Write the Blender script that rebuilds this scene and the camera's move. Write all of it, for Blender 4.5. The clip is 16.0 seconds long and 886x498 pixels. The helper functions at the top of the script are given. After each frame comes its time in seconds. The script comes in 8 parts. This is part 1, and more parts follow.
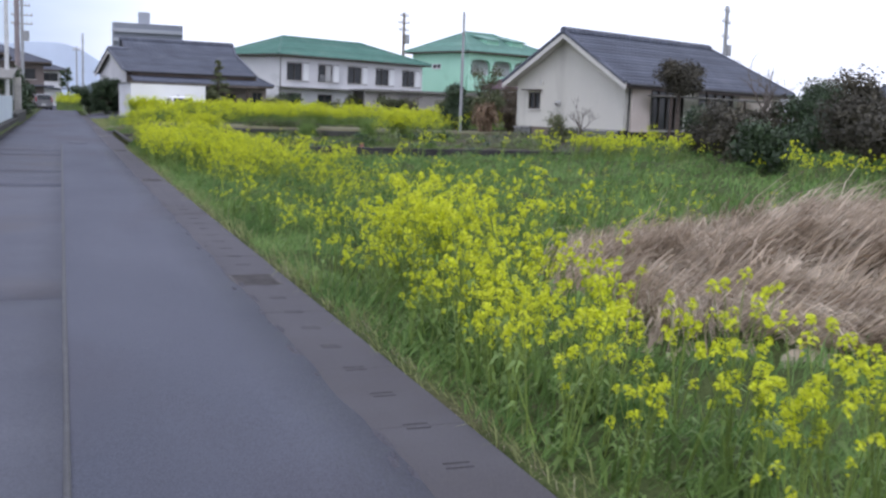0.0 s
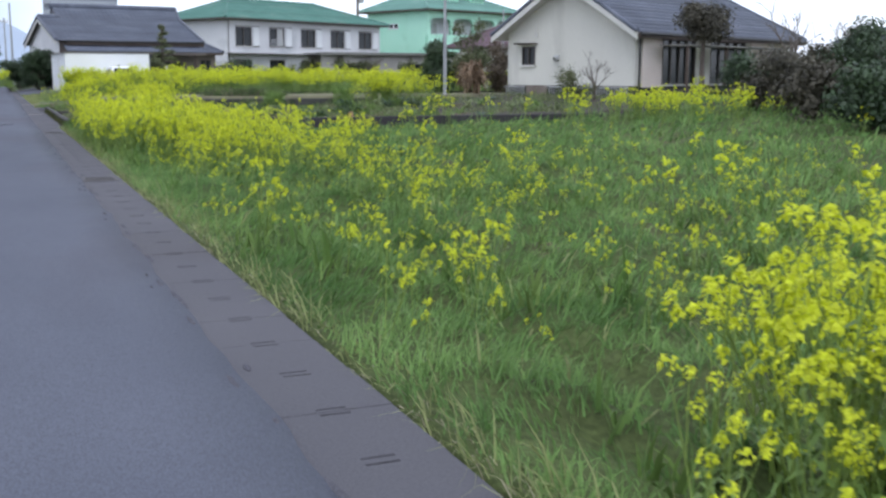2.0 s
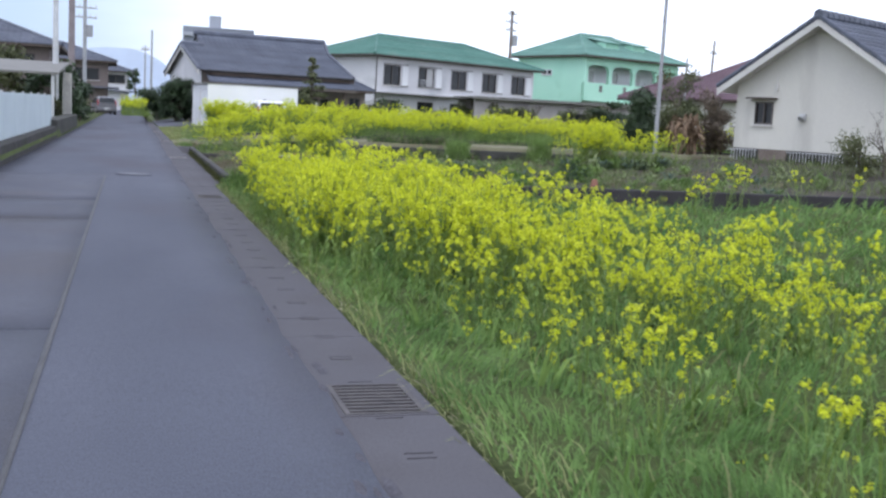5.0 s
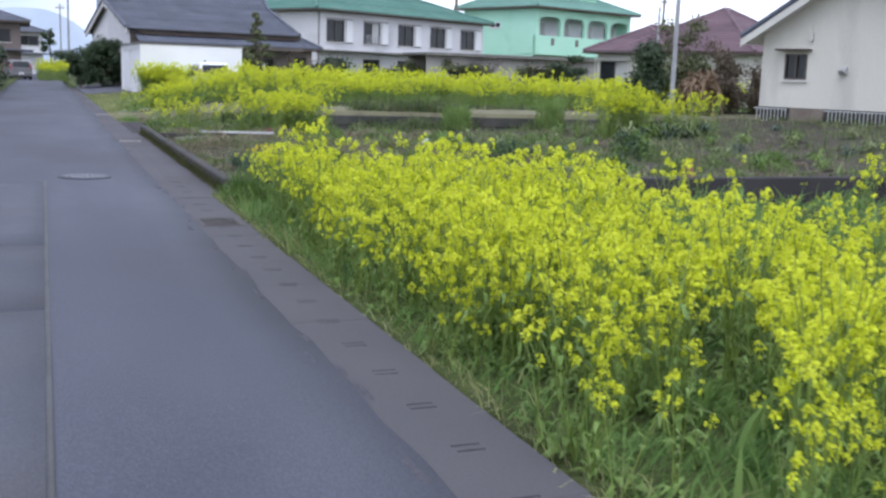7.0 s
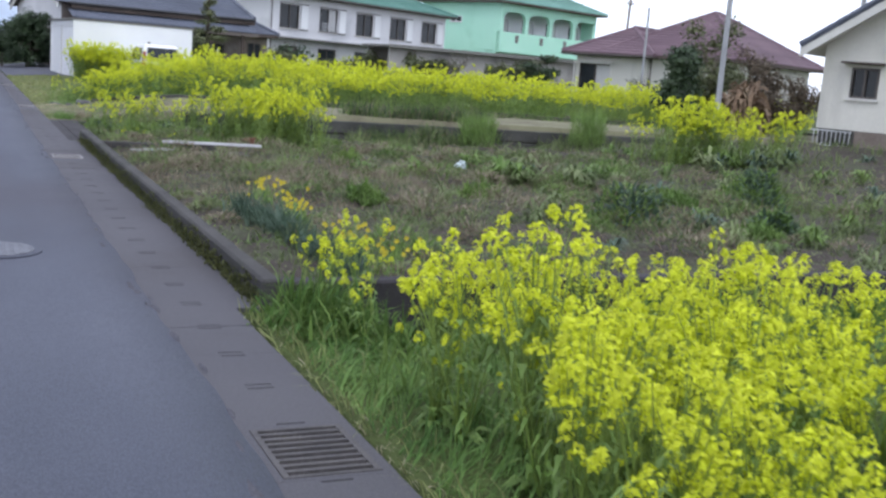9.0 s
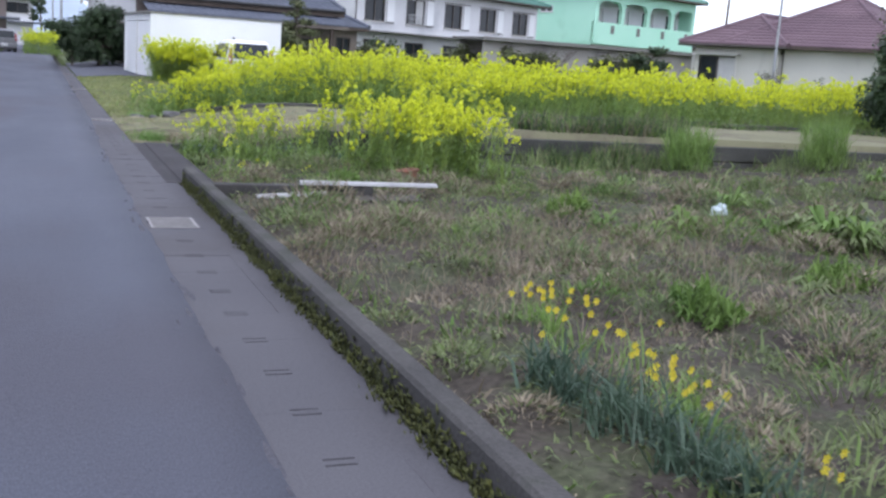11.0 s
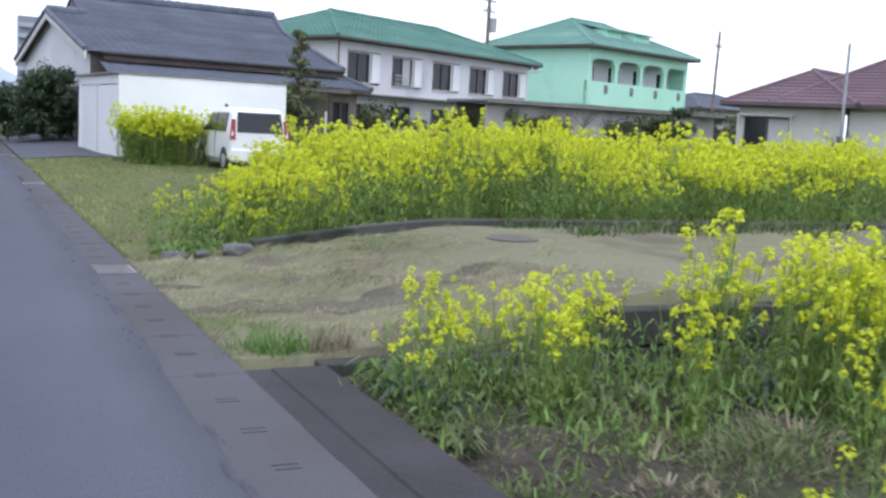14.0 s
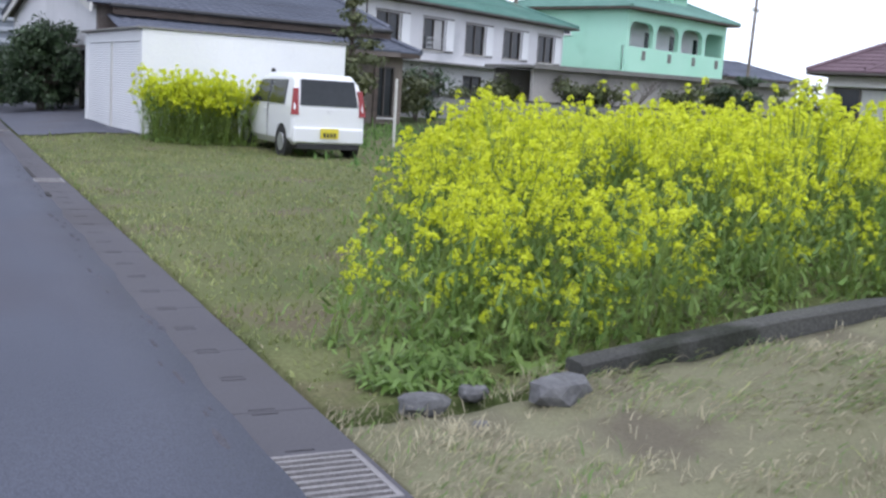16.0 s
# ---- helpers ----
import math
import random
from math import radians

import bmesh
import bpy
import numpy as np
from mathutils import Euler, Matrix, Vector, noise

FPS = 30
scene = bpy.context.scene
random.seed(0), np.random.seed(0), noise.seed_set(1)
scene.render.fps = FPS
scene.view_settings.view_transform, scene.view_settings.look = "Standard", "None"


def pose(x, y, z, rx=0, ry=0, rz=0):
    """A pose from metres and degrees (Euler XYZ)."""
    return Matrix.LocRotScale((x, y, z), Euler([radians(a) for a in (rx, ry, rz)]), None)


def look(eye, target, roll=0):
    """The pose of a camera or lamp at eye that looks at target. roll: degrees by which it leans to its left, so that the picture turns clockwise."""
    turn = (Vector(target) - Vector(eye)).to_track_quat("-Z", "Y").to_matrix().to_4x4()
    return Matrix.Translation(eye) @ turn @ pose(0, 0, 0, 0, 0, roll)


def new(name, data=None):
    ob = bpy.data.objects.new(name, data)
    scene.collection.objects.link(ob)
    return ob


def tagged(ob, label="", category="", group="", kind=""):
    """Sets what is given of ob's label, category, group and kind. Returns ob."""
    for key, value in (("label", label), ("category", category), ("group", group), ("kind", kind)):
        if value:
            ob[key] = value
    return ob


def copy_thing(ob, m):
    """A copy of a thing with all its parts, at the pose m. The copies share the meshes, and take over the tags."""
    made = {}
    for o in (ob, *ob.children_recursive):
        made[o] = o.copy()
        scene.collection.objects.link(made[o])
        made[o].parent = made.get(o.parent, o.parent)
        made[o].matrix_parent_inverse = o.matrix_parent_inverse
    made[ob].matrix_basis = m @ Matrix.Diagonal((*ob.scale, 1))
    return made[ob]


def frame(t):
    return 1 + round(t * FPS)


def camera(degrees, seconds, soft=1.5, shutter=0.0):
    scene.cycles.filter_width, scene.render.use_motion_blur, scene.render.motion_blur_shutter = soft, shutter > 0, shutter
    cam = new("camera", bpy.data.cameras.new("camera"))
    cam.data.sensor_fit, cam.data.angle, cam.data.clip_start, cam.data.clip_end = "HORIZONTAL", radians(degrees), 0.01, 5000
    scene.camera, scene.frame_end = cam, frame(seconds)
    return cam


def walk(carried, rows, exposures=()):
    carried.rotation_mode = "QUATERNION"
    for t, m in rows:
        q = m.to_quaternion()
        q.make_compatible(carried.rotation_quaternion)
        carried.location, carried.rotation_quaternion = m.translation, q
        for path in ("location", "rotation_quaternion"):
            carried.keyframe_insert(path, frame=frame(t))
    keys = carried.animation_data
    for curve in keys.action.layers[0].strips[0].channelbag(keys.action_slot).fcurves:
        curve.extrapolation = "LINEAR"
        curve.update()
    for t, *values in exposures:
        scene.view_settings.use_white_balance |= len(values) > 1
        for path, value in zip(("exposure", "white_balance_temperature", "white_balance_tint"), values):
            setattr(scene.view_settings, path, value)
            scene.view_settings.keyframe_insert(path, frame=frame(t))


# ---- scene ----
cam = camera(46.1, 16.0, soft=2.6, shutter=0.12)
PATH = [
    (0, (1.297, 2.045, 1.309), (1.983, 3.905, 1.043), 2.1),
    (0.5, (1.378, 3.482, 1.264), (2.128, 5.315, 0.982), 1.6),
    (1, (1.404, 4.898, 1.239), (2.109, 6.743, 0.927), 1.7),
    (1.5, (1.553, 6.211, 1.182), (2.267, 8.052, 0.863), 0.7),
    (2, (1.679, 7.638, 1.138), (2.452, 9.453, 0.806), 0.1),
    (2.5, (1.841, 9.117, 1.086), (2.579, 10.949, 0.77), 1.9),
    (3, (1.882, 10.391, 1.141), (2.52, 12.259, 0.817), 0.9),
    (3.5, (1.914, 11.622, 1.153), (2.5, 13.515, 0.878), 1.6),
    (4, (1.905, 12.791, 1.15), (2.509, 14.682, 0.907), 2.7),
    (4.2, (1.875, 13.3, 1.138), (2.44, 15.205, 0.907), 2.7),
    (6.3, (1.339, 18.58, 1.312), (1.98, 20.448, 0.995), 2.7),
    (6.5, (1.317, 19.082, 1.308), (1.972, 20.944, 0.983), 2.1),
    (7, (1.314, 20.404, 1.281), (2.023, 22.245, 0.952), 1.9),
    (7.5, (1.334, 21.84, 1.282), (2.094, 23.665, 0.979), 4.1),
    (8, (1.365, 23.167, 1.301), (2.157, 24.969, 0.948), 3.1),
    (8.5, (1.454, 24.583, 1.307), (2.266, 26.374, 0.942), 4.0),
    (9, (1.566, 25.87, 1.331), (2.401, 27.656, 0.997), 4.5),
    (9.5, (1.677, 27.205, 1.337), (2.486, 29.011, 1.044), 2.3),
    (10, (1.754, 28.683, 1.284), (2.499, 30.516, 0.992), 2.8),
    (10.2, (1.753, 29.236, 1.283), (2.435, 31.088, 0.961), 2.7),
    (12.3, (1.726, 34.707, 1.363), (2.583, 36.477, 0.998), 4.5),
    (12.4, (1.709, 35.04, 1.351), (2.518, 36.828, 0.964), 1.9),
    (12.5, (1.694, 35.386, 1.337), (2.5, 37.181, 0.981), 4.0),
    (13, (1.621, 36.864, 1.341), (2.453, 38.66, 1.053), 2.5),
    (13.5, (1.539, 38.305, 1.362), (2.4, 40.093, 1.118), 2.7),
    (14, (1.52, 39.917, 1.331), (2.367, 41.713, 1.096), 3.1),
    (14.5, (1.537, 41.402, 1.311), (2.397, 43.184, 1.021), 4.9),
    (15, (1.535, 42.839, 1.312), (2.395, 44.615, 0.991), 4.8),
    (15.5, (1.519, 44.342, 1.303), (2.363, 46.132, 1.016), 4.5),
    (16, (1.496, 45.66, 1.307), (2.372, 47.433, 1.01), 3.6),
]
EXPOSURES = [(0, -0.18, 6400, 14), (1.5, -0.05, 6350, 11), (2.5, 0.02, 6300, 5), (3, 0.05, 6280, 3), (3.5, -0.03, 6300, 5), (4.2, 0, 6330, 9), (6.5, 0.1, 6330, 11), (8, 0.12, 6330, 10), (9.5, 0, 6350, 10), (10, -0.05, 6280, 11), (12.5, 0.72, 6300, 12), (13, 0.52, 6320, 12), (13.5, 0.38, 6320, 11), (14, 0.16, 6300, 10), (15, 0.1, 6330, 10), (16, 0.1, 6350, 11)]
walk(cam, [(t, look(eye, target, roll)) for t, eye, target, roll in PATH], EXPOSURES)

# ---------- world and light: an even overcast sky ----------
SUN_EL, SUN_ROT = radians(38), radians(200)
world = bpy.data.worlds.new("overcast_sky")
scene.world = world
world.use_nodes = True
wn, wl = world.node_tree.nodes, world.node_tree.links
wn.clear()
w_out = wn.new("ShaderNodeOutputWorld")
w_bg = wn.new("ShaderNodeBackground")
w_sky = wn.new("ShaderNodeTexSky")
w_sky.sky_type, w_sky.sun_disc = "NISHITA", False
w_sky.sun_elevation, w_sky.sun_rotation = SUN_EL, SUN_ROT
w_gain = wn.new("ShaderNodeVectorMath")
w_gain.operation = "SCALE"
w_gain.inputs["Scale"].default_value = 0.12
w_co = wn.new("ShaderNodeTexCoord")
w_map = wn.new("ShaderNodeMapping")
w_map.inputs["Scale"].default_value = (1.0, 1.0, 4.0)
w_map.inputs["Location"].default_value = (0.35, 0.1, 0.2)
w_noise = wn.new("ShaderNodeTexNoise")
w_noise.inputs["Scale"].default_value = 1.6
w_noise.inputs["Detail"].default_value = 5.0
w_ramp = wn.new("ShaderNodeValToRGB")
w_ramp.color_ramp.elements[0].position, w_ramp.color_ramp.elements[0].color = 0.30, (0.50, 0.67, 0.94, 1)
w_ramp.color_ramp.elements[1].position, w_ramp.color_ramp.elements[1].color = 0.60, (1.38, 1.46, 1.72, 1)
w_mix = wn.new("ShaderNodeMixRGB")
w_mix.inputs["Fac"].default_value = 0.86
wl.new(w_sky.outputs["Color"], w_gain.inputs[0])
wl.new(w_co.outputs["Generated"], w_map.inputs["Vector"])
wl.new(w_map.outputs["Vector"], w_noise.inputs["Vector"])
w_dir = wn.new("ShaderNodeVectorMath")
w_dir.operation = "DOT_PRODUCT"
w_dir.inputs[1].default_value = (-0.24, 0.96, 0.14)
w_thin = wn.new("ShaderNodeMapRange")
w_thin.interpolation_type = "SMOOTHSTEP"
w_thin.inputs["From Min"].default_value, w_thin.inputs["From Max"].default_value = 0.88, 0.995
w_thin.inputs["To Min"].default_value, w_thin.inputs["To Max"].default_value = 0.6, 0.06
w_half = wn.new("ShaderNodeMath")
w_half.operation = "MULTIPLY_ADD"
w_half.inputs[1].default_value = 0.5
wl.new(w_co.outputs["Generated"], w_dir.inputs[0])
wl.new(w_dir.outputs["Value"], w_thin.inputs["Value"])
wl.new(w_noise.outputs["Fac"], w_half.inputs[0])
wl.new(w_thin.outputs["Result"], w_half.inputs[2])
wl.new(w_half.outputs["Value"], w_ramp.inputs["Fac"])
wl.new(w_gain.outputs["Vector"], w_mix.inputs["Color1"])
wl.new(w_ramp.outputs["Color"], w_mix.inputs["Color2"])
wl.new(w_mix.outputs["Color"], w_bg.inputs["Color"])
w_bg.inputs["Strength"].default_value = 1.0
wl.new(w_bg.outputs["Background"], w_out.inputs["Surface"])

sun = new("sun", bpy.data.lights.new("sun", "SUN"))
sun.data.energy, sun.data.angle, sun.data.color = 0.9, radians(25), (1.0, 0.98, 0.97)
sun.matrix_world = look((0, 0, 60), (14, 36, 0))

# ---------- materials ----------
RNG = np.random.default_rng(7)


def mat(name, c1, c2=None, rough=0.8, scale=3.0, fine=40.0, fine_amt=0.15, bump=0.0, bump_scale=60.0, metal=0.0, rand=0.0, island=0.0, stain=None, stain_scale=0.7, stain_pos=0.55, trans=0.0, spec=0.5, stretch=(1, 1, 1)):
    """Two colours mixed by a large noise, a fine grain, an optional stain with a shape of its own, relief, and variation from piece to piece."""
    m = bpy.data.materials.new(name)
    m.use_nodes = True
    n, l = m.node_tree.nodes, m.node_tree.links
    b = n["Principled BSDF"]
    c2 = c2 or tuple(0.8 * v for v in c1)
    co = n.new("ShaderNodeTexCoord")
    mp = n.new("ShaderNodeMapping")
    mp.inputs["Scale"].default_value = stretch
    geo = n.new("ShaderNodeNewGeometry")
    l.new(geo.outputs["Position"], mp.inputs["Vector"])
    big = n.new("ShaderNodeTexNoise")
    big.inputs["Scale"].default_value, big.inputs["Detail"].default_value = scale, 6.0
    l.new(mp.outputs["Vector"], big.inputs["Vector"])
    ramp = n.new("ShaderNodeValToRGB")
    ramp.color_ramp.elements[0].position, ramp.color_ramp.elements[1].position = 0.32, 0.68
    ramp.color_ramp.elements[0].color, ramp.color_ramp.elements[1].color = (*c1, 1), (*c2, 1)
    l.new(big.outputs["Fac"], ramp.inputs["Fac"])
    col = ramp.outputs["Color"]
    if stain:
        sn = n.new("ShaderNodeTexNoise")
        sn.inputs["Scale"].default_value, sn.inputs["Detail"].default_value = stain_scale, 8.0
        l.new(mp.outputs["Vector"], sn.inputs["Vector"])
        sr = n.new("ShaderNodeValToRGB")
        sr.color_ramp.elements[0].position, sr.color_ramp.elements[1].position = stain_pos, stain_pos + 0.14
        l.new(sn.outputs["Fac"], sr.inputs["Fac"])
        sm = n.new("ShaderNodeMixRGB")
        sm.inputs["Color2"].default_value = (*stain, 1)
        l.new(sr.outputs["Color"], sm.inputs["Fac"])
        l.new(col, sm.inputs["Color1"])
        col = sm.outputs["Color"]
    fn = n.new("ShaderNodeTexNoise")
    fn.inputs["Scale"].default_value, fn.inputs["Detail"].default_value = fine, 3.0
    l.new(mp.outputs["Vector"], fn.inputs["Vector"])
    val = n.new("ShaderNodeMapRange")
    val.inputs["To Min"].default_value, val.inputs["To Max"].default_value = 1 - fine_amt, 1 + fine_amt
    val.inputs["From Min"].default_value, val.inputs["From Max"].default_value = 0.3, 0.7
    l.new(fn.outputs["Fac"], val.inputs["Value"])
    v = val.outputs["Result"]
    for amount, source in ((rand, ("ShaderNodeObjectInfo", "Random")), (island, ("ShaderNodeNewGeometry", "Random Per Island"))):
        if amount:
            s = n.new(source[0])
            r = n.new("ShaderNodeMapRange")
            r.inputs["To Min"].default_value, r.inputs["To Max"].default_value = 1 - amount, 1 + amount
            l.new(s.outputs[source[1]], r.inputs["Value"])
            x = n.new("ShaderNodeMath")
            x.operation = "MULTIPLY"
            l.new(v, x.inputs[0])
            l.new(r.outputs["Result"], x.inputs[1])
            v = x.outputs["Value"]
    mul = n.new("ShaderNodeVectorMath")
    mul.operation = "SCALE"
    l.new(col, mul.inputs[0])
    l.new(v, mul.inputs["Scale"])
    l.new(mul.outputs["Vector"], b.inputs["Base Color"])
    b.inputs["Roughness"].default_value, b.inputs["Metallic"].default_value = rough, metal
    b.inputs["Specular IOR Level"].default_value = spec
    if bump:
        bn = n.new("ShaderNodeTexNoise")
        bn.inputs["Scale"].default_value, bn.inputs["Detail"].default_value = bump_scale, 4.0
        l.new(mp.outputs["Vector"], bn.inputs["Vector"])
        bp = n.new("ShaderNodeBump")
        bp.inputs["Strength"].default_value, bp.inputs["Distance"].default_value = bump, 0.02
        l.new(bn.outputs["Fac"], bp.inputs["Height"])
        l.new(bp.outputs["Normal"], b.inputs["Normal"])
    if trans:
        t = n.new("ShaderNodeBsdfTranslucent")
        l.new(mul.outputs["Vector"], t.inputs["Color"])
        ms = n.new("ShaderNodeMixShader")
        ms.inputs["Fac"].default_value = trans
        l.new(b.outputs["BSDF"], ms.inputs[1])
        l.new(t.outputs["BSDF"], ms.inputs[2])
        l.new(ms.outputs["Shader"], n["Material Output"].inputs["Surface"])
    return m


ASPHALT = mat("asphalt", (0.066, 0.072, 0.098), (0.091, 0.097, 0.127), 0.72, 0.8, 130, 0.2, 0.35, 160, stain=(0.066, 0.065, 0.085), stain_scale=0.45, stain_pos=0.50, stretch=(1, 0.35, 1), spec=0.3)
ASPHALT_OLD = mat("old_asphalt", (0.082, 0.087, 0.112), (0.105, 0.11, 0.137), 0.78, 0.9, 110, 0.2, 0.35, 140, stain=(0.095, 0.094, 0.11), stain_scale=0.6, stain_pos=0.52, rand=0.06, spec=0.3)
TAR = mat("tar_seam", (0.045, 0.045, 0.05), (0.07, 0.07, 0.075), 0.6, 5, 60, 0.2)
CONC = mat("gutter_concrete", (0.089, 0.086, 0.098), (0.104, 0.100, 0.112), 0.9, 0.7, 90, 0.14, 0.25, 120, stain=(0.084, 0.079, 0.087), stain_scale=0.6, stain_pos=0.5, spec=0.25)
GRATE = mat("grating_steel", (0.19, 0.18, 0.185), (0.25, 0.238, 0.24), 0.75, 9, 90, 0.2, rand=0.08)
GRATE_DARK = mat("dark_grating_steel", (0.065, 0.060, 0.064), (0.10, 0.091, 0.092), 0.8, 9, 90, 0.2, rand=0.08)
SUMP = mat("sump_dirt", (0.012, 0.011, 0.011), (0.02, 0.018, 0.017), 0.95)
CONC_WALL = mat("wall_concrete", (0.052, 0.050, 0.050), (0.086, 0.082, 0.080), 0.92, 1.6, 70, 0.18, 0.4, 60, stain=(0.05, 0.053, 0.043), stain_scale=2.2, stain_pos=0.52, spec=0.2)
CONC_DARK = mat("weathered_concrete", (0.055, 0.055, 0.052), (0.095, 0.095, 0.088), 0.92, 2.0, 60, 0.25, 0.4, 50, stain=(0.035, 0.038, 0.03), stain_scale=2.5, spec=0.2)
MOSS = mat("moss", (0.062, 0.074, 0.02), (0.105, 0.112, 0.03), 0.95, 9, 120, 0.4, 0.6, 90, island=0.3)
DRIVE = mat("drive_concrete", (0.162, 0.157, 0.096), (0.216, 0.209, 0.134), 0.92, 0.7, 60, 0.12, 0.3, 80, stain=(0.125, 0.11, 0.08), stain_scale=1.4, stain_pos=0.5, spec=0.2)
IRON = mat("grating_iron", (0.135, 0.140, 0.165), (0.17, 0.175, 0.20), 0.7, 12, 120, 0.2, metal=0.2)
PALE_CONC = mat("pale_concrete", (0.34, 0.33, 0.31), (0.44, 0.43, 0.40), 0.9, 4, 80, 0.15, 0.2, rand=0.1)
SOIL = mat("field_soil", (0.055, 0.07, 0.026), (0.08, 0.105, 0.036), 0.95, 0.9, 30, 0.35, 0.8, 14, stain=(0.15, 0.13, 0.075), stain_scale=0.5, stain_pos=0.58, spec=0.15)
DARKSOIL = mat("garden_soil", (0.048, 0.041, 0.036), (0.082, 0.070, 0.058), 0.95, 1.6, 26, 0.35, 0.9, 12, stain=(0.070, 0.076, 0.046), stain_scale=2.2, stain_pos=0.48, spec=0.15)
GRASS = mat("grass", (0.072, 0.155, 0.038), (0.215, 0.345, 0.104), 0.7, 1.1, 6, 0.1, island=0.35, trans=0.4, spec=0.3)
GRASS_PALE = mat("pale_grass", (0.23, 0.265, 0.10), (0.33, 0.355, 0.16), 0.75, 0.8, 6, 0.1, island=0.35, trans=0.35, spec=0.3)
DRY = mat("dry_grass", (0.33, 0.25, 0.175), (0.68, 0.59, 0.475), 0.8, 1.7, 9, 0.12, island=0.4, trans=0.35, spec=0.3)
DRYPALE = mat("withered_grass", (0.27, 0.245, 0.165), (0.41, 0.375, 0.26), 0.85, 1.5, 9, 0.12, island=0.3, trans=0.2, spec=0.2)
PLOTDRY = mat("dull_dry_grass", (0.19, 0.16, 0.115), (0.31, 0.265, 0.195), 0.85, 1.5, 9, 0.12, island=0.35, trans=0.2, spec=0.2)
PLOTGREEN = mat("dull_weeds", (0.10, 0.142, 0.055), (0.225, 0.265, 0.125), 0.75, 1.0, 9, 0.1, island=0.35, trans=0.3, spec=0.3)
PETAL = mat("yellow_petal", (0.62, 0.675, 0.035), (0.72, 0.765, 0.06), 0.6, 3, 9, 0.05, island=0.18, trans=0.45, spec=0.3)
STEM = mat("rape_stem", (0.23, 0.33, 0.075), (0.31, 0.41, 0.10), 0.6, 2, 9, 0.1, island=0.25, trans=0.3)
LEAF = mat("rape_leaf", (0.145, 0.24, 0.055), (0.225, 0.33, 0.095), 0.55, 2, 9, 0.12, island=0.3, trans=0.35)
DARKLEAF = mat("evergreen_leaf", (0.026, 0.05, 0.022), (0.05, 0.085, 0.034), 0.55, 1.3, 9, 0.1, island=0.4, trans=0.15)
OLIVELEAF = mat("olive_leaf", (0.075, 0.095, 0.04), (0.12, 0.13, 0.055), 0.6, 1.3, 9, 0.1, island=0.4, trans=0.2)
DRYLEAF = mat("withered_leaf", (0.15, 0.10, 0.065), (0.26, 0.18, 0.115), 0.8, 3, 12, 0.15, island=0.3, trans=0.2)
BARK = mat("bark", (0.075, 0.06, 0.05), (0.125, 0.10, 0.085), 0.9, 5, 40, 0.25, 0.5, 30)
CREAM = mat("cream_stucco", (0.59, 0.58, 0.53), (0.67, 0.655, 0.595), 0.9, 0.35, 60, 0.06, 0.25, 80, stain=(0.49, 0.48, 0.44), stain_scale=0.8, stain_pos=0.55, stretch=(1, 1, 0.25), spec=0.25)
WHITEWALL = mat("white_stucco", (0.66, 0.66, 0.68), (0.74, 0.74, 0.76), 0.9, 0.4, 50, 0.06, 0.2, 60, stain=(0.54, 0.55, 0.57), stain_scale=0.45, stain_pos=0.56, spec=0.25)
MINT = mat("mint_green_stucco", (0.43, 0.77, 0.60), (0.50, 0.82, 0.66), 0.88, 0.3, 50, 0.05, 0.2, 60, stain=(0.39, 0.70, 0.54), stain_scale=0.4, stain_pos=0.6, spec=0.25)
GREEN_ROOF = mat("green_roof_tile", (0.07, 0.185, 0.15), (0.10, 0.23, 0.19), 0.65, 0.5, 18, 0.15, island=0.12, stain=(0.13, 0.23, 0.19), stain_scale=0.5, stain_pos=0.58)
GREY_TILE = mat("grey_roof_tile", (0.075, 0.086, 0.118), (0.105, 0.119, 0.16), 0.55, 0.7, 22, 0.15, island=0.16, stain=(0.13, 0.14, 0.175), stain_scale=0.7, stain_pos=0.6)
RED_TILE = mat("maroon_roof_tile", (0.135, 0.085, 0.107), (0.172, 0.112, 0.135), 0.65, 0.6, 20, 0.14, island=0.12)
DARKWOOD = mat("dark_wood", (0.06, 0.045, 0.038), (0.10, 0.075, 0.062), 0.75, 2, 30, 0.25, 0.3, 30, stretch=(1, 1, 4))
GREYWOOD = mat("brown_wall_boards", (0.16, 0.13, 0.11), (0.22, 0.185, 0.16), 0.85, 1.5, 30, 0.2, 0.3, 30)
PINKWALL = mat("faded_pink_wall", (0.66, 0.58, 0.53), (0.73, 0.65, 0.60), 0.85, 0.8, 30, 0.1)
WHITE = mat("white_painted_metal", (0.78, 0.79, 0.81), (0.84, 0.85, 0.86), 0.45, 0.6, 30, 0.03, spec=0.4)
OFFWHITE = mat("offwhite_trim", (0.56, 0.55, 0.52), (0.64, 0.63, 0.60), 0.7, 1, 30, 0.06)
CARPAINT = mat("white_car_paint", (0.80, 0.81, 0.83), (0.82, 0.83, 0.85), 0.22, 1, 30, 0.01, spec=0.6)
SILVER = mat("silver_car_paint", (0.20, 0.20, 0.22), (0.24, 0.24, 0.26), 0.3, 1, 30, 0.02, metal=0.4)
RUBBER = mat("tyre_rubber", (0.018, 0.018, 0.019), (0.03, 0.03, 0.03), 0.8, 6, 30, 0.1)
PLASTIC = mat("black_plastic", (0.022, 0.022, 0.024), (0.035, 0.035, 0.037), 0.55, 6, 30, 0.1)
REDLENS = mat("red_lamp_lens", (0.24, 0.02, 0.025), (0.30, 0.03, 0.032), 0.25, 9, 30, 0.05)
YPLATE = mat("yellow_plate", (0.70, 0.58, 0.05), (0.74, 0.62, 0.06), 0.5, 9, 30, 0.03)
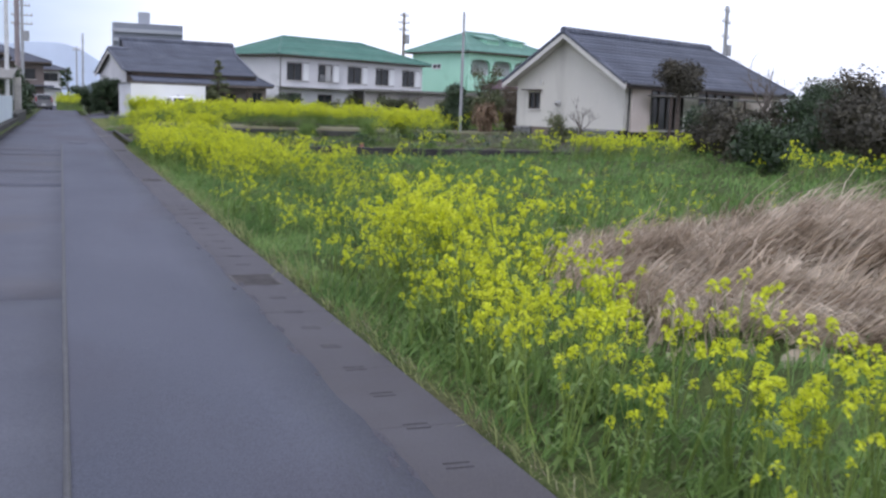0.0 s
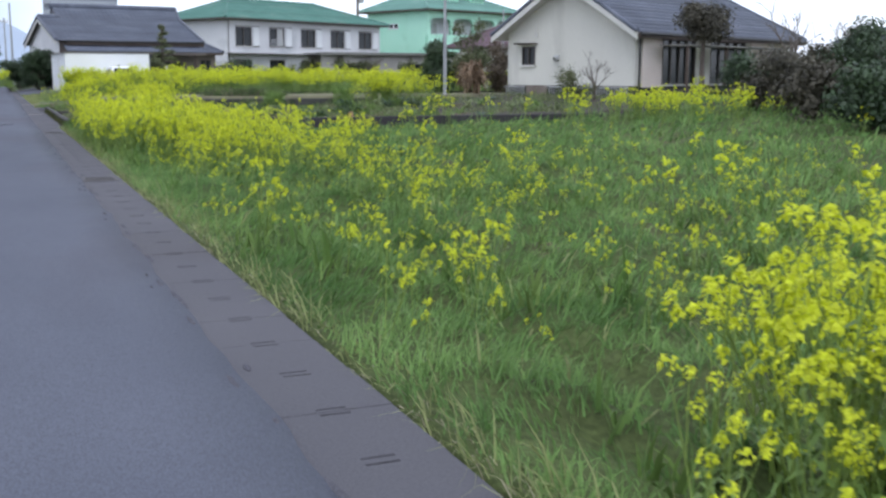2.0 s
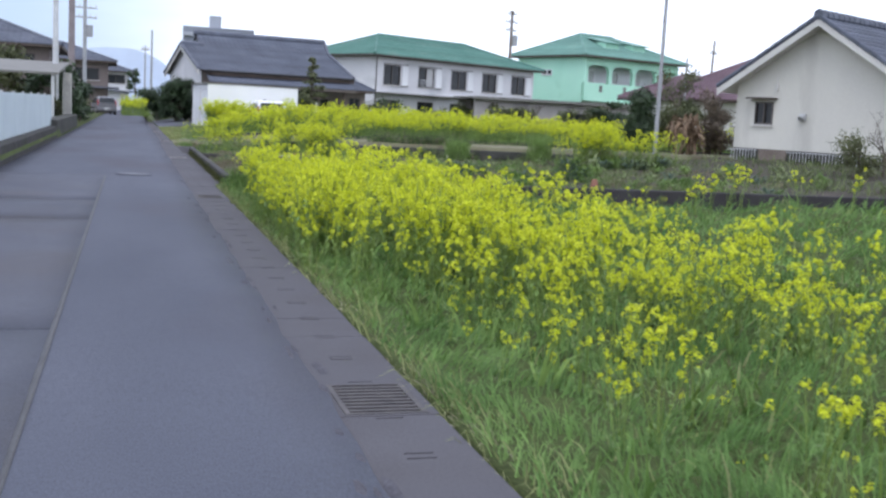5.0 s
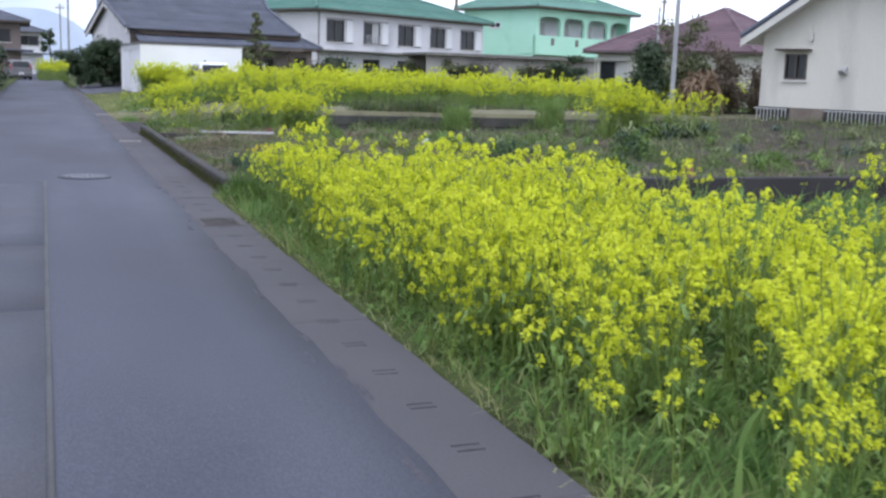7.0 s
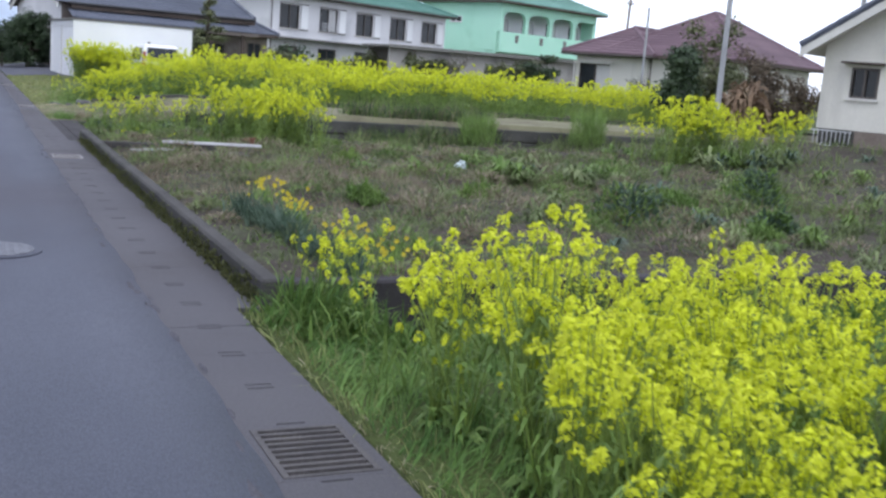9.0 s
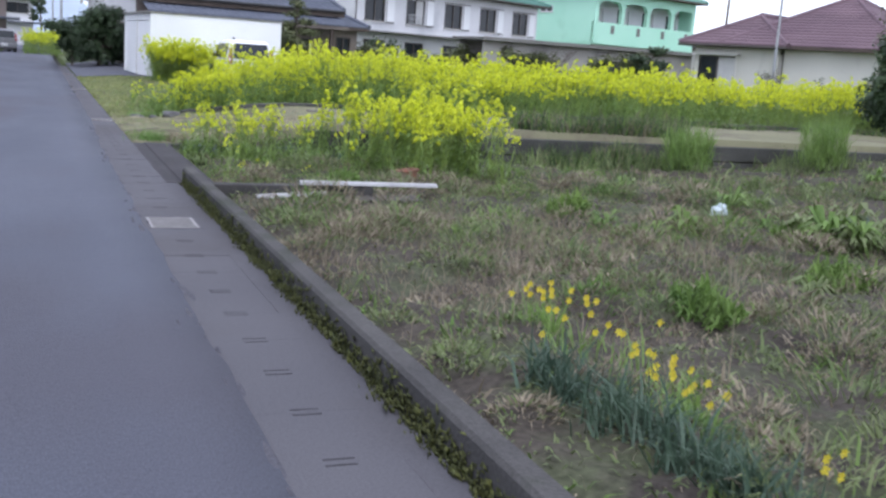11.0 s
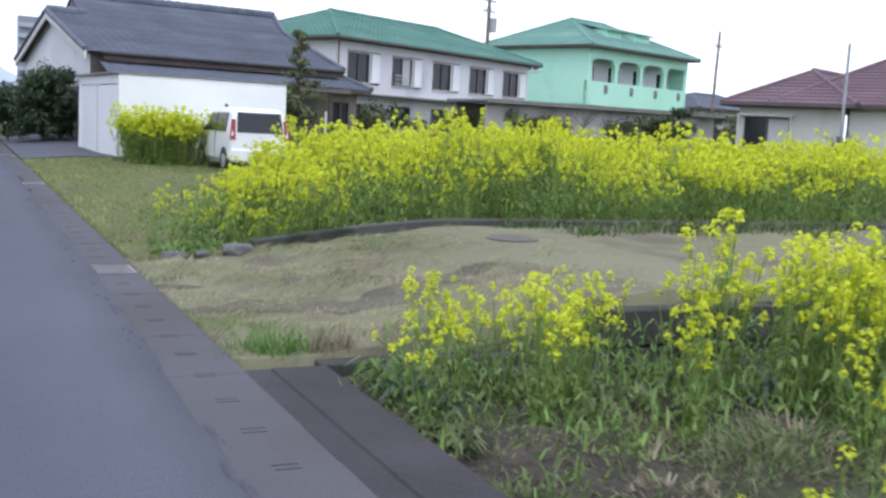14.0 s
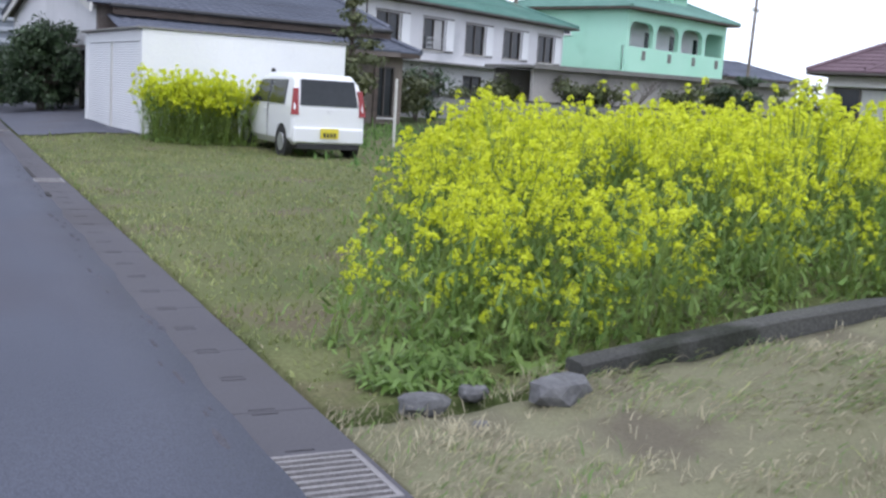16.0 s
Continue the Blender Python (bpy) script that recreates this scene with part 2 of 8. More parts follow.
GLASS = mat("dark_window_glass", (0.022, 0.026, 0.03), (0.035, 0.04, 0.045), 0.12, 0.9, 9, 0.1, spec=0.35)
CURTAIN = mat("pale_curtain", (0.50, 0.50, 0.50), (0.58, 0.58, 0.57), 0.9, 2, 30, 0.08, stretch=(6, 6, 1))
BROWNFRAME = mat("brown_aluminium", (0.075, 0.065, 0.06), (0.10, 0.088, 0.08), 0.45, 3, 30, 0.06, metal=0.4)
ALU = mat("aluminium", (0.50, 0.51, 0.52), (0.60, 0.61, 0.62), 0.4, 4, 40, 0.08, metal=0.6)
PIPEWHITE = mat("weathered_white_pipe", (0.30, 0.30, 0.31), (0.41, 0.41, 0.42), 0.55, 5, 50, 0.08, stain=(0.24, 0.23, 0.21), stain_scale=7, stain_pos=0.58)
POLE = mat("pole_concrete", (0.30, 0.31, 0.33), (0.37, 0.38, 0.40), 0.8, 2, 50, 0.08)
POLE_WOOD = mat("pole_wood", (0.15, 0.12, 0.10), (0.21, 0.175, 0.15), 0.85, 2, 50, 0.15)
CABLE = mat("cable", (0.03, 0.03, 0.033), (0.045, 0.045, 0.05), 0.6)
TERRA = mat("terracotta_plastic", (0.25, 0.105, 0.07), (0.31, 0.14, 0.095), 0.6, 6, 40, 0.1)
BLOCK = mat("block_wall_concrete", (0.22, 0.22, 0.225), (0.29, 0.29, 0.295), 0.92, 0.8, 40, 0.12, 0.3, 50, rand=0.08, stain=(0.15, 0.15, 0.15), stain_scale=0.7, stain_pos=0.55)
PALEBLUE = mat("pale_blue_panel", (0.50, 0.58, 0.62), (0.56, 0.64, 0.68), 0.6, 1.2, 40, 0.05)
DARKSHEET = mat("rusty_sheet", (0.075, 0.068, 0.062), (0.12, 0.105, 0.095), 0.75, 3, 40, 0.15)
DARKKERB = mat("dark_kerb", (0.042, 0.039, 0.043), (0.062, 0.058, 0.062), 0.9, 1.5, 60, 0.15, 0.3, 60, spec=0.2)
SHEET = mat("grey_corrugated_sheet", (0.16, 0.155, 0.145), (0.21, 0.205, 0.19), 0.75, 3, 40, 0.12)
STONE = mat("field_stone", (0.10, 0.10, 0.105), (0.16, 0.16, 0.165), 0.9, 5, 40, 0.2, 0.5, 30)
APART = mat("apartment_render", (0.33, 0.355, 0.41), (0.38, 0.405, 0.46), 0.9, 0.05, 9, 0.03)
APART_D = mat("apartment_shade", (0.20, 0.22, 0.26), (0.23, 0.25, 0.29), 0.9, 0.05, 9, 0.03)
# aerial haze is put into the hills' pale blue colour
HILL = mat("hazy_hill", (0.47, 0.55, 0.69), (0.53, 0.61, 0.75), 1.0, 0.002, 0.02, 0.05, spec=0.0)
FARHOUSE = mat("far_brown_wall", (0.17, 0.14, 0.13), (0.23, 0.19, 0.18), 0.9, 0.3, 9, 0.1)

# ---------- mesh helpers ----------


def mesh_of(name, verts, faces, mats, idx=None, smooth=False):
    """A mesh from arrays: verts (n, 3), faces (m, 3) or (m, 4)."""
    verts, faces = np.asarray(verts, np.float32), np.asarray(faces, np.int32)
    me = bpy.data.meshes.new(name)
    k = faces.shape[1]
    me.vertices.add(len(verts))
    me.vertices.foreach_set("co", verts.ravel())
    me.loops.add(faces.size)
    me.loops.foreach_set("vertex_index", faces.ravel())
    me.polygons.add(len(faces))
    me.polygons.foreach_set("loop_start", np.arange(0, faces.size, k, dtype=np.int32))
    if idx is not None:
        me.polygons.foreach_set("material_index", np.asarray(idx, np.int32))
    if smooth:
        me.polygons.foreach_set("use_smooth", np.ones(len(faces), bool))
    for m in mats if isinstance(mats, (list, tuple)) else [mats]:
        me.materials.append(m)
    me.update(calc_edges=True)
    me.validate()
    return me


def group_at(name, m, label, category, group="", kind=""):
    e = new(name)
    e.empty_display_size = 0.2
    e.matrix_world = m
    return tagged(e, label, category, group, kind)


def part(name, bm, material, parent, label="", smooth=False, kind=""):
    """Links a bmesh, or a mesh, as one object under its thing, in the thing's own axes."""
    if isinstance(bm, bmesh.types.BMesh):
        me = bpy.data.meshes.new(name)
        bm.normal_update()
        bm.to_mesh(me)
        bm.free()
        if smooth:
            me.polygons.foreach_set("use_smooth", np.ones(len(me.polygons), bool))
    else:
        me = bm
    if material and not me.materials:
        me.materials.append(material)
    ob = new(name, me)
    ob.parent = parent
    return tagged(ob, label, kind=kind)


def thing(name, bm, material, label, category, m=None, group="", kind="", smooth=False):
    ob = part(name, bm, material, None, "", smooth)
    if m is not None:
        ob.matrix_world = m
    return tagged(ob, label, category, group, kind)


def box(bm, x0, x1, y0, y1, z0, z1, bevel=0.0, m=None):
    made = bmesh.ops.create_cube(bm, size=1.0)["verts"]
    for v in made:
        v.co = Vector(((x0 + x1) / 2 + v.co.x * (x1 - x0), (y0 + y1) / 2 + v.co.y * (y1 - y0), (z0 + z1) / 2 + v.co.z * (z1 - z0)))
    if bevel:
        edges = list({e for v in made for e in v.link_edges})
        made = list({v for f in bmesh.ops.bevel(bm, geom=edges, offset=bevel, segments=1, affect="EDGES")["faces"] for v in f.verts})
    if m is not None:
        for v in made:
            v.co = m @ v.co
    return made


def bx(x0, x1, y0, y1, z0, z1, bevel=0.0):
    bm = bmesh.new()
    box(bm, x0, x1, y0, y1, z0, z1, bevel)
    return bm


def tube(bm, p, q, r0, r1=None, n=8, caps=True):
    p, q = Vector(p), Vector(q)
    r1 = r0 if r1 is None else r1
    d = (q - p).normalized()
    a = d.orthogonal().normalized()
    b = d.cross(a)
    lo = [bm.verts.new(p + (a * math.cos(t) + b * math.sin(t)) * r0) for t in (2 * math.pi * i / n for i in range(n))]
    hi = [bm.verts.new(q + (a * math.cos(t) + b * math.sin(t)) * r1) for t in (2 * math.pi * i / n for i in range(n))]
    for i in range(n):
        bm.faces.new((lo[i], lo[(i + 1) % n], hi[(i + 1) % n], hi[i]))
    if caps:
        bm.faces.new(lo[::-1])
        bm.faces.new(hi)


def tb(p, q, r0, r1=None, n=8):
    bm = bmesh.new()
    tube(bm, p, q, r0, r1, n)
    return bm


def prism(bm, profile, y0, y1):
    """A closed profile of (x, z) drawn out along y."""
    a = [bm.verts.new((x, y0, z)) for x, z in profile]
    b = [bm.verts.new((x, y1, z)) for x, z in profile]
    n = len(a)
    bm.faces.new(a)
    bm.faces.new(b[::-1])
    for i in range(n):
        bm.faces.new((a[i], b[i], b[(i + 1) % n], a[(i + 1) % n]))
    bmesh.ops.recalc_face_normals(bm, faces=bm.faces)


def smooth01(a, b, x):
    t = np.clip((x - a) / (b - a), 0, 1)
    return t * t * (3 - 2 * t)


def wob(x, y, s, seed=0.0):
    """A cheap smooth field of bumps between about -1 and 1."""
    return (np.sin(x * s * 1.3 + seed) * np.cos(y * s * 0.9 + 1.7 * seed) + 0.6 * np.sin(x * s * 2.9 + y * s * 1.9 + 2.1 + seed) + 0.4 * np.cos(y * s * 5.3 - x * s * 3.1 + seed)) / 2.0
WALLBROWN = mat("weathered_brown_boards", (0.12, 0.10, 0.09), (0.19, 0.16, 0.145), 0.85, 1.2, 30, 0.25, 0.3, 30, stain=(0.24, 0.22, 0.21), stain_scale=0.8, stain_pos=0.55)
STRAWBROWN = mat("bleached_leaf", (0.25, 0.18, 0.12), (0.40, 0.31, 0.22), 0.85, 3, 12, 0.15, island=0.35, trans=0.2)
FIELDLEAF = mat("field_leaf", (0.09, 0.165, 0.04), (0.185, 0.27, 0.075), 0.6, 1.5, 9, 0.12, island=0.35, trans=0.3, spec=0.25)
BLUELEAF = mat("bluish_leaf", (0.05, 0.088, 0.06), (0.085, 0.135, 0.088), 0.55, 2, 9, 0.12, island=0.3, trans=0.25)
DAFFODIL = mat("daffodil_yellow", (0.60, 0.48, 0.04), (0.68, 0.58, 0.06), 0.6, 3, 9, 0.06, island=0.15, trans=0.4)
MINT_ROOF = mat("faded_green_roof", (0.13, 0.27, 0.225), (0.165, 0.32, 0.27), 0.65, 0.5, 18, 0.12, island=0.1, stain=(0.19, 0.33, 0.28), stain_scale=0.5, stain_pos=0.56)
RUSSET = mat("russet_leaf", (0.085, 0.068, 0.048), (0.15, 0.115, 0.08), 0.75, 1.3, 9, 0.1, island=0.4, trans=0.15)
LAWN = mat("lawn_thatch", (0.10, 0.118, 0.048), (0.15, 0.158, 0.07), 0.95, 1.2, 40, 0.25, 0.6, 30, stain=(0.135, 0.115, 0.075), stain_scale=1.1, stain_pos=0.54, spec=0.15)
PLASTER = mat("weathered_plaster", (0.40, 0.38, 0.36), (0.50, 0.475, 0.45), 0.9, 0.6, 30, 0.08, 0.2, 40, stain=(0.27, 0.26, 0.25), stain_scale=0.8, stain_pos=0.52, stretch=(1, 1, 0.4))
BROWNLEAF = mat("brownish_leaf", (0.045, 0.042, 0.03), (0.085, 0.076, 0.052), 0.7, 1.3, 9, 0.1, island=0.4, trans=0.15)
TWIG = mat("bare_twig", (0.10, 0.085, 0.075), (0.15, 0.13, 0.115), 0.9, 5, 40, 0.2)
DIRT = mat("road_dirt", (0.080, 0.079, 0.095), (0.094, 0.091, 0.105), 0.95, 2.5, 60, 0.25, 0.3, 80, spec=0.15)
DAMP = mat("damp_drive_soil", (0.092, 0.083, 0.064), (0.150, 0.138, 0.098), 0.95, 1.8, 40, 0.3, 0.5, 30, spec=0.15)

# ---------- the plan ----------
ROAD_L, ASPH_R, EDGE = -0.35, 2.45, 2.89   # left kerb, asphalt's edge, gutter's outer edge
WALL_Y = 31.42                             # cross wall between the field and the fallow plot
DRIVE_0, DRIVE_1 = 45.45, 49.5             # concrete drive


def drive_z(x):
    return 0.34 * smooth01(3.1, 6.2, x)


def tussock(x, y):
    """Rounded hummocks of matted grass, from 0 to about 1."""
    u, v = x + 0.22 * np.sin(2.1 * y + 0.7 * x), y + 0.25 * np.sin(1.7 * x - 0.6 * y)
    return np.clip(0.42 + 0.62 * wob(u, v, 3.0, 0.9) + 0.30 * wob(u, v, 1.3, 2.2), 0, 1.15)


def drive_top(x, y):
    """Surface of the drive: flat further in, matted hummocks of dead grass near the lane."""
    mats = np.clip(0.15 + 0.75 * wob(x + 0.2 * np.sin(3 * y), y * 1.5, 2.3, 1.9) + 0.3 * wob(x, y, 5.0, 0.3), 0, 1.1)
    near = smooth01(2.95, 3.25, x) * (1 - smooth01(4.6, 6.4, x + 0.5 * wob(y, x, 1.4)))
    return drive_z(x) + 0.012 * wob(x, y, 1.4, 1.0) * smooth01(2.9, 3.3, x) + 0.085 * mats * near


def ground_z(x, y):
    """Height of the ground sheet."""
    x, y = np.asarray(x, float), np.asarray(y, float)
    far_rise = 0.45 * smooth01(10, 22, x) * smooth01(14, 34, y + 0.35 * (x - 10))
    field = -0.03 - 0.25 * smooth01(2.95, 4.2, x) + 0.05 * wob(x, y, 0.9) * smooth01(3, 5, x) + 0.23 * tussock(x, y) * smooth01(3.05, 3.7, x) * (1 - smooth01(WALL_Y - 0.5, WALL_Y, y)) + far_rise * 0.9
    plot = -0.17 + 0.04 * wob(x, y, 1.3, 2.0) + 0.12 * tussock(x * 1.2, y * 1.2) * smooth01(3.2, 3.7, x) + far_rise
    bed = -0.005 + 0.30 * smooth01(3.3, 6.4, x - 0.35 * np.clip(y - 50, 0, 20)) * (1 - smooth01(54, 61, y)) + 0.02 * wob(x, y, 1.1, 4.0) * smooth01(2.9, 3.3, x) + 0.10 * smooth01(64, 67, y) * smooth01(2.9, 4.5, x)
    bed = bed + (0.35 - bed) * smooth01(70, 85, y) * smooth01(2.9, 6.0, x)
    z = np.where(y < WALL_Y + 0.07, field, np.where(y < DRIVE_0 - 0.06, plot, np.where(y < DRIVE_1, drive_z(x) - 0.12, bed)))
    left = np.where(y < 49, 0.28, 0.04)
    z = np.where(x < ROAD_L - 0.02, left, np.where(x < EDGE + 0.02, np.where((x > ASPH_R + 0.02), -0.4, -0.09), z))
    return z


def axis(*spans):
    out = []
    for a, b, n in spans:
        out += list(np.linspace(a, b, n, endpoint=False))
    return np.array(out + [spans[-1][1]])


gx = axis((-2500, -60, 6), (-60, -4, 8), (-4, ROAD_L - 0.03, 6), (ROAD_L - 0.03, ROAD_L + 0.0, 1), (ROAD_L + 0.0, EDGE + 0.01, 3), (EDGE + 0.01, EDGE + 0.04, 1), (EDGE + 0.04, 8.5, 56), (8.5, 13, 30), (13, 40, 36), (40, 90, 14), (90, 2500, 6))
gy = axis((-400, -20, 6), (-20, 2, 20), (2, WALL_Y + 0.06, 200), (WALL_Y + 0.06, WALL_Y + 0.08, 1), (WALL_Y + 0.08, DRIVE_0 - 0.07, 100), (DRIVE_0 - 0.07, DRIVE_0 - 0.05, 1), (DRIVE_0 - 0.05, DRIVE_1 - 0.01, 14), (DRIVE_1 - 0.01, DRIVE_1 + 0.01, 1), (DRIVE_1 + 0.01, 90, 80), (90, 200, 12), (200, 3500, 6))
GX, GY = np.meshgrid(gx, gy, indexing="ij")
gv = np.stack([GX, GY, ground_z(GX, GY)], -1).reshape(-1, 3)
ni, nj = len(gx), len(gy)
I, J = np.meshgrid(np.arange(ni - 1), np.arange(nj - 1), indexing="ij")
gf = np.stack([I * nj + J, (I + 1) * nj + J, (I + 1) * nj + J + 1, I * nj + J + 1], -1).reshape(-1, 4)
cx, cy = gv[gf].mean(1)[:, 0], gv[gf].mean(1)[:, 1]
gi = 2 * ((cy > DRIVE_1) & (cy < 70) & (cx > EDGE) & (cx < 12)).astype(int) + ((cy > WALL_Y) & (cy < DRIVE_0) & (cx > EDGE) & (cx < 24)).astype(int)
tagged(new("ground", mesh_of("ground", gv, gf, [SOIL, DARKSOIL, LAWN], gi, smooth=True)), "green field soil with a brown fallow garden plot", "ground", kind="structure")

# ---------- road ----------


def strip(name, xs, ys, zfun, material, label, thick=0.12):
    """A slab with a lightly uneven top."""
    X, Y = np.meshgrid(xs, ys, indexing="ij")
    if name == "road":
        X[-1] += 0.02 + 0.07 * smooth01(44, 49, ys) + 0.022 * wob(ys, ys * 0.3, 2.3) + 0.015 * wob(ys, ys * 0.7, 7.0) * 0.4
    top = np.stack([X, Y, zfun(X, Y)], -1).reshape(-1, 3)
    n, m = len(xs), len(ys)
    a, b = np.meshgrid(np.arange(n - 1), np.arange(m - 1), indexing="ij")
    f = [np.stack([a * m + b, (a + 1) * m + b, (a + 1) * m + b + 1, a * m + b + 1], -1).reshape(-1, 4)]
    rim = np.concatenate([np.arange(n) * m, (n - 1) * m + np.arange(1, m), np.arange(n - 2, -1, -1) * m + m - 1, np.arange(m - 2, 0, -1)])
    low = top[rim] - (0, 0, thick)
    k = len(rim)
    r2 = len(top) + np.arange(k)
    f.append(np.stack([rim, r2, np.roll(r2, -1), np.roll(rim, -1)], -1))
    return mesh_of(name, np.concatenate([top, low]), np.concatenate(f), material)


road = tagged(new("road", strip("road", np.linspace(ROAD_L, ASPH_R, 9), axis((-25, 0, 25), (0, 60, 400), (60, 175, 115)), lambda x, y: 0.006 + 0.004 * wob(x, y, 0.8), ASPHALT, "")), "narrow grey asphalt lane with patches", "road", kind="structure")
# older resurfacing strip with open joints, one slab a piece
for y0, y1 in ((-12, 9.05), (9.1, 17.88), (17.92, 20.9), (20.94, 26.05), (26.09, 28.15), (28.19, 32.4)):
    n = max(4, int((y1 - y0) * 2))
    me = strip("road_patch", np.linspace(ROAD_L + 0.02, 1.29, 6), np.linspace(y0, y1, n), lambda x, y: 0.0125 + 0.002 * wob(x, y, 1.1), ASPHALT_OLD, "", 0.02)
    part("road_patch", me, None, road, "older, lighter asphalt patch")
part("tar_joint", strip("tar_joint", [1.288, 1.30, 1.314], np.linspace(-12, 32.4, 90), lambda x, y: 0.0128 + 0.0015 * wob(x, y, 3), TAR, "", 0.02), None, road, "dark tar joint")

# painted mark and manhole covers in the lane
MANHOLES = ((1.73, 32.9, 0.29),)
for mx, my, mr in MANHOLES:
    hole = group_at("manhole_cover", pose(mx, my, 0.003), "round worn grey manhole cover in the asphalt", "manhole cover")
    bm = bmesh.new()
    tube(bm, (0, 0, -0.05), (0, 0, 0.012), mr, mr, 32)
    part("ring", bm, ASPHALT, hole, "worn grey ring")
    bm = bmesh.new()
    tube(bm, (0, 0, -0.04), (0, 0, 0.017), mr * 0.84, mr * 0.84, 32)
    for i in range(-4, 5):
        for j in range(-4, 5):
            if math.hypot(i, j) < 4.3:
                box(bm, i * 0.055 - 0.016, i * 0.055 + 0.016, j * 0.055 - 0.016, j * 0.055 + 0.016, 0.017, 0.019)
    part("lid", bm, IRON, hole, "cast iron lid with raised squares")

# ---------- gutter: covers of half a metre, gratings about every ten metres ----------
gutter = group_at("gutter", pose(0, 0, 0), "concrete roadside gutter with slotted covers", "gutter", kind="structure")
part("bed", bx(ASPH_R - 0.02, EDGE + 0.0, -25, 175, -0.6, -0.26), SUMP, gutter)
W0, W1, H = ASPH_R + 0.002, EDGE - 0.004, 0.0
s0, s1 = 2.615, 2.725
GRATES = (-10.2, -0.4, 9.45, 19.25, 28.92, 38.72, 48.57, 58.4, 68.25, 78.1)


def cover_mesh(length):
    """A cover with a finger slot near each end and chamfered long edges."""
    b = bmesh.new()
    a, c = 0.020, 0.034
    for x0, x1, y0, y1 in ((W0, W1, 0.0002, a), (W0, s0, a, c), (s1, W1, a, c), (W0, W1, c, length - c), (W0, s0, length - c, length - a), (s1, W1, length - c, length - a), (W0, W1, length - a, length - 0.0002)):
        box(b, x0, x1, y0, y1, -0.09, H)
    me = bpy.data.meshes.new("cover")
    b.to_mesh(me)
    b.free()
    me.materials.append(CONC)
    return me


def drain_grating(y, dx):
    # gratings before y = 30 get a darker steel colour than the later ones
    steel = GRATE_DARK if y < 30 else GRATE
    gr = group_at("drain_grating", pose(dx, y, 0), "dark steel drain grating set in the gutter" if y < 30 else "pale steel drain grating set in the gutter", "drain grating", "gratings along the gutter")
    b = bmesh.new()
    for x0, x1, y0, y1 in ((W0 - dx, 2.50, 0.001, 0.499), (2.845, W1 - dx, 0.001, 0.499), (2.50, 2.845, 0.001, 0.020), (2.50, 2.845, 0.480, 0.499)):
        box(b, x0, x1, y0, y1, -0.09, 0.001)
    part("surround", b, CONC, gr, "grey concrete surround")
    b = bmesh.new()
    for x0, x1, y0, y1 in ((2.502, 2.524, 0.022, 0.478), (2.821, 2.843, 0.022, 0.478), (2.524, 2.821, 0.022, 0.040), (2.524, 2.821, 0.460, 0.478)):
        box(b, x0, x1, y0, y1, -0.06, 0.004)
    part("frame", b, steel, gr, "worn steel frame")
    for i in range(8):
        part("bar", bx(2.524, 2.821, 0.072 + 0.0495 * i, 0.092 + 0.0495 * i, -0.012, 0.002), steel, gr)


rr = random.Random(3)
for g0, g1 in zip(GRATES, GRATES[1:]):
    n_cov = round((g1 - g0 - 0.5) / 0.49)
    step = (g1 - g0 - 0.5) / n_cov
    cover_me = cover_mesh(step)
    for k in range(n_cov):
        ob = new("cover", cover_me)
        ob.parent = gutter
        ob.location = (rr.uniform(-0.003, 0.003) , g0 + 0.5 + k * step, rr.uniform(-0.0005, 0.0))
        ob.rotation_euler = (rr.uniform(-0.0003, 0.0003), rr.uniform(-0.0006, 0.0006), 0.0)
    drain_grating(g0, -0.035 if g0 < 15 else (0.0 if g0 < 45 else 0.02))
for y0, y1 in ((58.9, 60.3), (57.0, 57.35)):
    part("gap", bx(2.53, 2.58, y0, y1, -0.05, 0.0085, 0.003), SUMP, gutter, "dark open joint")
# loose dirt and broken edges lying along the joint of the lane and the gutter
rdirt = np.random.default_rng(77)
dv, df = [], []
for i in range(170):
    yy = rdirt.uniform(4, 62)
    cx_, sx_ = ASPH_R + 0.01 + rdirt.normal(0, 0.03), rdirt.uniform(0.01, 0.03)
    sy_ = sx_ * rdirt.uniform(3.0, 9.0)
    k = len(dv)
    an = np.linspace(0, 2 * np.pi, 9, endpoint=False)
    rad = rdirt.uniform(0.75, 1.15, 9)
    dv += [(cx_, yy, 0.0165)] + [(cx_ + math.cos(q) * w * sx_, yy + math.sin(q) * w * sy_, 0.0005) for q, w in zip(an, rad)]
    df += [(k, k + 1 + j, k + 1 + (j + 1) % 9) for j in range(9)]
tagged(new("road_dirt", mesh_of("road_dirt", dv, df, DIRT)), "thin brown dirt gathered along the lane's edge", "dirt", kind="stuff")

# ---------- fallow plot: raised kerb wall, cross wall, drive ----------
kerb = group_at("plot_wall", pose(0, 0, 0), "low mossy concrete wall round the fallow plot", "low wall", kind="structure")
part("wall_along_road", bx(3.03, 3.145, WALL_Y - 0.14, 41.27, -0.4, 0.15, 0.016), CONC_WALL, kerb)
part("footing", bx(EDGE + 0.0, 3.028, WALL_Y - 0.14, 41.28, -0.4, -0.006), CONC, kerb)
part("footing", bx(EDGE + 0.0, 3.028, 41.285, 45.2, -0.4, -0.004), DARKKERB, kerb)
part("low_kerb", bx(3.03, 3.35, 41.285, 45.2, -0.4, 0.004, 0.012), DARKKERB, kerb, "lower broad dark concrete kerb")
part("cross_wall", bx(3.147, 19.0, WALL_Y - 0.12, WALL_Y + 0.02, -0.5, 0.13, 0.014), DARKKERB, kerb)
part("inner_beam", bx(3.149, 4.9, 41.16, 41.28, -0.3, 0.01, 0.01), CONC_WALL, kerb)
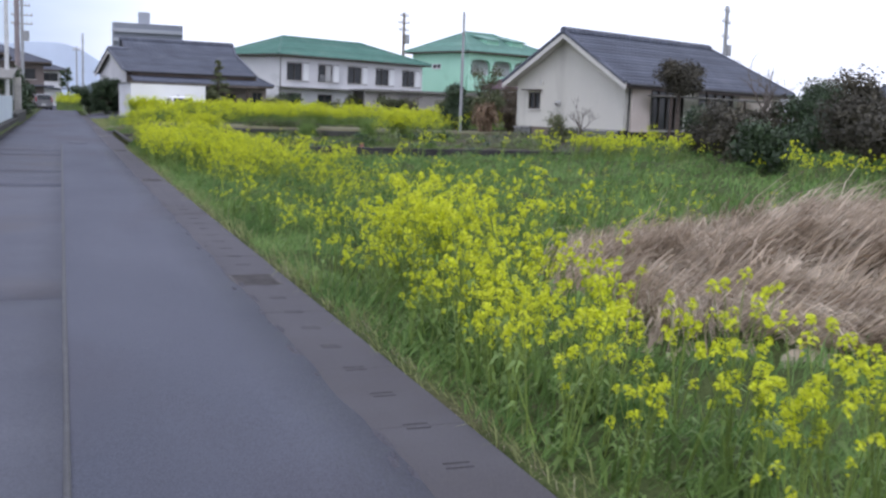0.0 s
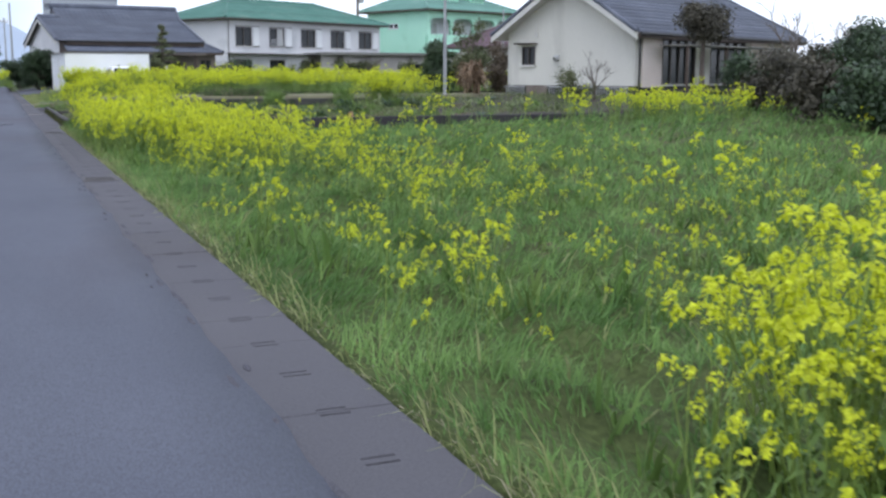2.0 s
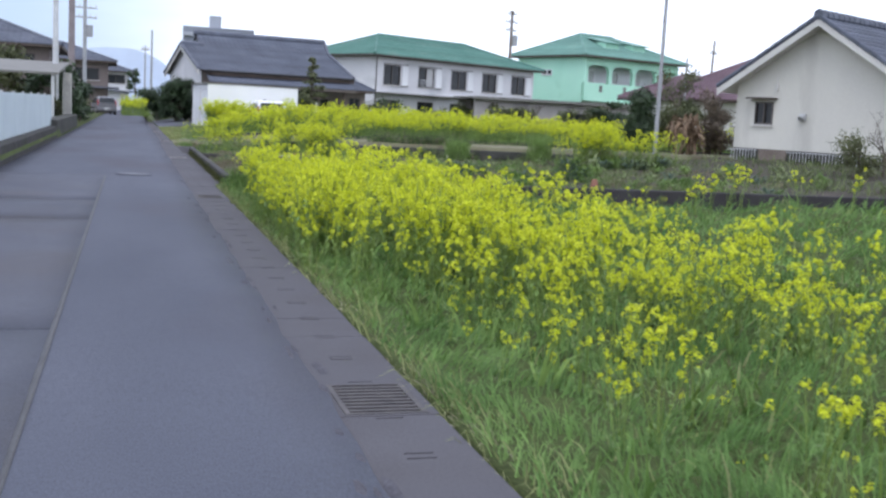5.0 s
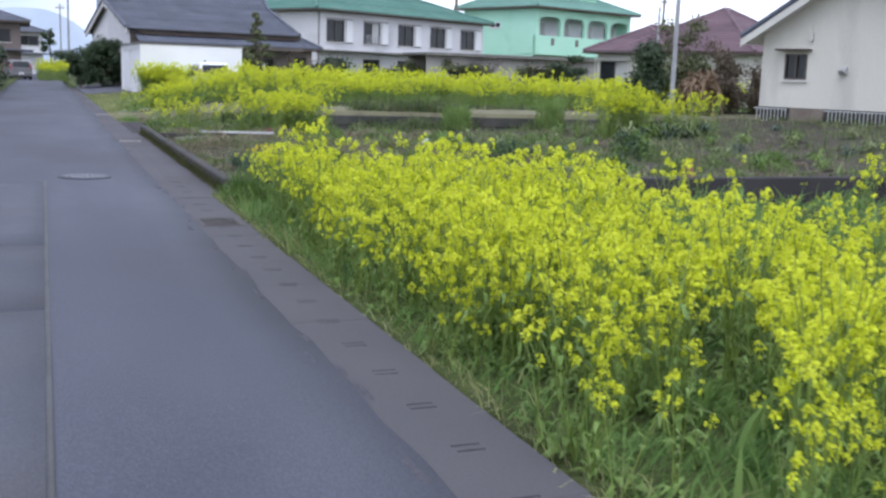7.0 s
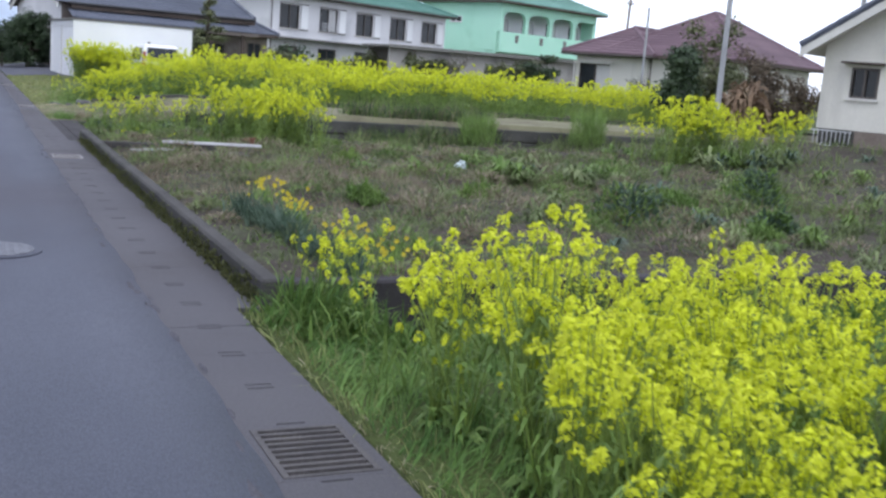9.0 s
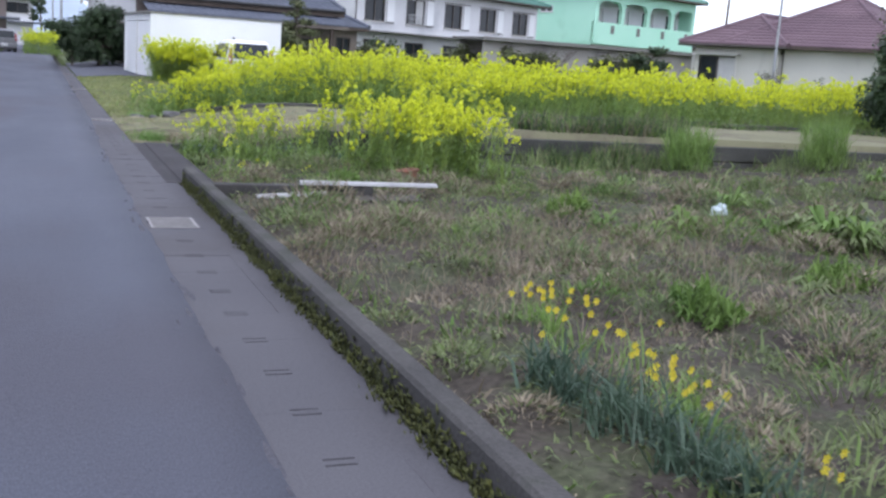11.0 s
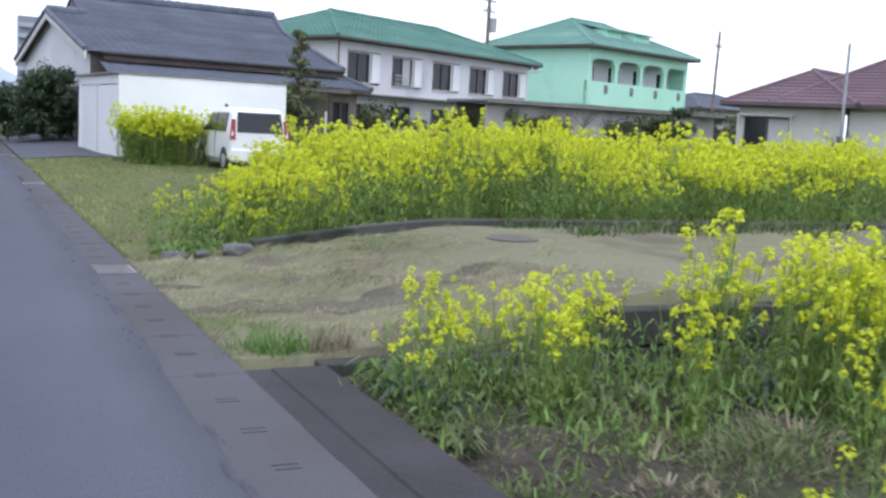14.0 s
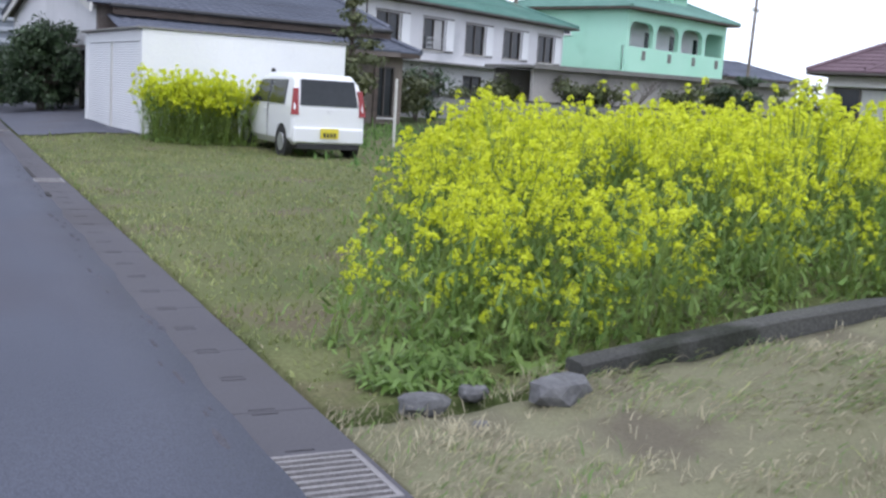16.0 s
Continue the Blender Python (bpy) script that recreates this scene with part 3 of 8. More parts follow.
part("drive_wall", bx(3.36, 20.0, DRIVE_0 - 0.14, DRIVE_0 - 0.002, -0.5, -0.02, 0.01), CONC_DARK, kerb, "dark retaining wall below the drive")

moss_v, moss_f = [], []
for i in range(5200):
    yy = WALL_Y - 0.1 + RNG.random() * 9.9
    band = 0.5 + 0.5 * float(wob(0.0, yy, 1.9))
    onface = RNG.random() < 0.7
    h = abs(RNG.normal(0, 0.045)) * (0.5 + 1.1 * band)
    sz = RNG.uniform(0.006, 0.016)
    c = np.array([3.026 - RNG.random() * 0.006, yy, max(0.004, min(h, 0.13))]) if onface else np.array([3.02 - abs(RNG.normal(0, 0.035)) * band, yy, 0.004])
    k0 = len(moss_v)
    moss_v += [c + RNG.normal(0, sz, 3) * (0.35, 1.6, 1) for _ in range(4)]
    moss_f += [(k0, k0 + 1, k0 + 2), (k0, k0 + 2, k0 + 3), (k0, k0 + 3, k0 + 1), (k0 + 1, k0 + 3, k0 + 2)]
tagged(new("moss", mesh_of("moss", moss_v, moss_f, MOSS)), "olive moss along the foot of the wall", "moss", kind="stuff")


def bed_kerb():
    """A kerb that follows the rise of the drive."""
    bm = bmesh.new()
    xs = [4.02 + 0.6 * i for i in range(50)]
    rows = [[bm.verts.new((x, y, float(drive_z(x)) + z + (0.045 * (1 - float(smooth01(4.0, 6.2, x))) if z > 0 else 0.0))) for y, z in ((49.33, -0.3), (49.33, 0.05), (49.345, 0.06), (49.45, 0.06), (49.465, 0.05), (49.465, -0.3))] for x in xs]
    for a, b in zip(rows, rows[1:]):
        for i in range(5):
            bm.faces.new((a[i], b[i], b[i + 1], a[i + 1]))
    bm.faces.new(rows[0])
    bm.faces.new(rows[-1][::-1])
    bmesh.ops.recalc_face_normals(bm, faces=bm.faces)
    return bm


drive = tagged(new("drive", strip("drive", axis((2.905, 7, 60), (7, 12, 20), (12, 40, 40)), np.linspace(DRIVE_0, DRIVE_1 - 0.2, 60), lambda x, y: drive_top(x, y) - 0.004, DRIVE, "", 0.45)), "sandy pale concrete drive, cracked at the road", "driveway", kind="structure")
part("drive_edge", bx(5.2, 34.0, DRIVE_0 - 0.15, DRIVE_0 - 0.003, 0.0, 0.235, 0.01), CONC_DARK, drive, "dark concrete edge of the drive")
part("bed_kerb", bed_kerb(), CONC_DARK, drive, "dark kerb of the flower bed")

# bare dark soil showing through the drive near the lane
for cx, cy, rad in ((4.3, 46.6, 0.46), (3.6, 46.75, 0.3), (4.9, 46.9, 0.25), (4.1, 47.6, 0.25), (3.15, 46.9, 0.25), (2.98, 47.9, 0.2)):
    ang = np.linspace(0, 2 * np.pi, 40, endpoint=False)
    rr_ = rad * (1 + 0.5 * wob(np.cos(ang) * 1.3 + cx, np.sin(ang) * 1.3, 1.7) + 0.12 * wob(np.cos(ang) * 5, np.sin(ang) * 5 + cy, 1.3))
    rings = [(np.maximum(cx + np.cos(ang) * rr_ * 1.3 * q, 2.91), cy + np.sin(ang) * rr_ * 0.55 * q) for q in (0.02, 0.35, 0.7, 1.0)]
    pv = np.concatenate([np.stack([x, y, drive_top(x, y) + 0.006 - 0.008 * (k == 3)], -1) for k, (x, y) in enumerate(rings)])
    ids_ = np.arange(40)
    nx_ = (ids_ + 1) % 40
    pf = np.concatenate([np.stack([k * 40 + ids_, (k + 1) * 40 + ids_, (k + 1) * 40 + nx_, k * 40 + nx_], -1) for k in (0, 1, 2)])
    part("soil_patch", mesh_of("soil_patch", pv, pf, DAMP, smooth=True), None, drive, "bare dark soil")

# ---------- plants ----------


def blades(px, py, pz, length, width, lean, r, dirs=None, bend=0.5):
    """Bent tapering blades: five corners, three triangles each."""
    n = len(px)
    a = r.uniform(0, 2 * np.pi, n) if dirs is None else dirs
    d = np.stack([np.cos(a), np.sin(a), np.zeros(n)], -1)
    fa = r.uniform(0, 2 * np.pi, n)
    s = np.stack([np.cos(fa), np.sin(fa), np.zeros(n)], -1) * width[:, None]
    p = np.stack([px, py, pz], -1)
    up = np.array([0, 0, 1.0])
    m1 = p + up * (length * np.cos(lean * 0.7) * 0.5)[:, None] + d * (length * np.sin(lean * 0.7) * 0.5)[:, None]
    tip = m1 + up * (length * 0.5 * np.cos(lean * (1 + bend)))[:, None] + d * (length * 0.5 * np.sin(lean * (1 + bend)))[:, None]
    v = np.stack([p - s, p + s, m1 + s * 0.75, m1 - s * 0.75, tip], 1).reshape(-1, 3)
    k = np.arange(n)[:, None] * 5
    f = np.concatenate([k + (0, 1, 2), k + (0, 2, 3), k + (3, 2, 4)], 1).reshape(-1, 3)
    return v, f


def stuff(name, chunks, mats, label, category, idx=None):
    vs, fs, ids, k = [], [], [], 0
    for c in chunks:
        v, f = c[0], c[1]
        vs.append(v)
        fs.append(f + k)
        ids.append(np.full(len(f), c[2]) if np.isscalar(c[2]) else c[2])
        k += len(v)
    return tagged(new(name, mesh_of(name, np.concatenate(vs), np.concatenate(fs), mats, np.concatenate(ids))), label, category, kind="stuff")


def rape_plant(r, height, stems, petal, blossoms, sides=3, leaves=5):
    """One oilseed rape plant: verts, triangles and material index (0 stem, 1 leaf, 2 petal)."""
    V, F, M, n = [], [], [], 0

    def add(v, f, m):
        nonlocal n
        V.append(np.asarray(v, float))
        F.append(np.asarray(f, int) + n)
        M.append(np.full(len(f), m))
        n += len(v)

    def stalk(p, q, w):
        ring = np.array([[math.cos(t), math.sin(t), 0] for t in (0, 2.1, 4.2)])
        v = np.concatenate([np.array(p) + ring * w, np.array(q) + ring * w * 0.5])
        f = []
        for i in range(3):
            j = (i + 1) % 3
            f += [(i, j, 3 + j), (i, 3 + j, 3 + i)]
        add(v, f, 0)

    def blossom(c, size):
        # a rounded head of small florets, a few of them lower down on the raceme
        k = blossoms
        t = r.uniform(0, 2 * np.pi, k)
        e = r.random(k) ** 0.8
        rad = size * np.sqrt(np.clip(1.0 - 0.9 * e * e, 0, 1)) * r.uniform(0.65, 1.05, k)
        pos = c + np.stack([np.cos(t) * rad, np.sin(t) * rad, (e - 0.55) * size * 1.5 - (r.random(k) < 0.15) * size * 0.9], -1)
        nrm = np.stack([np.cos(t) * 0.8, np.sin(t) * 0.8, 0.25 + e], -1) + r.normal(0, 0.35, (k, 3))
        nrm /= np.linalg.norm(nrm, axis=1)[:, None]
        a = np.cross(nrm, r.normal(0, 1, (k, 3)))
        a /= np.linalg.norm(a, axis=1)[:, None]
        b = np.cross(nrm, a)
        w = petal * r.uniform(0.75, 1.25, k)[:, None] * 1.35
        v = np.stack([pos + a * w, pos - a * w * 0.5 + b * w * 0.87, pos - a * w * 0.5 - b * w * 0.87], 1).reshape(-1, 3)
        q = np.arange(k)[:, None] * 3
        add(v, q + (0, 1, 2), 2)

    def leaf(p, ang, ln, wd, droop):
        d = np.array([math.cos(ang), math.sin(ang), 0])
        s = np.array([-d[1], d[0], 0])
        up = np.array([0, 0, 1.0])
        m = p + d * ln * 0.5 + up * ln * 0.28
        v = [p, m - s * wd, m + s * wd, p + d * ln + up * ln * (0.25 - droop)]
        add(v, [(0, 1, 2), (1, 3, 2)], 1)

    for i in range(stems):
        a = r.uniform(0, 2 * np.pi)
        spread = r.uniform(0.04, 0.30) * height
        h = height * r.uniform(0.5, 1.0) ** 0.8
        base = np.array([r.normal(0, 0.03), r.normal(0, 0.03), -0.05])
        top = np.array([math.cos(a) * spread, math.sin(a) * spread, h])
        fork = base + (top - base) * r.uniform(0.5, 0.66) + (0, 0, 0.03)
        stalk(base, fork, 0.0065)
        stalk(fork, top, 0.0045)
        blossom(top + (0, 0, 0.01), r.uniform(0.032, 0.046))
        for _ in range(sides):
            if r.random() < 0.8:
                t2 = fork + (top - fork) * r.uniform(0.35, 0.9) + np.array([r.normal(0, 0.085), r.normal(0, 0.085), r.uniform(0.0, 0.10)])
                stalk(fork, t2, 0.0035)
                blossom(t2, r.uniform(0.024, 0.038))
        for _ in range(leaves):
            q = base + (top - base) * r.uniform(0.08, 0.72)
            leaf(q, r.uniform(0, 6.28), r.uniform(0.05, 0.15), r.uniform(0.008, 0.022), r.uniform(0.1, 0.7))
    for _ in range(6):
        leaf(np.array([0, 0, 0.02]), r.uniform(0, 6.28), r.uniform(0.10, 0.19), r.uniform(0.014, 0.028), r.uniform(0.0, 0.5))
    return np.concatenate(V), np.concatenate(F), np.concatenate(M)


PL_R = np.random.default_rng(11)
NEAR_V = [rape_plant(PL_R, PL_R.uniform(0.88, 1.1), int(PL_R.integers(6, 9)), 0.0105, 24, 2) for _ in range(8)]
MID_V = [rape_plant(PL_R, PL_R.uniform(0.88, 1.1), int(PL_R.integers(6, 9)), 0.0125, 15, 2) for _ in range(6)]
FAR_V = [rape_plant(PL_R, PL_R.uniform(0.9, 1.15), int(PL_R.integers(5, 8)), 0.021, 9, 2, 4) for _ in range(8)]
SPARSE_V = [rape_plant(PL_R, PL_R.uniform(0.85, 1.0), int(PL_R.integers(2, 4)), 0.0105, 18, 2) for _ in range(5)]


def scatter(spots, variants, r):
    out = []
    for x, y, z, s in spots:
        v, f, m = variants[int(r.integers(len(variants)))]
        a, t = r.uniform(0, 2 * np.pi), r.normal(0.06, 0.09)
        c, sn = math.cos(a), math.sin(a)
        sc = s * r.uniform(0.85, 1.15)
        q = np.stack([(v[:, 0] * c - v[:, 1] * sn) + v[:, 2] * t, v[:, 0] * sn + v[:, 1] * c + v[:, 2] * r.normal(0, 0.07), v[:, 2]], -1) * sc
        out.append((q + (x, y, z), f, m))
    return out


def fill(n, fun, x0, x1, y0, y1, r):
    """n random places in a box, kept with the chance that fun(x, y) gives."""
    x, y = r.uniform(x0, x1, n), r.uniform(y0, y1, n)
    keep = r.random(n) < fun(x, y)
    return x[keep], y[keep]


def lump(x, y, cx, cy, sx, sy):
    return np.exp(-((x - cx) / sx) ** 2 - ((y - cy) / sy) ** 2)


def field_density(x, y):
    edge = smooth01(2.98, 3.3, x) * (1 - smooth01(WALL_Y - 0.25, WALL_Y - 0.1, y))
    limit = 6.3 + 0.5 * wob(y, x, 0.9, 1.0)
    side = smooth01(0.0, 0.6, x - (3.75 - 0.10 * (y - 19.7)))
    dense = smooth01(19.2, 23.8, y + 0.8 * wob(x, y, 1.0, 0.3)) * side * (1 - smooth01(-1.6, 0.7, x - limit)) * (1 - 0.8 * smooth01(28.6, 30.4, y) * (1 - smooth01(3.5, 4.3, x)))
    verge = 0.8 * smooth01(3.0, 3.15, x) * (1 - smooth01(3.5, 4.0, x)) * smooth01(22.4, 24.0, y) * (1 - smooth01(29.2, 30.4, y))
    mid = (0.05 + 0.13 * smooth01(14.5, 18, y)) * smooth01(10.5, 13, y) * (1 - smooth01(6.0, 8.5, x)) * smooth01(3.2, 4.0, x)
    back = 0.14 * np.exp(-((y - 30.2) / 0.7) ** 2) * smooth01(9, 11, x) * (1 - smooth01(19, 21, x))
    right = 0.5 * lump(x, y, 16.6, 28.3, 1.7, 1.3) + 0.4 * lump(x, y, 17.2, 21.0, 0.7, 1.5)
    dense = dense * (1 - 0.42 * smooth01(4.0, 5.8, x)) * (1 - 0.75 * smooth01(28.6, 30.0, y) * (1 - smooth01(4.2, 5.4, x)))
    clump = 0.55 + 0.45 * wob(x, y, 1.6, 0.5)
    return np.clip((dense * (0.75 + 0.25 * clump) + verge + mid * np.clip(clump, 0, 1) + back * np.clip(clump, 0, 1) + right) * edge, 0, 1)


def near_density(x, y):
    c1 = 0.85 * lump(x, y, 3.72, 8.3, 0.42, 0.55)
    c2 = 0.30 * np.exp(-((x - (3.35 + 0.12 * (7.2 - y))) / 0.5) ** 2) * smooth01(2.4, 3.2, y) * (1 - smooth01(6.7, 7.4, y))
    c3 = 0.42 * lump(x, y, 3.95, 9.7, 0.45, 0.6)
    return np.clip((c1 + c2 + c3) * smooth01(3.0, 3.2, x), 0, 1)


def low_density(x, y):
    edge = smooth01(3.05, 3.5, x) * (1 - smooth01(WALL_Y - 0.5, WALL_Y - 0.2, y)) * (1 - smooth01(0.05, 0.2, mound_h(x, y)))
    clump = np.clip(0.5 + 0.75 * wob(x, y, 1.1, 2.5), 0.05, 1)
    return edge * clump * (smooth01(8.5, 11, y) * (0.95 - 0.75 * smooth01(5.5, 11, x))) * (1 - 0.5 * smooth01(20, 23, y))


MOUND = (8.0, 9.3, 2.4, 2.2)


def mound_h(x, y):
    return (0.54 + 0.12 * wob(x, y, 1.5, 0.7) + 0.07 * wob(x, y, 4.0, 0.2)) * np.exp(-(((x - MOUND[0]) / 2.2) ** 2 + ((y - MOUND[1]) / 2.1) ** 2) ** 1.5)


r1 = np.random.default_rng(21)
fx, fy = fill(6300, field_density, 2.95, 20, 8.0, WALL_Y, r1)
nx, ny = fill(1100, near_density, 2.95, 6.2, 2.3, 11.2, r1)
fx, fy = np.concatenate([fx, nx]), np.concatenate([fy, ny])
fz = ground_z(fx, fy)
dist = fx - 1.5
order = np.argsort(fx - 6.0 * (fy < 10))
single = set(order[:300].tolist())
field_spots_near = [(fx[i], fy[i], fz[i], (1.0 - 0.32 * float(smooth01(3.8, 6.0, fx[i])) - 0.36 * (1 - float(smooth01(17.5, 23.0, fy[i])))) * (1 - 0.3 * float(smooth01(29.2, 30.5, fy[i]))) if fy[i] > 12 else 0.86) for i in range(len(fx)) if i not in single and fx[i] < 7]
field_spots_far = [(fx[i], fy[i], fz[i], 0.72) for i in range(len(fx)) if i not in single and fx[i] >= 7]
lx, ly = fill(3500, low_density, 3.0, 13, 7, 31, r1)
low_spots = [(x, y, z, r1.uniform(0.26, 0.5)) for x, y, z in zip(lx, ly, ground_z(lx, ly))]
low_spots += [(x, y, float(ground_z(x, y)), s) for x, y, s in ((3.5, 30.75, 0.7), (3.75, 30.6, 0.66), (4.5, 30.95, 0.66), (4.4, 30.5, 0.7))]
vx, vy = r1.uniform(2.99, 3.75, 520), r1.uniform(22.2, 30.0, 520)
vk = r1.random(520) < np.clip(0.15 + 0.75 * smooth01(22.2, 24.2, vy), 0, 1) * np.clip(0.45 + 0.7 * wob(vx, vy, 2.0, 1.2), 0, 1) * (1 - 0.8 * smooth01(28.2, 29.6, vy))
front_spots = [(x, y, z, r1.uniform(0.42, 0.74)) for x, y, z in zip(vx[vk], vy[vk], ground_z(vx[vk], vy[vk]))]
ux, uy = r1.uniform(3.7, 6.2, 36), r1.uniform(20.4, 23.0, 36)
wx_, wy_ = r1.normal(3.4, 0.2, 46), r1.uniform(4.2, 9.6, 46)
front_spots += [(x, y, z, r1.uniform(0.4, 0.68)) for x, y, z in zip(np.maximum(wx_, 3.02), wy_, ground_z(wx_, wy_))]
front_spots += [(x, y, z, r1.uniform(0.35, 0.6)) for x, y, z in zip(ux, uy, ground_z(ux, uy))]
front_spots += [(x, y, float(ground_z(x, y)), q) for x, y, q in ((3.26, 31.02, 0.55), (3.58, 31.1, 0.7), (4.05, 31.1, 0.6))]
stuff("rapeseed_field", scatter(front_spots, SPARSE_V + NEAR_V[:3], r1) + scatter(low_spots, SPARSE_V, r1) + scatter([q for q in field_spots_near if q[0] < 4.8 or q[1] < 20], NEAR_V[:5] + SPARSE_V[:2], r1) + scatter([q for q in field_spots_near if q[0] >= 4.8 and q[1] >= 20], MID_V, r1) + scatter(field_spots_far, FAR_V, r1), [STEM, LEAF, PETAL], "yellow flowering rapeseed growing over the field", "rapeseed")

# low rosettes of broad rape leaves between the flowers
def rosette_density(x, y):
    return np.clip(0.35 + 0.9 * wob(x, y, 0.9, 4.2), 0, 1) * smooth01(3.0, 3.3, x) * (1 - 0.6 * smooth01(7, 12, x)) * (1 - smooth01(0.05, 0.2, mound_h(x, y)))


gx, gy = fill(5200, rosette_density, 3.0, 14, 3.0, 31, r1)
hx1, hy1 = fill(1500, near_density, 2.95, 6.2, 2.3, 11.2, r1)
gx, gy = np.concatenate([gx, hx1]), np.concatenate([gy, hy1])
gk = 9
rx_, ry_ = np.repeat(gx, gk) + r1.normal(0, 0.05, len(gx) * gk), np.repeat(gy, gk) + r1.normal(0, 0.05, len(gx) * gk)
rl = np.repeat(r1.uniform(0.6, 1.25, len(gx)), gk)
rv, rf = blades(rx_, ry_, ground_z(rx_, ry_) + 0.02, r1.uniform(0.12, 0.27, len(rx_)) * rl, r1.uniform(0.005, 0.014, len(rx_)) * rl, np.clip(r1.normal(0.65, 0.35, len(rx_)), 0, 1.4), r1)
stuff("rape_leaves", [(rv, rf, 0)], [FIELDLEAF], "broad dark green leaves among the field grass", "leaves")

# plants that stand singly along the road
masters = []
for v, f, m in NEAR_V[:5] + SPARSE_V[:2]:
    p = group_at("rapeseed_plant", pose(0, -60, 0), "flowering yellow rapeseed plant at the edge of the field", "rapeseed plant", "rapeseed along the road")
    for i, nm in enumerate(("stem", "foliage", "blossom")):
        ff = f[m == i]
        used, inv = np.unique(ff, return_inverse=True)
        part(nm, mesh_of(nm, v[used], inv.reshape(-1, 3), (STEM, LEAF, PETAL)[i]), None, p)
    masters.append(p)
used_master = set()
for k, i in enumerate(sorted(single)):
    j = int(r1.integers(len(masters)))
    sc = (0.95 - 0.3 * float(smooth01(29.2, 30.6, fy[i])) - 0.25 * (1 - float(smooth01(21.0, 24.5, fy[i]))) - 0.12 * (1 - float(smooth01(2.95, 3.6, fx[i])))) if fy[i] > 12 else (1.0 if fy[i] > 7.3 else 0.86)
    m = pose(fx[i], fy[i], fz[i], r1.normal(0, 4), r1.normal(3, 4), r1.uniform(0, 360)) @ Matrix.Scale(sc, 4)
    if j not in used_master:
        used_master.add(j)
        masters[j].matrix_world = m
    else:
        c = copy_thing(masters[j], m)

# ---------- the bed past the drive, the plot's own clump, the clump by the shed ----------


def bed_density(x, y):
    left = 3.02 + 0.47 * np.clip(y - 50.2, 0, 20) + 0.12 * wob(y, x, 1.2)
    right = 26 - 0.15 * (y - 50)
    d = smooth01(0, 0.5, x - left) * (1 - smooth01(-2, 0, x - right)) * smooth01(DRIVE_1 + 0.05, DRIVE_1 + 0.3, y)
    d = d * (1 - smooth01(-1.6, 0.0, y - (60.5 - 0.12 * (x - 8))))
    return np.clip(d * (0.72 + 0.5 * wob(x, y, 1.3, 3.0)), 0, 1) * (1 - 0.45 * smooth01(12, 18, x))


r2 = np.random.default_rng(31)
bxs, bys = fill(3200, bed_density, 2.95, 26, 49.5, 61, r2)
close = (bys < 51.4) & (bxs < 6.5)
mid_ = ~close & (bys < 53.0) & (bxs < 9.0)
bz = ground_z(bxs, bys)
swell = 1 + 0.16 * wob(bxs, bys, 0.8, 1.3) + 0.08 * wob(bxs, bys, 2.1)
front = 0.82 + 0.18 * smooth01(49.7, 51.0, bys)
hs = np.where(close, r2.uniform(0.7, 1.05, len(bxs)), r2.uniform(0.88, 1.06, len(bxs))) * swell * front * (0.66 + 0.34 * smooth01(0.1, 1.2, bxs - 3.02 - 0.47 * np.clip(bys - 50.2, 0, 20)))
bed = np.stack([bxs, bys, bz, hs], -1)
lowx, lowy = fill(420, lambda x, y: np.clip(bed_density(x, y) * 1.6, 0, 1) * np.clip(0.35 + 1.3 * wob(x, y, 1.0, 5.0), 0.08, 1) * (1 - smooth01(50.4, 51.6, y)), 2.95, 9, 49.5, 51.6, r2)
low = np.stack([lowx, lowy, ground_z(lowx, lowy), r2.uniform(0.3, 0.62, len(lowx))], -1)
stuff("rapeseed_bed", scatter(low, SPARSE_V, r2) + scatter(bed[close], NEAR_V, r2) + scatter(bed[mid_], MID_V, r2) + scatter(bed[~close & ~mid_], FAR_V, r2), [STEM, LEAF, PETAL], "dense yellow rapeseed bed beside the drive", "rapeseed")


bfx, bfy = fill(1900, lambda x, y: np.clip(bed_density(x, y) * 2.5, 0, 1) * (1 - 0.7 * smooth01(9, 14, x)), 2.95, 16, 49.5, 54, r2)
gk = 18
rx_, ry_ = np.repeat(bfx, gk) + r2.normal(0, 0.14, len(bfx) * gk), np.repeat(bfy, gk) + r2.normal(0, 0.09, len(bfx) * gk)
rv, rf = blades(rx_, ry_, ground_z(rx_, ry_) + r2.uniform(0, 0.6, len(rx_)) * r2.uniform(0.3, 1, len(rx_)), r2.uniform(0.05, 0.15, len(rx_)), r2.uniform(0.006, 0.016, len(rx_)), np.clip(r2.normal(1.05, 0.45, len(rx_)), 0, 1.9), r2)
stuff("bed_foliage", [(rv, rf, np.repeat(r2.integers(0, 2, len(rx_)), 3))], [LEAF, FIELDLEAF], "dense green rapeseed foliage at the foot of the bed", "foliage")


def plot_density(x, y):
    a = lump(x, y, 6.4, 43.85, 0.72, 0.7) * 1.7
    b = 0.42 * smooth01(3.3, 3.6, x) * (1 - smooth01(4.4, 5.0, x)) * smooth01(43.7, 44.3, y) * (1 - smooth01(45.0, 45.25, y))
    c = 1.1 * lump(x, y, 13.85, 42.0, 0.5, 0.6) + 0.24 * lump(x, y, 15.2, 41.4, 1.0, 0.6)
    e = 0.22 * lump(x, y, 5.3, 44.6, 0.7, 0.4)
    return np.clip(a + b + c + e, 0, 1)


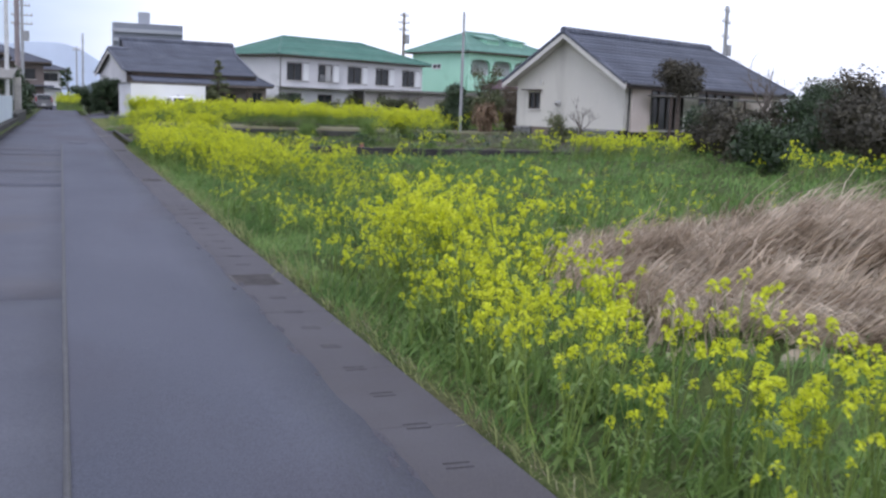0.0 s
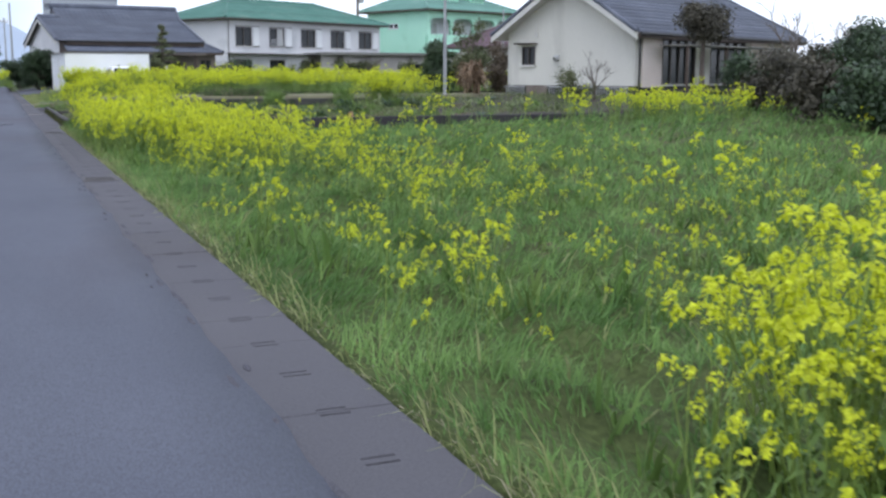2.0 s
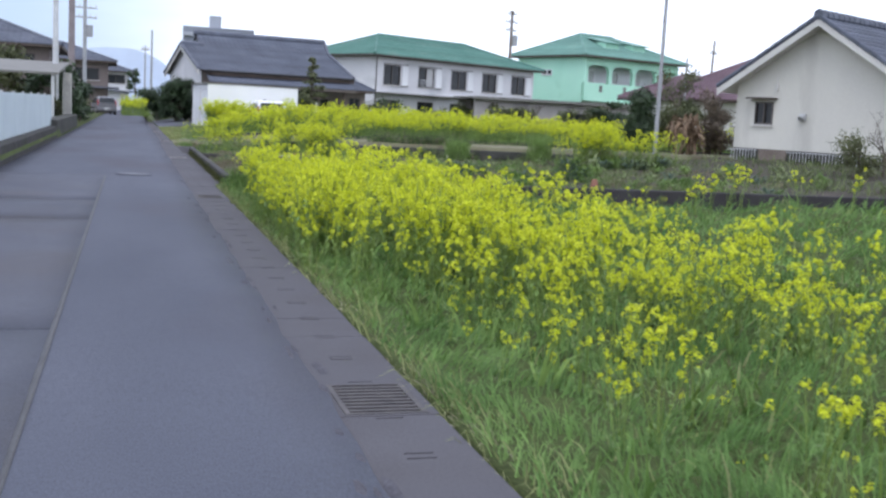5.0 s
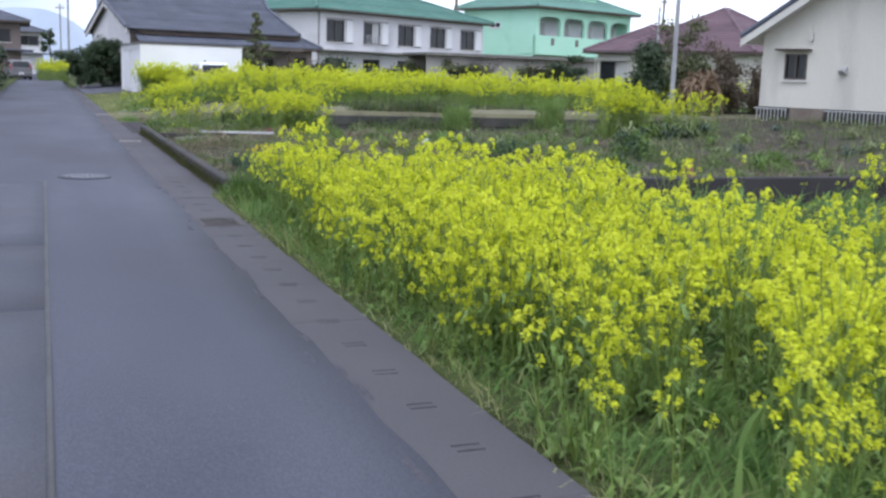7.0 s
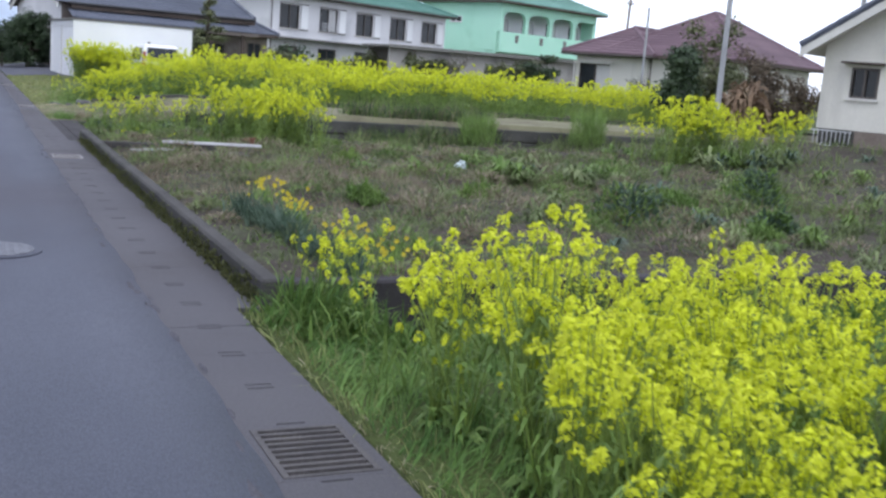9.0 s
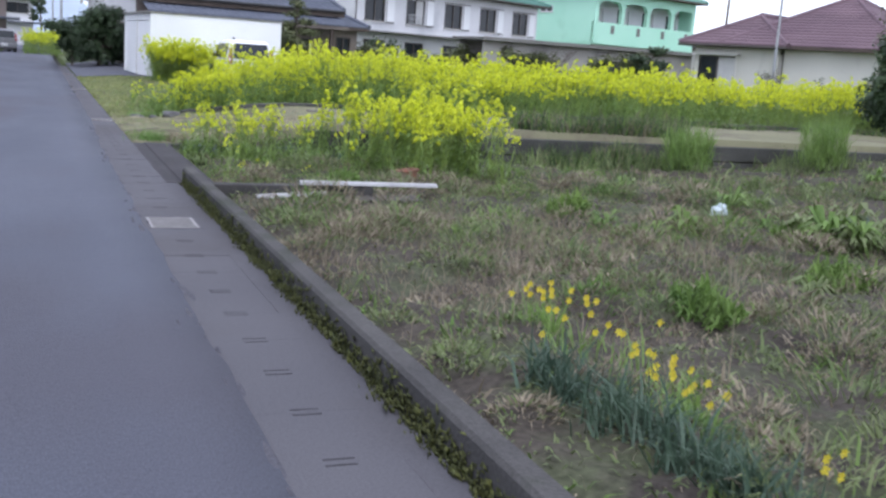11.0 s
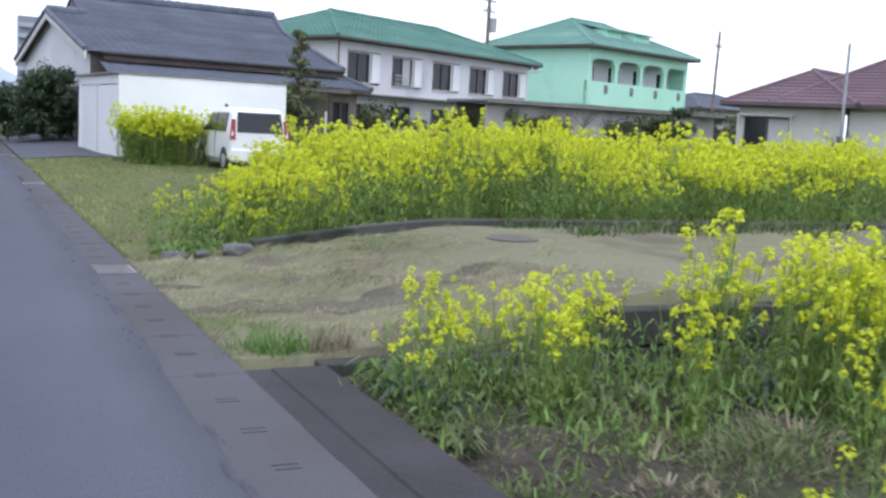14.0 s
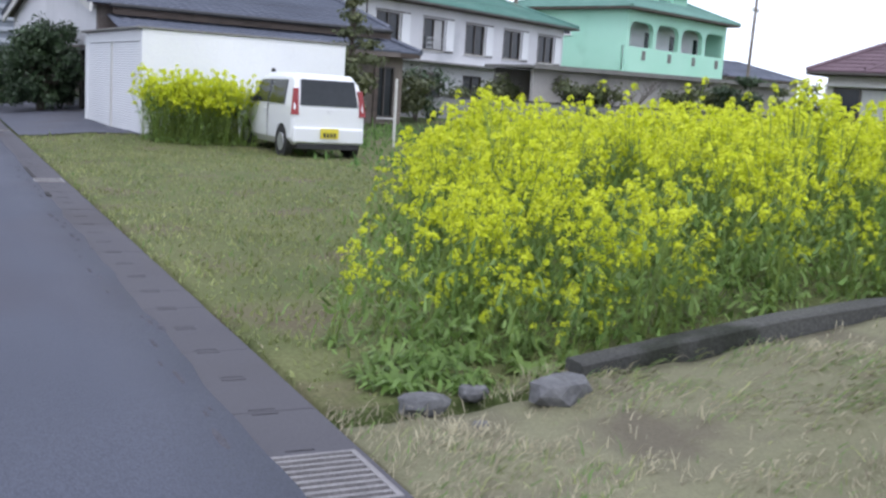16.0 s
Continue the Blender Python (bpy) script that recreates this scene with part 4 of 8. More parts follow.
px_, py_ = fill(4200, plot_density, 3.2, 16.5, 32, 45.3, r2)
stuff("rapeseed_clump", scatter([(x, y, z, 0.95 - 0.25 * float(x < 5.2) + 0.28 * float(lump(x, y, 13.8, 42.0, 0.5, 1.5))) for x, y, z in zip(px_, py_, ground_z(px_, py_))], MID_V, r2) + scatter([(3.45, 31.75, -0.1, 0.55), (3.62, 31.7, -0.1, 0.62), (3.55, 31.9, -0.1, 0.5), (3.78, 31.8, -0.1, 0.5), (3.52, 41.8, -0.12, 0.68), (3.6, 41.9, -0.12, 0.5), (4.5, 42.2, -0.13, 0.4), (4.1, 42.6, -0.13, 0.36)], SPARSE_V, r2), [STEM, LEAF, PETAL], "clumps of yellow rapeseed in the fallow plot", "rapeseed")
pfx, pfy = fill(2400, lambda x, y: np.clip(1.6 * lump(x, y, 4.1, 44.75, 0.75, 0.5) + 0.8 * lump(x, y, 5.3, 44.6, 0.9, 0.5) + 1.2 * lump(x, y, 6.5, 44.0, 0.9, 0.75) + 0.4 * lump(x, y, 5.0, 43.7, 1.2, 0.6) + 0.9 * lump(x, y, 14.6, 41.5, 1.2, 0.7), 0, 1), 3.4, 16.5, 40.8, 45.25, r2)
gk = 20
rx_, ry_ = np.repeat(pfx, gk) + r2.normal(0, 0.10, len(pfx) * gk), np.repeat(pfy, gk) + r2.normal(0, 0.08, len(pfx) * gk)
ry_ = np.minimum(ry_, 45.27)
rv, rf = blades(rx_, ry_, ground_z(rx_, ry_) + r2.uniform(0, 0.4, len(rx_)) * r2.uniform(0, 1, len(rx_)), r2.uniform(0.05, 0.15, len(rx_)), r2.uniform(0.004, 0.011, len(rx_)), np.clip(r2.normal(0.95, 0.45, len(rx_)), 0, 1.8), r2)
stuff("clump_foliage", [(rv, rf, np.repeat(r2.integers(0, 2, len(rx_)), 3))], [LEAF, FIELDLEAF], "green foliage at the foot of the plot's rapeseed", "foliage")
sx_, sy_ = fill(230, lambda x, y: np.clip(1.5 * lump(x, y, 6.15, 65.9, 0.9, 0.45), 0, 1), 5.0, 7.2, 65.2, 66.7, r2)
stuff("rapeseed_by_shed", scatter([(x, y, z, 1.15) for x, y, z in zip(sx_, sy_, ground_z(sx_, sy_))], FAR_V, r2), [STEM, LEAF, PETAL], "clump of yellow rapeseed in front of the white shed", "rapeseed")
qx, qy = r2.uniform(0.9, 3.2, 70), r2.uniform(98, 112, 70)
stuff("rapeseed_far", scatter([(x, y, 0.0, 1.3) for x, y in zip(qx, qy)], FAR_V, r2), [STEM, LEAF, PETAL], "distant rapeseed at the end of the lane", "rapeseed")

# ---------- grass ----------
r3 = np.random.default_rng(41)


def grass_patch(n, fun, x0, x1, y0, y1, ln, wd, mi, lean=(0.5, 0.35), wind=None):
    x, y = fill(n, fun, x0, x1, y0, y1, r3)
    k = len(x)
    d = None if wind is None else r3.normal(wind, 0.9, k)
    v, f = blades(x, y, ground_z(x, y) - 0.01, r3.uniform(ln[0], ln[1], k) * (1 + 0.3 * wob(x, y, 1.1) + 0.35 * wob(x, y, 3.1, 1.7)), r3.uniform(wd[0], wd[1], k), np.clip(r3.normal(lean[0], lean[1], k), 0, 1.7), r3, d)
    return v, f, mi


def infield(x, y):
    return smooth01(2.93, 3.0, x) * (1 - 0.8 * (mound_h(x, y) > 0.25))


def matted(n, x0, x1, y0, y1, ln, wd, mi, keep=None):
    """Blades combed over by the wind, longer on the hummocks, turning in swirls."""
    x, y = fill(n, keep or (lambda u, v: infield(u, v) * np.clip(0.3 + 1.0 * tussock(u, v), 0, 1)), x0, x1, y0, y1, r3)
    k = len(x)
    hump = tussock(x, y)
    comb = 0.5 + 1.1 * wob(x, y, 0.8, 1.1) + 0.7 * wob(x, y, 2.7, 0.4)
    v, f = blades(x, y, ground_z(x, y) - 0.01, r3.uniform(ln[0], ln[1], k) * (0.55 + 0.6 * hump), r3.uniform(wd[0], wd[1], k), np.clip(r3.normal(1.15, 0.32, k), 0.1, 1.7), r3, r3.normal(0, 0.55, k) + comb, 0.35)
    return v, f, mi


stuff("field_grass", [
    matted(88000, 2.95, 5.2, 2.0, 31.3, (0.10, 0.24), (0.0026, 0.0055), 0),
    matted(44000, 5.2, 7.4, 2.0, 31.3, (0.11, 0.26), (0.004, 0.008), 0),
    matted(36000, 7.2, 13.0, 2.0, 31.3, (0.18, 0.36), (0.007, 0.013), 0),
    grass_patch(18000, lambda x, y: np.where((y > 31.4) & (x < 19.5), 0.0, 1.0), 13.0, 26.0, 10.0, 36, (0.2, 0.36), (0.012, 0.024), 0, (1.05, 0.4), 0.4),
    matted(16000, 3.1, 18.0, 6.0, 31, (0.14, 0.30), (0.004, 0.010), 1, lambda x, y: np.clip(0.15 + 0.9 * (tussock(x, y) - 0.4), 0, 1)),
    grass_patch(5200, lambda x, y: np.clip(0.7 + 0.8 * wob(x, y, 2.0, 1.0), 0, 1) * smooth01(0.0, 0.06, x - 2.82 - 0.05 * smooth01(16, 20, y)), 2.81, 3.15, 2.0, 31.3, (0.06, 0.24), (0.002, 0.005), 1, (0.9, 0.4), 3.0),
    grass_patch(2600, lambda x, y: np.clip(0.5 + 0.9 * wob(x, y, 1.4, 4.0), 0, 1), 2.85, 3.05, 2.0, 31.3, (0.04, 0.13), (0.002, 0.004), 2, (1.2, 0.4), 3.0),
], [GRASS, GRASS_PALE, DRYPALE], "lush green grass blown over by the wind", "grass")

# heap of long dead grass
n = 38000
a, q = r3.uniform(0, 2 * np.pi, n), np.sqrt(r3.random(n))
mx_, my_ = MOUND[0] + np.cos(a) * q * 3.0, MOUND[1] + np.sin(a) * q * 2.9
mh = mound_h(mx_, my_)
gh = ground_z(mx_, my_)
flow = -0.9 + 1.5 * wob(mx_, my_, 1.3) + 0.9 * wob(mx_, my_, 3.1, 0.8)
v1, f1 = blades(mx_, my_, gh + mh * r3.uniform(0.82, 1.0, n) - 0.03, r3.uniform(0.35, 0.95, n), r3.uniform(0.003, 0.009, n), np.clip(r3.normal(1.32, 0.22, n), 0.5, 1.9), r3, flow + r3.normal(0, 0.3, n), 0.4)
ha, hb = np.meshgrid(np.linspace(0, 2 * np.pi, 40, endpoint=False), np.linspace(0, 1, 14), indexing="ij")
hx, hy = MOUND[0] + np.cos(ha) * hb * 3.3, MOUND[1] + np.sin(ha) * hb * 3.1
hv = np.stack([hx, hy, ground_z(hx, hy) + mound_h(hx, hy) * 0.93 - 0.03], -1).reshape(-1, 3)
hi_, hj = np.meshgrid(np.arange(40), np.arange(13), indexing="ij")
h2 = (hi_ + 1) % 40
hq = np.stack([hi_ * 14 + hj, h2 * 14 + hj, h2 * 14 + hj + 1, hi_ * 14 + hj + 1], -1).reshape(-1, 4)
hf = np.concatenate([hq[:, [0, 1, 2]], hq[:, [0, 2, 3]]])
stuff("dry_grass_heap", [(hv, hf, 0), (v1, f1, 0)], [DRY], "heap of long withered straw-coloured grass", "dry grass")

# fallow plot: weeds, dead grass, garden greens
everywhere = lambda x, y: np.ones_like(x)
stuff("plot_weeds", [
    grass_patch(52000, lambda x, y: np.clip(0.45 + 1.3 * (tussock(x * 1.2, y * 1.2) - 0.35), 0, 1) * (0.3 + 0.7 * smooth01(32.3, 35.0, y)), 3.2, 9.5, 31.5, 45.2, (0.03, 0.10), (0.005, 0.011), 0, (1.3, 0.35)),
    grass_patch(12000, lambda x, y: np.clip(0.3 - 0.9 * wob(x, y, 1.2, 1.0), 0, 1) * smooth01(32.5, 35.0, y), 3.2, 9, 31.5, 41.0, (0.04, 0.13), (0.002, 0.005), 2, (1.35, 0.3)),
    grass_patch(24000, lambda x, y: np.clip(1.2 * lump(x, y, 4.5, 38.5, 1.1, 1.6) + 1.0 * lump(x, y, 6.0, 38.2, 1.8, 1.4), 0, 1) * np.clip(0.5 + 1.0 * wob(x, y, 2.6, 3.1), 0.1, 1), 3.25, 9, 33.5, 41.0, (0.10, 0.30), (0.002, 0.004), 2, (0.8, 0.4)),
    grass_patch(15000, lambda x, y: np.clip(0.35 + 0.9 * wob(x, y, 0.9, 2.0), 0, 1) * smooth01(31.9, 33.2, y), 9, 22, 31.6, 45.2, (0.08, 0.26), (0.008, 0.02), 0, (0.7, 0.4)),
    grass_patch(2200, lambda x, y: np.clip(0.3 + wob(x, y * 0, 0.8, 1.5), 0, 1), 8.2, 14.5, 44.3, 45.2, (0.12, 0.34), (0.008, 0.016), 0, (0.4, 0.3)),
    grass_patch(17000, lambda x, y: np.clip(0.55 + 0.8 * wob(x, y, 1.9, 0.7), 0, 1), 3.4, 8.0, 41.4, 45.2, (0.03, 0.09), (0.002, 0.005), 1, (1.1, 0.4)),
], [PLOTGREEN, GRASS_PALE, PLOTDRY], "weeds and withered grass in the fallow plot", "weeds")
tx, ty = fill(1500, lambda x, y: np.clip(0.7 + 0.8 * wob(x, y, 0.8, 3.3), 0, 1) * (0.3 + 0.7 * smooth01(32.3, 35.0, y)), 3.3, 16, 31.7, 45.1, r3)
tk = 26
tq = np.repeat(r3.uniform(0.5, 1.4, len(tx)), tk)
tu, tv = np.repeat(tx, tk) + r3.normal(0, 0.09, len(tx) * tk) * tq, np.repeat(ty, tk) + r3.normal(0, 0.09, len(tx) * tk) * tq
tb1, tb2 = blades(tu, tv, ground_z(tu, tv) - 0.01, r3.uniform(0.05, 0.13, len(tu)) * tq, r3.uniform(0.004, 0.009, len(tu)) * tq, np.clip(r3.normal(1.05, 0.4, len(tu)), 0, 1.6), r3)
tm = np.repeat(np.repeat(np.where(wob(tx, ty, 0.9, 6.0) > 0.25, 2, r3.choice([0, 0, 1, 2], len(tx))), tk), 3)
stuff("plot_tufts", [(tb1, tb2, tm)], [PLOTGREEN, FIELDLEAF, PLOTDRY], "tufts of grass and weeds on the dark soil", "tufts")
hux, huy = fill(430, lambda x, y: np.clip(0.6 + 0.7 * wob(x, y, 0.7, 2.3), 0.1, 1) * (0.35 + 0.65 * smooth01(32.8, 35.0, y)), 3.5, 12.5, 32.4, 43.6, r3)
hk = 170
hs_ = np.repeat(r3.uniform(0.6, 1.5, len(hux)), hk)
ha_, hq_ = r3.uniform(0, 6.28, len(hux) * hk), np.sqrt(r3.random(len(hux) * hk)) * 0.26
hu_, hw_ = np.repeat(hux, hk) + np.cos(ha_) * hq_ * hs_, np.repeat(huy, hk) + np.sin(ha_) * hq_ * hs_ * 0.8
hb1, hb2 = blades(hu_, hw_, ground_z(hu_, hw_) - 0.01 + 0.12 * hs_ * (1 - (hq_ / 0.26) ** 2), r3.uniform(0.05, 0.15, len(hu_)) * hs_, r3.uniform(0.003, 0.008, len(hu_)), np.clip(r3.normal(1.15, 0.35, len(hu_)), 0.1, 1.7), r3, ha_ + r3.normal(0, 0.6, len(hu_)))
k = 5200
wfx, wfy = np.concatenate([r3.uniform(3.12, 8.0, k - 900), r3.normal(3.3, 0.14, 900)]), np.minimum(31.17 - np.abs(r3.normal(0, 0.26, k)), 31.16)
wfb = blades(wfx, wfy, ground_z(wfx, wfy) - 0.01 + r3.uniform(0, 0.16, k) * r3.random(k), r3.uniform(0.10, 0.34, k) * np.clip(0.75 + 0.5 * wob(wfx, wfy, 2.0, 0.4), 0.3, 1.3), r3.uniform(0.004, 0.011, k), np.clip(r3.normal(0.8, 0.4, k), 0, 1.7), r3, r3.normal(-1.57, 1.3, k))
stuff("wall_foot_weeds", [(*wfb, np.repeat(r3.choice([0, 0, 1], k), 3))], [FIELDLEAF, GRASS], "green weeds at the foot of the cross wall", "weeds")
stuff("weed_clumps", [(hb1, hb2, np.repeat(np.where(r3.random(len(hu_)) < 0.75, np.repeat(r3.choice([0, 0, 1, 2, 2], len(hux)), hk), r3.integers(0, 3, len(hu_))), 3))], [PLOTGREEN, FIELDLEAF, PLOTDRY], "rounded clumps of weeds and dead grass on the plot", "weeds")
dwx, dwy = fill(2300, lambda x, y: np.clip(1.3 * smooth01(8.5, 9.0, x) * (1 - smooth01(11.1, 11.7, x)) * (1 - smooth01(45.9, 46.6, y)) + smooth01(6.2, 7.5, x) * smooth01(48.3, 49.0, y) * np.clip(0.5 + 0.6 * wob(x, y, 1.1, 0.8), 0.1, 1), 0, 1), 6.0, 19.5, 44.75, 49.55, r3)
dk = 44
dwq = np.repeat(np.where(dwy < 46.6, r3.uniform(0.9, 1.6, len(dwx)), r3.uniform(0.3, 0.6, len(dwx))), dk)
dwu, dww = np.repeat(dwx, dk) + r3.normal(0, 0.12, len(dwx) * dk), np.minimum(np.repeat(dwy, dk) + r3.normal(0, 0.09, len(dwx) * dk), 49.6)
dwz = np.where(dww > 45.32, drive_top(dwu, dww), ground_z(dwu, np.minimum(dww, 45.2)))
dwu, dww, dwz, dwq = (q[(dww > 45.5) | (dww < 45.2)] for q in (dwu, dww, dwz, dwq))
db1, db2 = blades(dwu, dww, dwz - 0.012, r3.uniform(0.14, 0.36, len(dwu)) * dwq, r3.uniform(0.004, 0.010, len(dwu)), np.clip(r3.normal(0.65, 0.4, len(dwu)), 0, 1.5), r3)
stuff("drive_weeds", [(db1, db2, np.repeat(r3.choice([0, 0, 1, 1, 2], len(dwu)), 3))], [FIELDLEAF, DARKLEAF, PLOTDRY], "dark green weeds growing over the drive", "weeds")
for i in range(26):
    lu, lk = i / 25, 52
    lx_, ly_ = 3.92 + 0.12 * lu + r3.normal(0, 0.05) + r3.normal(0, 0.05, lk), 35.3 - 2.75 * lu + r3.normal(0, 0.05, lk)
    lv, lf = blades(lx_, ly_, ground_z(lx_, ly_) - 0.01, r3.uniform(0.14, 0.32, lk), r3.uniform(0.004, 0.009, lk), np.clip(r3.normal(0.75, 0.3, lk), 0, 1.4), r3)
    root = 5 * np.arange(lk - 1)[:, None] + (0, 1, 5)
    lf = np.concatenate([lf, root])
    tagged(new("leek", mesh_of("leek", lv, lf, BLUELEAF)), "tuft of bluish-green leek-like leaves in the plot", "leek", "leeks in the plot")
stuff("lawn_grass", [
    grass_patch(5200, lambda x, y: np.clip(0.45 + 0.9 * wob(x, y, 1.7, 2.0), 0, 1) * (1 - smooth01(2.86, 2.98, x - 0.06 * wob(y, x, 2.2) + 0.0 * y)) , 2.80, 3.05, 49.0, 66, (0.03, 0.09), (0.003, 0.006), 1, (1.0, 0.4), 3.0),
    grass_patch(38000, lambda x, y: (1 - 0.3 * smooth01(56, 66, y)) * np.clip(0.75 + 0.8 * wob(x, y, 0.7, 0.4), 0.1, 1), 2.9, 8.5, 49.6, 67, (0.03, 0.08), (0.005, 0.012), 1, (0.7, 0.4)),
    grass_patch(7000, lambda x, y: np.clip(0.5 - 0.8 * wob(x, y, 0.7, 0.4), 0.1, 1), 2.9, 8.5, 49.6, 67, (0.03, 0.09), (0.003, 0.007), 0, (0.7, 0.4)),
    grass_patch(6000, lambda x, y: np.clip(0.5 + 0.9 * wob(x, y, 1.3, 2.2), 0, 1), 2.9, 8.5, 49.6, 67, (0.03, 0.07), (0.003, 0.007), 2, (1.0, 0.4)),
    grass_patch(7000, everywhere, 7.5, 34, 60, 76, (0.1, 0.3), (0.015, 0.03), 0, (0.7, 0.4)),
], [GRASS, GRASS_PALE, DRYPALE], "short yellowish-green lawn beside the lane", "lawn")
cgx, cgy = fill(52000, lambda x, y: np.clip(0.5 + 1.2 * wob(x + 0.2 * np.sin(3 * y), y * 1.5, 2.3, 1.9), 0.06, 1) * (1 - smooth01(4.4, 6.4, x + 0.7 * wob(y, x, 2.0))) * (1 - 0.6 * lump(x, y, 4.3, 46.6, 0.6, 0.3)) * (1 - 0.6 * lump(x, y, 3.15, 46.9, 0.3, 0.25)), 2.88, 7.0, 45.5, 49.5, r3)
k = len(cgx)
stuff("drive_grass", [
    (*blades(cgx, cgy, drive_top(cgx, cgy) - 0.012, r3.uniform(0.05, 0.13, k), r3.uniform(0.0016, 0.0038, k), np.clip(r3.normal(1.4, 0.25, k), 0.3, 1.8), r3, 0.4 + 1.3 * wob(cgx, cgy, 1.2, 0.6) + r3.normal(0, 0.5, k), 0.25), np.repeat(np.where(r3.random(k) < 0.62 + 0.6 * wob(cgx, cgy, 1.3, 3.0), 0, r3.choice([1, 1, 2, 3, 3], k)), 3)),
], [DRYPALE, GRASS_PALE, PLOTDRY, GRASS], "withered grass creeping over the drive", "dry grass")
k = 420
cu, cv = np.concatenate([r3.normal(3.2, 0.13, 260), r3.normal(3.5, 0.08, 160)]), np.concatenate([r3.normal(45.62, 0.08, 260), r3.normal(45.56, 0.06, 160)])
stuff("corner_tuft", [(*blades(cu, cv, drive_z(cu) - 0.02, r3.uniform(0.08, 0.22, k), r3.uniform(0.003, 0.006, k), np.clip(r3.normal(0.6, 0.4, k), 0, 1.5), r3), np.repeat((np.arange(k) >= 260).astype(int), 3))], [GRASS, PLOTDRY], "green and brown grass tufts at the corner of the drive", "tufts")

# feathery green plants against the retaining wall, and the grass fringe on the cross wall
fv = []
for cx, cy, hh in ((13.4, 44.5, 0.95), (10.8, 44.4, 0.8)):
    k = 900
    aa, qq = r3.uniform(0, 6.28, k), np.sqrt(r3.random(k)) * 0.38
    xx, yy = cx + np.cos(aa) * qq, cy + np.sin(aa) * qq
    fv.append((*blades(xx, yy, ground_z(xx, yy) + r3.uniform(0, hh * 0.6, k), r3.uniform(0.25, 0.5, k) * hh, r3.uniform(0.003, 0.008, k), np.clip(r3.normal(0.5, 0.4, k), 0, 1.5), r3), 0))
stuff("feathery_plants", fv, [LEAF], "tall feathery green plants in the garden plot", "plants")

# low dark weed clumps standing in the plot
for cx, cy, hh in ((7.3, 37.2, 0.30), (5.5, 36.3, 0.24), (8.4, 39.0, 0.28), (9.6, 36.4, 0.35), (10.6, 39.5, 0.4), (4.9, 42.3, 0.2), (11.6, 37.4, 0.42), (6.6, 40.2, 0.24), (12.8, 35.0, 0.4), (9.0, 34.2, 0.3)):
    k = 420
    aa, qq = r3.uniform(0, 6.28, k), np.sqrt(r3.random(k)) * hh * 0.9
    xx, yy = cx + np.cos(aa) * qq, cy + np.sin(aa) * qq
    stuff("weed_clump", [(*blades(xx, yy, ground_z(xx, yy) + r3.uniform(0, hh * 0.7, k) * (1 - qq / hh * 0.8), r3.uniform(0.06, 0.16, k), r3.uniform(0.006, 0.016, k), np.clip(r3.normal(0.9, 0.5, k), 0, 1.8), r3), 0)], [FIELDLEAF], "low bushy dark green weed on the soil", "weed")

# ---------- houses ----------


def tiles(name, el, er, rr_, rl, col, row, rise, material, parent, label=""):
    """A roof slope of stepped courses of rolled tiles between an eave (el, er) and a top edge (rl, rr_)."""
    el, er, rr_, rl = (np.array(p, float) for p in (el, er, rr_, rl))
    e = (er - el) / np.linalg.norm(er - el)
    up = rl - el - e * np.dot(rl - el, e)
    slope = np.linalg.norm(up)
    up = up / slope
    nrm = np.cross(e, up)
    nrm = nrm if nrm[2] > 0 else -nrm
    aL, aR, bL, bR = 0.0, np.dot(er - el, e), np.dot(rl - el, e), np.dot(rr_ - el, e)
    n = max(2, int(round(slope / row)))
    V, F, k = [], [], 0
    for i in range(n):
        t0, t1 = i / n, (i + 1) / n
        lo = (aL + (bL - aL) * t0, aR + (bR - aR) * t0)
        hi = (aL + (bL - aL) * t1, aR + (bR - aR) * t1)
        m = max(2, int((lo[1] - lo[0]) / (col / 4)))
        q = np.linspace(0, 1, m + 1)
        a0, a1 = lo[0] + (lo[1] - lo[0]) * q, hi[0] + (hi[1] - hi[0]) * q
        h = rise * np.abs(np.sin(np.pi * a0 / col)) ** 0.7
        low = el + np.outer(a0, e) + up * (t0 * slope) + np.outer(h + 0.035, nrm)
        bot = el + np.outer(a0, e) + up * (t0 * slope) + np.outer(h * 0 - 0.005, nrm)
        top = el + np.outer(a1, e) + up * (t1 * slope + 0.02) + np.outer(h * 0.6 + 0.006, nrm)
        V += [bot, low, top]
        j = np.arange(m)
        F += [np.stack([k + j, k + j + 1, k + m + 1 + j + 1, k + m + 1 + j], -1), np.stack([k + m + 1 + j, k + m + 1 + j + 1, k + 2 * m + 2 + j + 1, k + 2 * m + 2 + j], -1)]
        k += 3 * (m + 1)
    return part(name, mesh_of(name, np.concatenate(V), np.concatenate(F), material), None, parent, label, kind="stuff")


def capline(bm, p, q, w=0.11, h=0.12):
    """A ridge of cap tiles, as a run of short rolls."""
    p, q = Vector(p), Vector(q)
    n = max(2, int((q - p).length / 0.32))
    for i in range(n):
        a, b = p.lerp(q, i / n), p.lerp(q, (i + 1.02) / n)
        tube(bm, a, b, w * 1.06, w * 0.94, 7)


